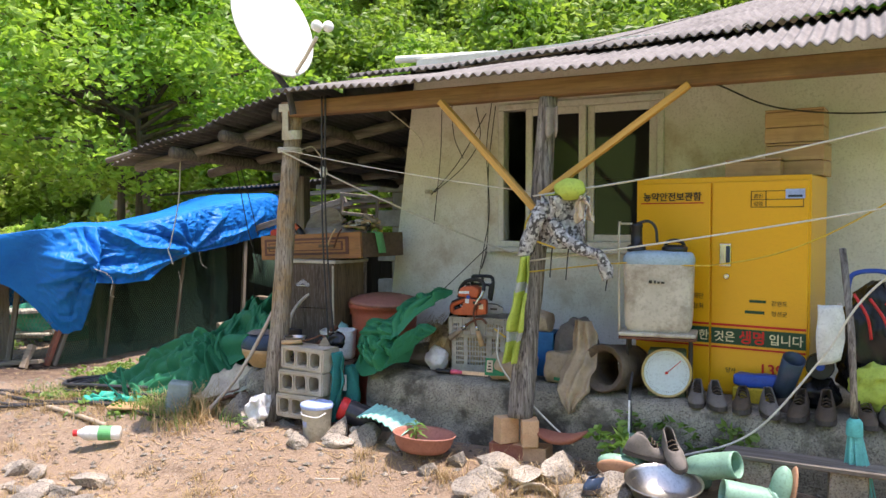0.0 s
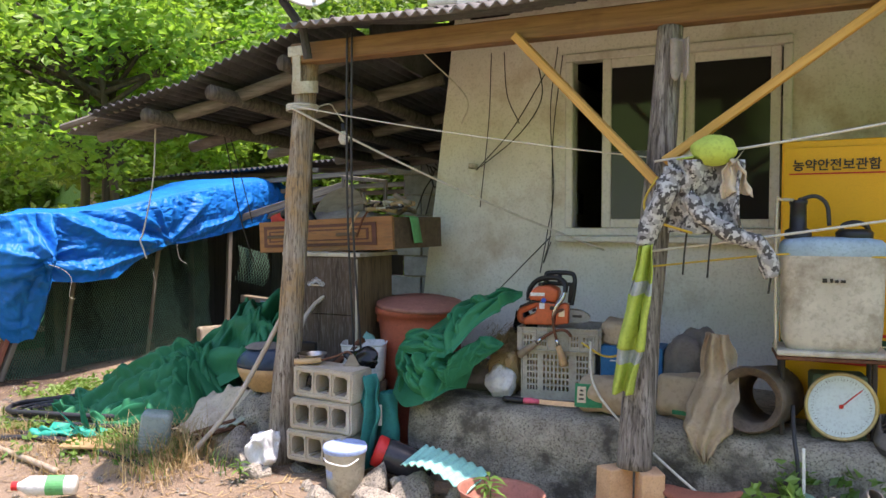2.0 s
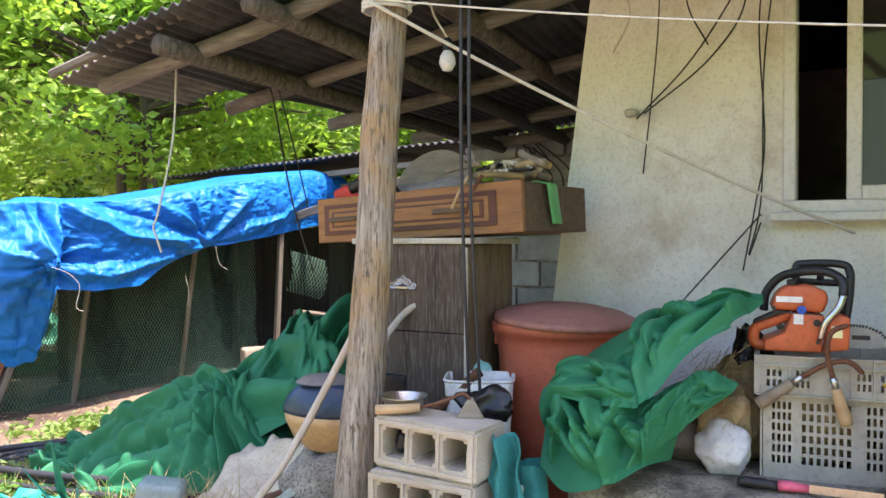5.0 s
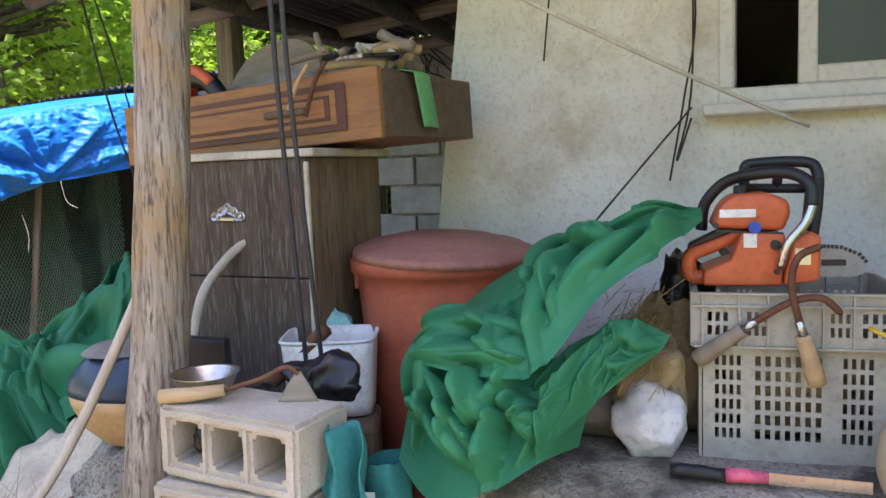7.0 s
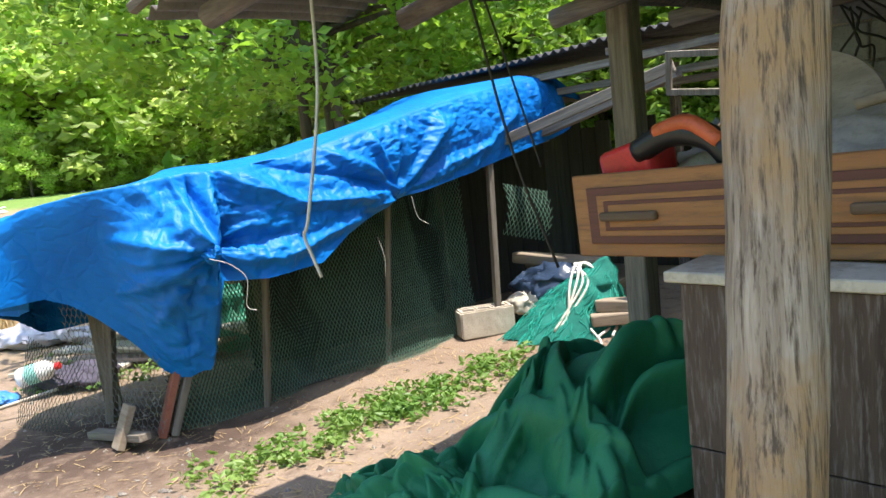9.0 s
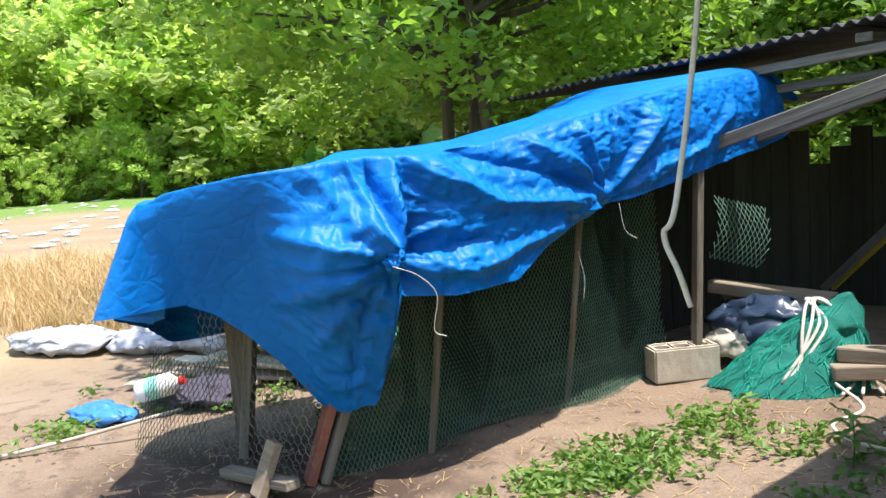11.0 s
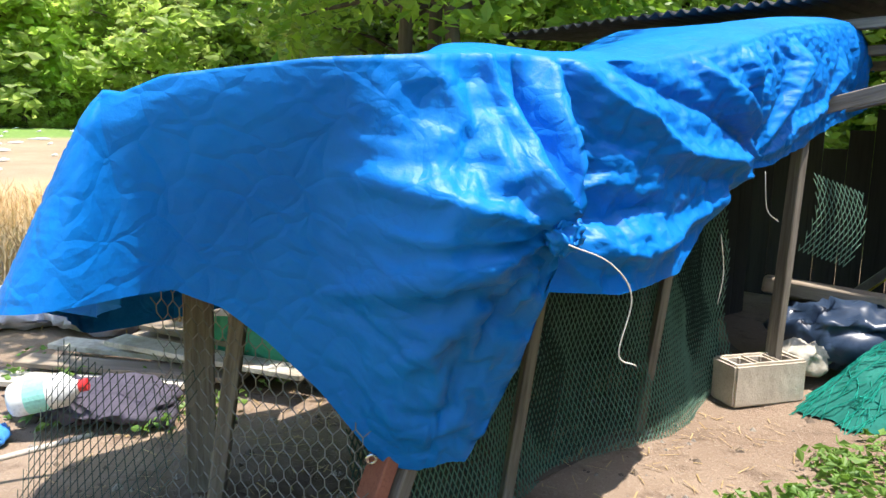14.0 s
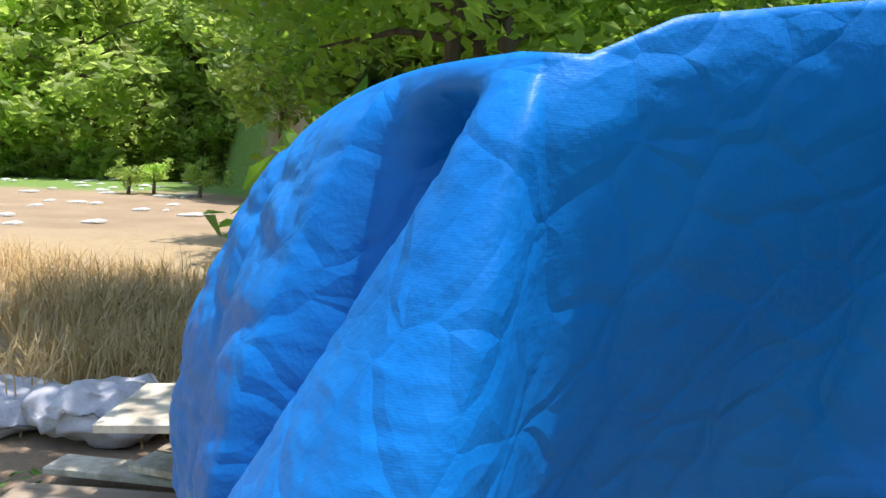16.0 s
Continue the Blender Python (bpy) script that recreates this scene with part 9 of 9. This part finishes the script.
# ---- yard to the side: hoses, scraps, boards ----
def yard_left():
    for k in range(6):
        r, cu, cv = 0.42 + 0.05 * (k % 3), -1.62 - 0.03 * k, -0.02 + 0.02 * k
        pts = []
        for q in range(13):
            a = 0.6 + q / 12 * (4.4 + 0.3 * k)
            x, y = hw(cu + r * 1.25 * math.cos(a), cv + r * 0.55 * math.sin(a))
            pts.append((x, y, ground_z(x, y) + 0.018 + 0.012 * k))
        line("garden_hose", pts, 0.014 + 0.003 * (k % 2), hose_mat, "black irrigation hose lying in loops", "hose", Matrix(), 8, "hoses on the ground")
    for k in range(5):
        pts = [hw(-2.9 + 0.45 * q, -0.28 - 0.06 * k + 0.08 * math.sin(q * 1.1 + k)) for q in range(6)]
        line("garden_hose", [(x, y, ground_z(x, y) + 0.016) for x, y in pts], 0.012, hose_mat, "black irrigation hose stretched over the yard", "hose", Matrix(), 8, "hoses on the ground")
    for k in range(6):
        pts = [hw(-1.9 + 0.3 * q, 0.12 + 0.05 * k + 0.06 * math.sin(q * 0.9 + k * 0.7)) for q in range(6)]
        line("garden_hose", [(x, y, ground_z(x, y) + 0.016 + 0.006 * k) for x, y in pts], 0.012, hose_mat, "black irrigation hose running to the canvas", "hose", Matrix(), 8, "hoses on the ground")
    x, y = hw(-1.12, -0.42)
    bm = bmnew()
    box(bm, 0.30, 0.17, 0.014, None, 0.003)
    solo("board", bm, wood_box, pose(x, y, ground_z(x, y) + 0.02, 0, 3, 2), "flat tan board lying on the earth", "board")
    x, y = hw(-1.38, -0.36)
    bm = bmnew()
    sheet(bm, 30, 14, lambda i, j: Vector((0.40 * i - 0.2, 0.10 * j - 0.05, 0.012 + 0.05 * abs(noise.noise(Vector((i * 5, j * 4, 2)))))) + noise.noise_vector(Vector((i * 4, j * 4, 6))) * 0.03)
    thick(bm, 0.003)
    solo("net_scrap", bm, net_teal, pose(x, y, ground_z(x, y) + 0.015, 0, 0, -8), "scrap of turquoise netting on the grass", "net", smooth=True)
    pts = [hw(-1.78 + 0.24 * q, -0.60 - 0.03 * q) for q in range(4)]
    line("plastic_pipe", [(a, b, ground_z(a, b) + 0.022) for a, b in pts], 0.017, plain("tan_pipe", (0.42, 0.34, 0.26), 0.6), "pale plastic pipe on the earth", "pipe", Matrix())
    x, y = hw(-0.75, -0.36)
    j = thing("plastic_jug", pose(x, y, ground_z(x, y), 0, 8, 10), "clear ribbed plastic container standing in dry grass", "container")
    bm = bmnew()
    box(bm, 0.15, 0.13, 0.22, None, 0.02, 3)
    part("shell", bm, plain("clear_grey", (0.24, 0.30, 0.30), 0.25), j, smooth=True)
    for k in range(5):
        bm = bmnew()
        box(bm, 0.155, 0.135, 0.006, pose(0, 0, 0.03 + 0.018 * k), 0.002)
        part("rib", bm, plain("clear_grey_rib", (0.24, 0.30, 0.30), 0.25), j)
    bm = bmnew()
    sheet(bm, 30, 20, lambda i, q: Vector((-0.72 + 0.34 * i + 0.1 * q, -0.14 + 0.30 * q, 0.22 + 0.24 * i * (0.5 + 0.5 * q) + 0.06 * abs(noise.noise(Vector((i * 4, q * 4, 3)))))))
    thick(bm, 0.005)
    solo("grey_cloth", bm, plain("grey_green_cloth", (0.32, 0.34, 0.27), 0.9), HM, "grey-green sacking spread over the stones", "cloth", smooth=True)
    bm = bmnew()
    box(bm, 0.34, 0.22, 0.035, None, 0.006, 2)
    for k in range(5):
        box(bm, 0.30, 0.012, 0.012, pose(0, -0.08 + 0.04 * k, 0.035))
    solo("seed_tray", bm, black_plastic, H(-0.98, -0.12, 0.215, 14), "black plastic tray lying by the canvas", "tray")
    for k, (u, v, l) in enumerate(((-0.42, -0.06, 0.5), (-0.50, 0.02, 0.45))):
        line("iron_bar", [(u - l / 2, v - 0.16, 0.24), (u + l / 2, v + 0.06, 0.40)], 0.016, rust, "rusty bar lying on the stones", "bar")
    # field edge: boards, sheets, debris behind the coop
    for k in range(9):
        x, y = -5.45 + 0.12 * k, 8.75 + 0.12 * (k % 4) + 0.05 * k
        bm = bmnew()
        box(bm, 0.9 + 0.2 * (k % 3), 0.14, 0.025, None, 0.003, 1, 0.006)
        solo("plank", bm, handle_wood if k % 2 else dirty_white, pose(x, y, ground_z(x, y) + 0.02 + 0.028 * k, 0, 0, 8 - 5 * k), "weathered plank in a loose pile", "plank", "plank pile")
    bm = bmnew()
    box(bm, 0.95, 0.40, 0.03, None, 0.003, 1, 0.004)
    solo("panel_board", bm, dirty_white, pose(-5.05, 9.0, 0.48, 4, -3, 4), "pale board lying on the plank pile", "board")
    for k, (x, y, a, b2, h) in enumerate(((-5.95, 9.6, 0.33, 0.20, 0.13), (-5.35, 10.2, 0.28, 0.22, 0.20), (-7.4, 9.5, 0.5, 0.3, 0.09), (-6.6, 9.7, 0.4, 0.3, 0.10))):
        bag("sheeting", pose(x, y, ground_z(x, y)), a, b2, h, plain("grey_sheeting", (0.44, 0.44, 0.50), 0.5), "crumpled grey-white plastic sheeting by the field", "sheeting", 30 + k, 0.04)
    bag("blue_plastic", pose(-5.55, 8.12, ground_z(-5.55, 8.12)), 0.22, 0.12, 0.05, plain("blue_film", (0.05, 0.22, 0.60), 0.4), "crumpled blue plastic film on the ground", "film", 41, 0.03)
    b = thing("jerrycan", pose(-5.36, 8.22, ground_z(-5.36, 8.22) + 0.15, 0, 78, 20), "white plastic bottle with a red cap lying down", "bottle")
    bm = bmnew()
    lathe(bm, [(0, 0), (0.06, 0), (0.065, 0.015), (0.065, 0.19), (0.03, 0.23), (0.02, 0.25)], 24)
    part("flask", bm, white_plastic, b, smooth=True)
    bm = bmnew()
    lathe(bm, [(0.024, 0.245), (0.024, 0.275), (0, 0.277)], 16)
    part("cap", bm, red_plastic, b, "red cap")
    bm = bmnew()
    lathe(bm, [(0.0655, 0.06), (0.0658, 0.14)], 24)
    part("label", bm, teal_plastic, b)
    bag("dark_netting", pose(-5.2, 8.5, ground_z(-5.2, 8.5)), 0.36, 0.20, 0.07, plain("dark_violet", (0.07, 0.06, 0.085), 0.8), "dark crumpled netting on the ground", "netting", 44, 0.04)
    line("long_stick", [(-6.2, 7.1, ground_z(-6.2, 7.1) + 0.02), (-5.5, 7.6, ground_z(-5.5, 7.6) + 0.03), (-4.9, 8.05, 0.24)], 0.011, stick_mat, "long thin pale stick on the earth", "stick", Matrix())
    bag("green_sheet", pose(-4.55, 9.2, ground_z(-4.55, 9.2)), 0.5, 0.25, 0.28, plain("green_sheeting", (0.03, 0.28, 0.17), 0.6), "crumpled green sheeting behind the coop", "sheeting", 50, 0.05)


yard_left()


# ---- plants on the ground ----
def blades(rng, spots, n, h, w, lean, material, name, label):
    vs, fs = [], []
    for x, y, sc in spots:
        z = ground_z(x, y)
        for k in range(n):
            a = rng.random() * 6.283
            px, py = x + rng.gauss(0, 0.05 * sc), y + rng.gauss(0, 0.05 * sc)
            hh, ln = h * sc * rng.uniform(0.5, 1.2), lean * rng.uniform(0.2, 1.3) * h * sc
            dx, dy = math.cos(a), math.sin(a)
            sx, sy = -dy * w * 0.5, dx * w * 0.5
            k0 = len(vs)
            for t in (0.0, 0.5, 1.0):
                q = 1 - 0.85 * t
                cx, cy, cz = px + dx * ln * t * t, py + dy * ln * t * t, z - 0.01 + hh * (t - 0.25 * t * t * (lean > 0.5))
                vs += [(cx - sx * q, cy - sy * q, cz), (cx + sx * q, cy + sy * q, cz)]
            fs += [(k0, k0 + 1, k0 + 3, k0 + 2), (k0 + 2, k0 + 3, k0 + 5, k0 + 4)]
    me = bpy.data.meshes.new(name)
    me.from_pydata(vs, [], fs)
    me.materials.append(material)
    return tagged(new(name, me), label, "grass", kind="stuff")


def weeds(rng, spots, n, size, spread, material, name, label):
    cs = [(x, y, ground_z(x, y) + 0.03 * sc) for x, y, sc in spots]
    v, f = leaf_cloud(cs, n, spread, size, rng.randint(0, 999), 0.45)
    me = np_mesh(name, v, f, material)
    return tagged(new(name, me), label, "weeds", kind="stuff")


def ground_plants():
    rng = random.Random(31)
    dry = []
    for k in range(120):
        u, v = rng.uniform(-2.8, 1.6), rng.uniform(-1.75, -0.95)
        if rng.random() < 0.6:
            dry.append((*hw(u, v), rng.uniform(0.4, 1.0)))
    dry += [(*hw(-0.62 + rng.gauss(0, 0.13), -0.36 + rng.gauss(0, 0.09)), rng.uniform(1.2, 2.6)) for k in range(22)]
    dry += [(*hw(rng.uniform(1.6, 2.4), rng.uniform(-0.85, -0.5)), rng.uniform(0.7, 1.5)) for k in range(20)]
    dry += [(*hw(rng.uniform(-2.6, -0.4), rng.uniform(-0.7, 0.1)), rng.uniform(0.5, 1.1)) for k in range(110)]
    dry += [(*hw(rng.uniform(0.9, 1.6), rng.uniform(-0.75, -0.5)), rng.uniform(0.5, 1.0)) for k in range(14)]
    blades(rng, dry, 26, 0.12, 0.005, 0.9, straw_mat, "dry_grass", "tufts of dry straw-coloured grass")
    fieldspots = [(rng.uniform(-13, -4.9), rng.uniform(9.8, 14.5), rng.uniform(2.0, 3.6)) for k in range(560)]
    blades(rng, [p for p in fieldspots if p[0] + p[1] * 0.55 < 2.4], 30, 0.14, 0.012, 0.7, straw_mat, "field_grass", "tall dry brown grass at the field edge")
    green = [(*hw(-0.70 + rng.gauss(0, 0.25), -0.38 + rng.gauss(0, 0.1)), rng.uniform(0.8, 1.6)) for k in range(26)]
    green += [(*hw(rng.uniform(-2.7, -0.8), rng.uniform(-0.35, 0.35)), rng.uniform(0.5, 1.0)) for k in range(60)]
    blades(rng, green, 16, 0.13, 0.007, 0.8, weed_mat, "green_grass", "tufts of fresh green grass")
    pts = []
    for k in range(130):
        t = rng.random()
        t = t ** 0.75
        x, y = -3.25 + 1.0 * t + rng.gauss(0, 0.10), 6.95 + 1.85 * t + rng.gauss(0, 0.13)
        pts.append((x, y, rng.uniform(0.6, 1.6)))
    pts += [(rng.gauss(-1.75, 0.25), rng.gauss(8.3, 0.3), 1.0) for k in range(30)]
    pts += [(*hw(rng.uniform(-2.4, -0.7), rng.gauss(-0.15, 0.18)), 0.8) for k in range(80)]
    pts += [(rng.gauss(-5.6, 0.12), rng.gauss(7.85, 0.12), 1.6) for k in range(14)]
    pts += [(rng.gauss(-5.3, 0.5), rng.gauss(8.7, 0.3), 1.4) for k in range(22)]
    weeds(rng, pts, 17, 0.021, 0.10, weed_mat, "ground_weeds", "low leafy green weeds on the earth")
    # straw and chaff lying on the earth
    vs, fs = [], []
    for k in range(5200):
        x, y = hw(rng.uniform(-3.0, 3.3), rng.uniform(-1.9, -0.15)) if k % 4 else (rng.uniform(-5.0, -1.6), rng.uniform(6.6, 9.2))
        z, a, ln, wd = ground_z(x, y) + 0.004, rng.random() * 6.28, 0.012 + 0.045 * rng.random() ** 2, 0.0012 + 0.0018 * rng.random()
        dx, dy = math.cos(a) * ln, math.sin(a) * ln
        sx, sy = -math.sin(a) * wd, math.cos(a) * wd
        lift = 0.012 * rng.random()
        vs += [(x - dx - sx, y - dy - sy, z), (x - dx + sx, y - dy + sy, z + 0.001), (x + dx + sx, y + dy + sy, z + lift), (x + dx - sx, y + dy - sy, z + lift)]
        fs.append((4 * k, 4 * k + 1, 4 * k + 2, 4 * k + 3))
    me = bpy.data.meshes.new("straw_litter")
    me.from_pydata(vs, [], fs)
    me.materials.append(straw_mat)
    tagged(new("straw_litter", me), "loose dry straw and chaff scattered on the earth", "straw", kind="stuff")
    # pebbles, clods and chips on the earth
    unit = [Vector(p) for p in ((1, 0, 0), (0, 1, 0), (-1, 0, 0), (0, -1, 0), (0, 0, 0.8))]
    for name, label, mt, count, lo in (("gravel", "small grey stones and chips strewn over the yard", stone_mat, 2600, 0.006), ("clods", "crumbs and clods of dry brown earth", clay, 3200, 0.005)):
        vs, fs = [], []
        for k in range(count):
            x, y = hw(rng.uniform(-3.2, 3.4), rng.uniform(-2.2, -0.2)) if k % 3 else (rng.uniform(-5.6, -1.5), rng.uniform(6.4, 9.4))
            sz = lo + 0.022 * rng.random() ** 4
            z, a = ground_z(x, y), rng.random() * 6.28
            st = 0.6 + 0.7 * rng.random()
            for q in unit:
                r = 0.7 + 0.5 * rng.random()
                vs.append((x + sz * r * (q.x * math.cos(a) * st - q.y * math.sin(a)), y + sz * r * (q.x * math.sin(a) * st + q.y * math.cos(a)), z - 0.002 + sz * r * q.z))
            i0 = 5 * k
            fs += [(i0, i0 + 1, i0 + 4), (i0 + 1, i0 + 2, i0 + 4), (i0 + 2, i0 + 3, i0 + 4), (i0 + 3, i0, i0 + 4)]
        me = bpy.data.meshes.new(name)
        me.from_pydata(vs, [], fs)
        me.materials.append(mt)
        tagged(new(name, me), label, name, kind="stuff")
    # vine at the foot of the porch
    vine = [(*(HM @ Vector((rng.uniform(2.25, 2.95), -0.10 + rng.gauss(0, 0.02), 0)))[:2], 0) for k in range(34)]
    cs = [(x, y, 0.22 + 0.28 * rng.random() ** 1.3) for x, y, _ in vine]
    v, f = leaf_cloud(cs, 9, 0.06, 0.026, 77, 0.9)
    tagged(new("vine", np_mesh("vine", v, f, weed_mat)), "green vine leaves climbing the porch face", "vine", kind="stuff")
    cs = [(*(HM @ Vector((2.30 + rng.gauss(0, 0.05), -0.27 + rng.gauss(0, 0.04), 0)))[:2], 0.25 + 0.2 * rng.random()) for k in range(12)]
    v, f = leaf_cloud(cs, 9, 0.05, 0.03, 78, 0.9)
    tagged(new("herb", np_mesh("herb", v, f, weed_mat)), "bright green herb growing among the stones", "plant", kind="stuff")
    # sapling behind the coop end
    s = make_tree(51, 1.9, 0.55, 0.075, 26, 16, leaf_near, 0.45, "broad-leaved sapling behind the coop", 1, 0.4)
    s.matrix_world = pose(-4.75, 9.6, ground_z(-4.75, 9.6))
    # clipped shrubs and pale litter in the field
    for k, (az, r) in enumerate(((-28.9, 25.0), (-27.3, 25.2), (-24.3, 24.0))):
        x, y = -4.17 + r * math.sin(radians(az)), 6.56 + r * math.cos(radians(az))
        sh = thing("shrub", pose(x, y, ground_z(x, y)), "small round clipped shrub in the field", "shrub", "field shrubs")
        bm = bmnew()
        tube(bm, [(0, 0, -0.1), (0.03, 0, 0.3), (0, 0, 0.55)], [0.06, 0.05, 0.03], 7)
        part("trunk", bm, bark, sh)
        c2 = [(rng.gauss(0, 0.27), rng.gauss(0, 0.27), 0.62 + rng.gauss(0, 0.13)) for q in range(34)]
        v, f = leaf_cloud(c2, 34, 0.18, 0.05, 90 + k, 0.8)
        o = new("crown", np_mesh("crown", v, f, leaf_far_hazed))
        o.parent = sh
    bm = bmnew()
    for k in range(120):
        az, r = radians(rng.uniform(-60, -25)), rng.uniform(14, 36)
        x, y = -4 + r * math.sin(az), 6.5 + r * math.cos(az)
        sx = rng.uniform(0.06, 0.30)
        i0 = [bm.verts.new((x + dx * sx, y + dy * sx * 0.7, ground_z(x, y) + 0.02 + h)) for dx, dy, h in ((-1, -0.6, 0), (0.7, -1, 0.02), (1.2, 0.5, 0.03), (0.1, 1, 0.05), (-0.9, 0.5, 0.02))]
        bm.faces.new(i0)
    thick(bm, 0.03)
    solo("field_litter", bm, white_plastic, Matrix(), "pale scraps of film scattered over the field", "litter", kind="stuff")


ground_plants()
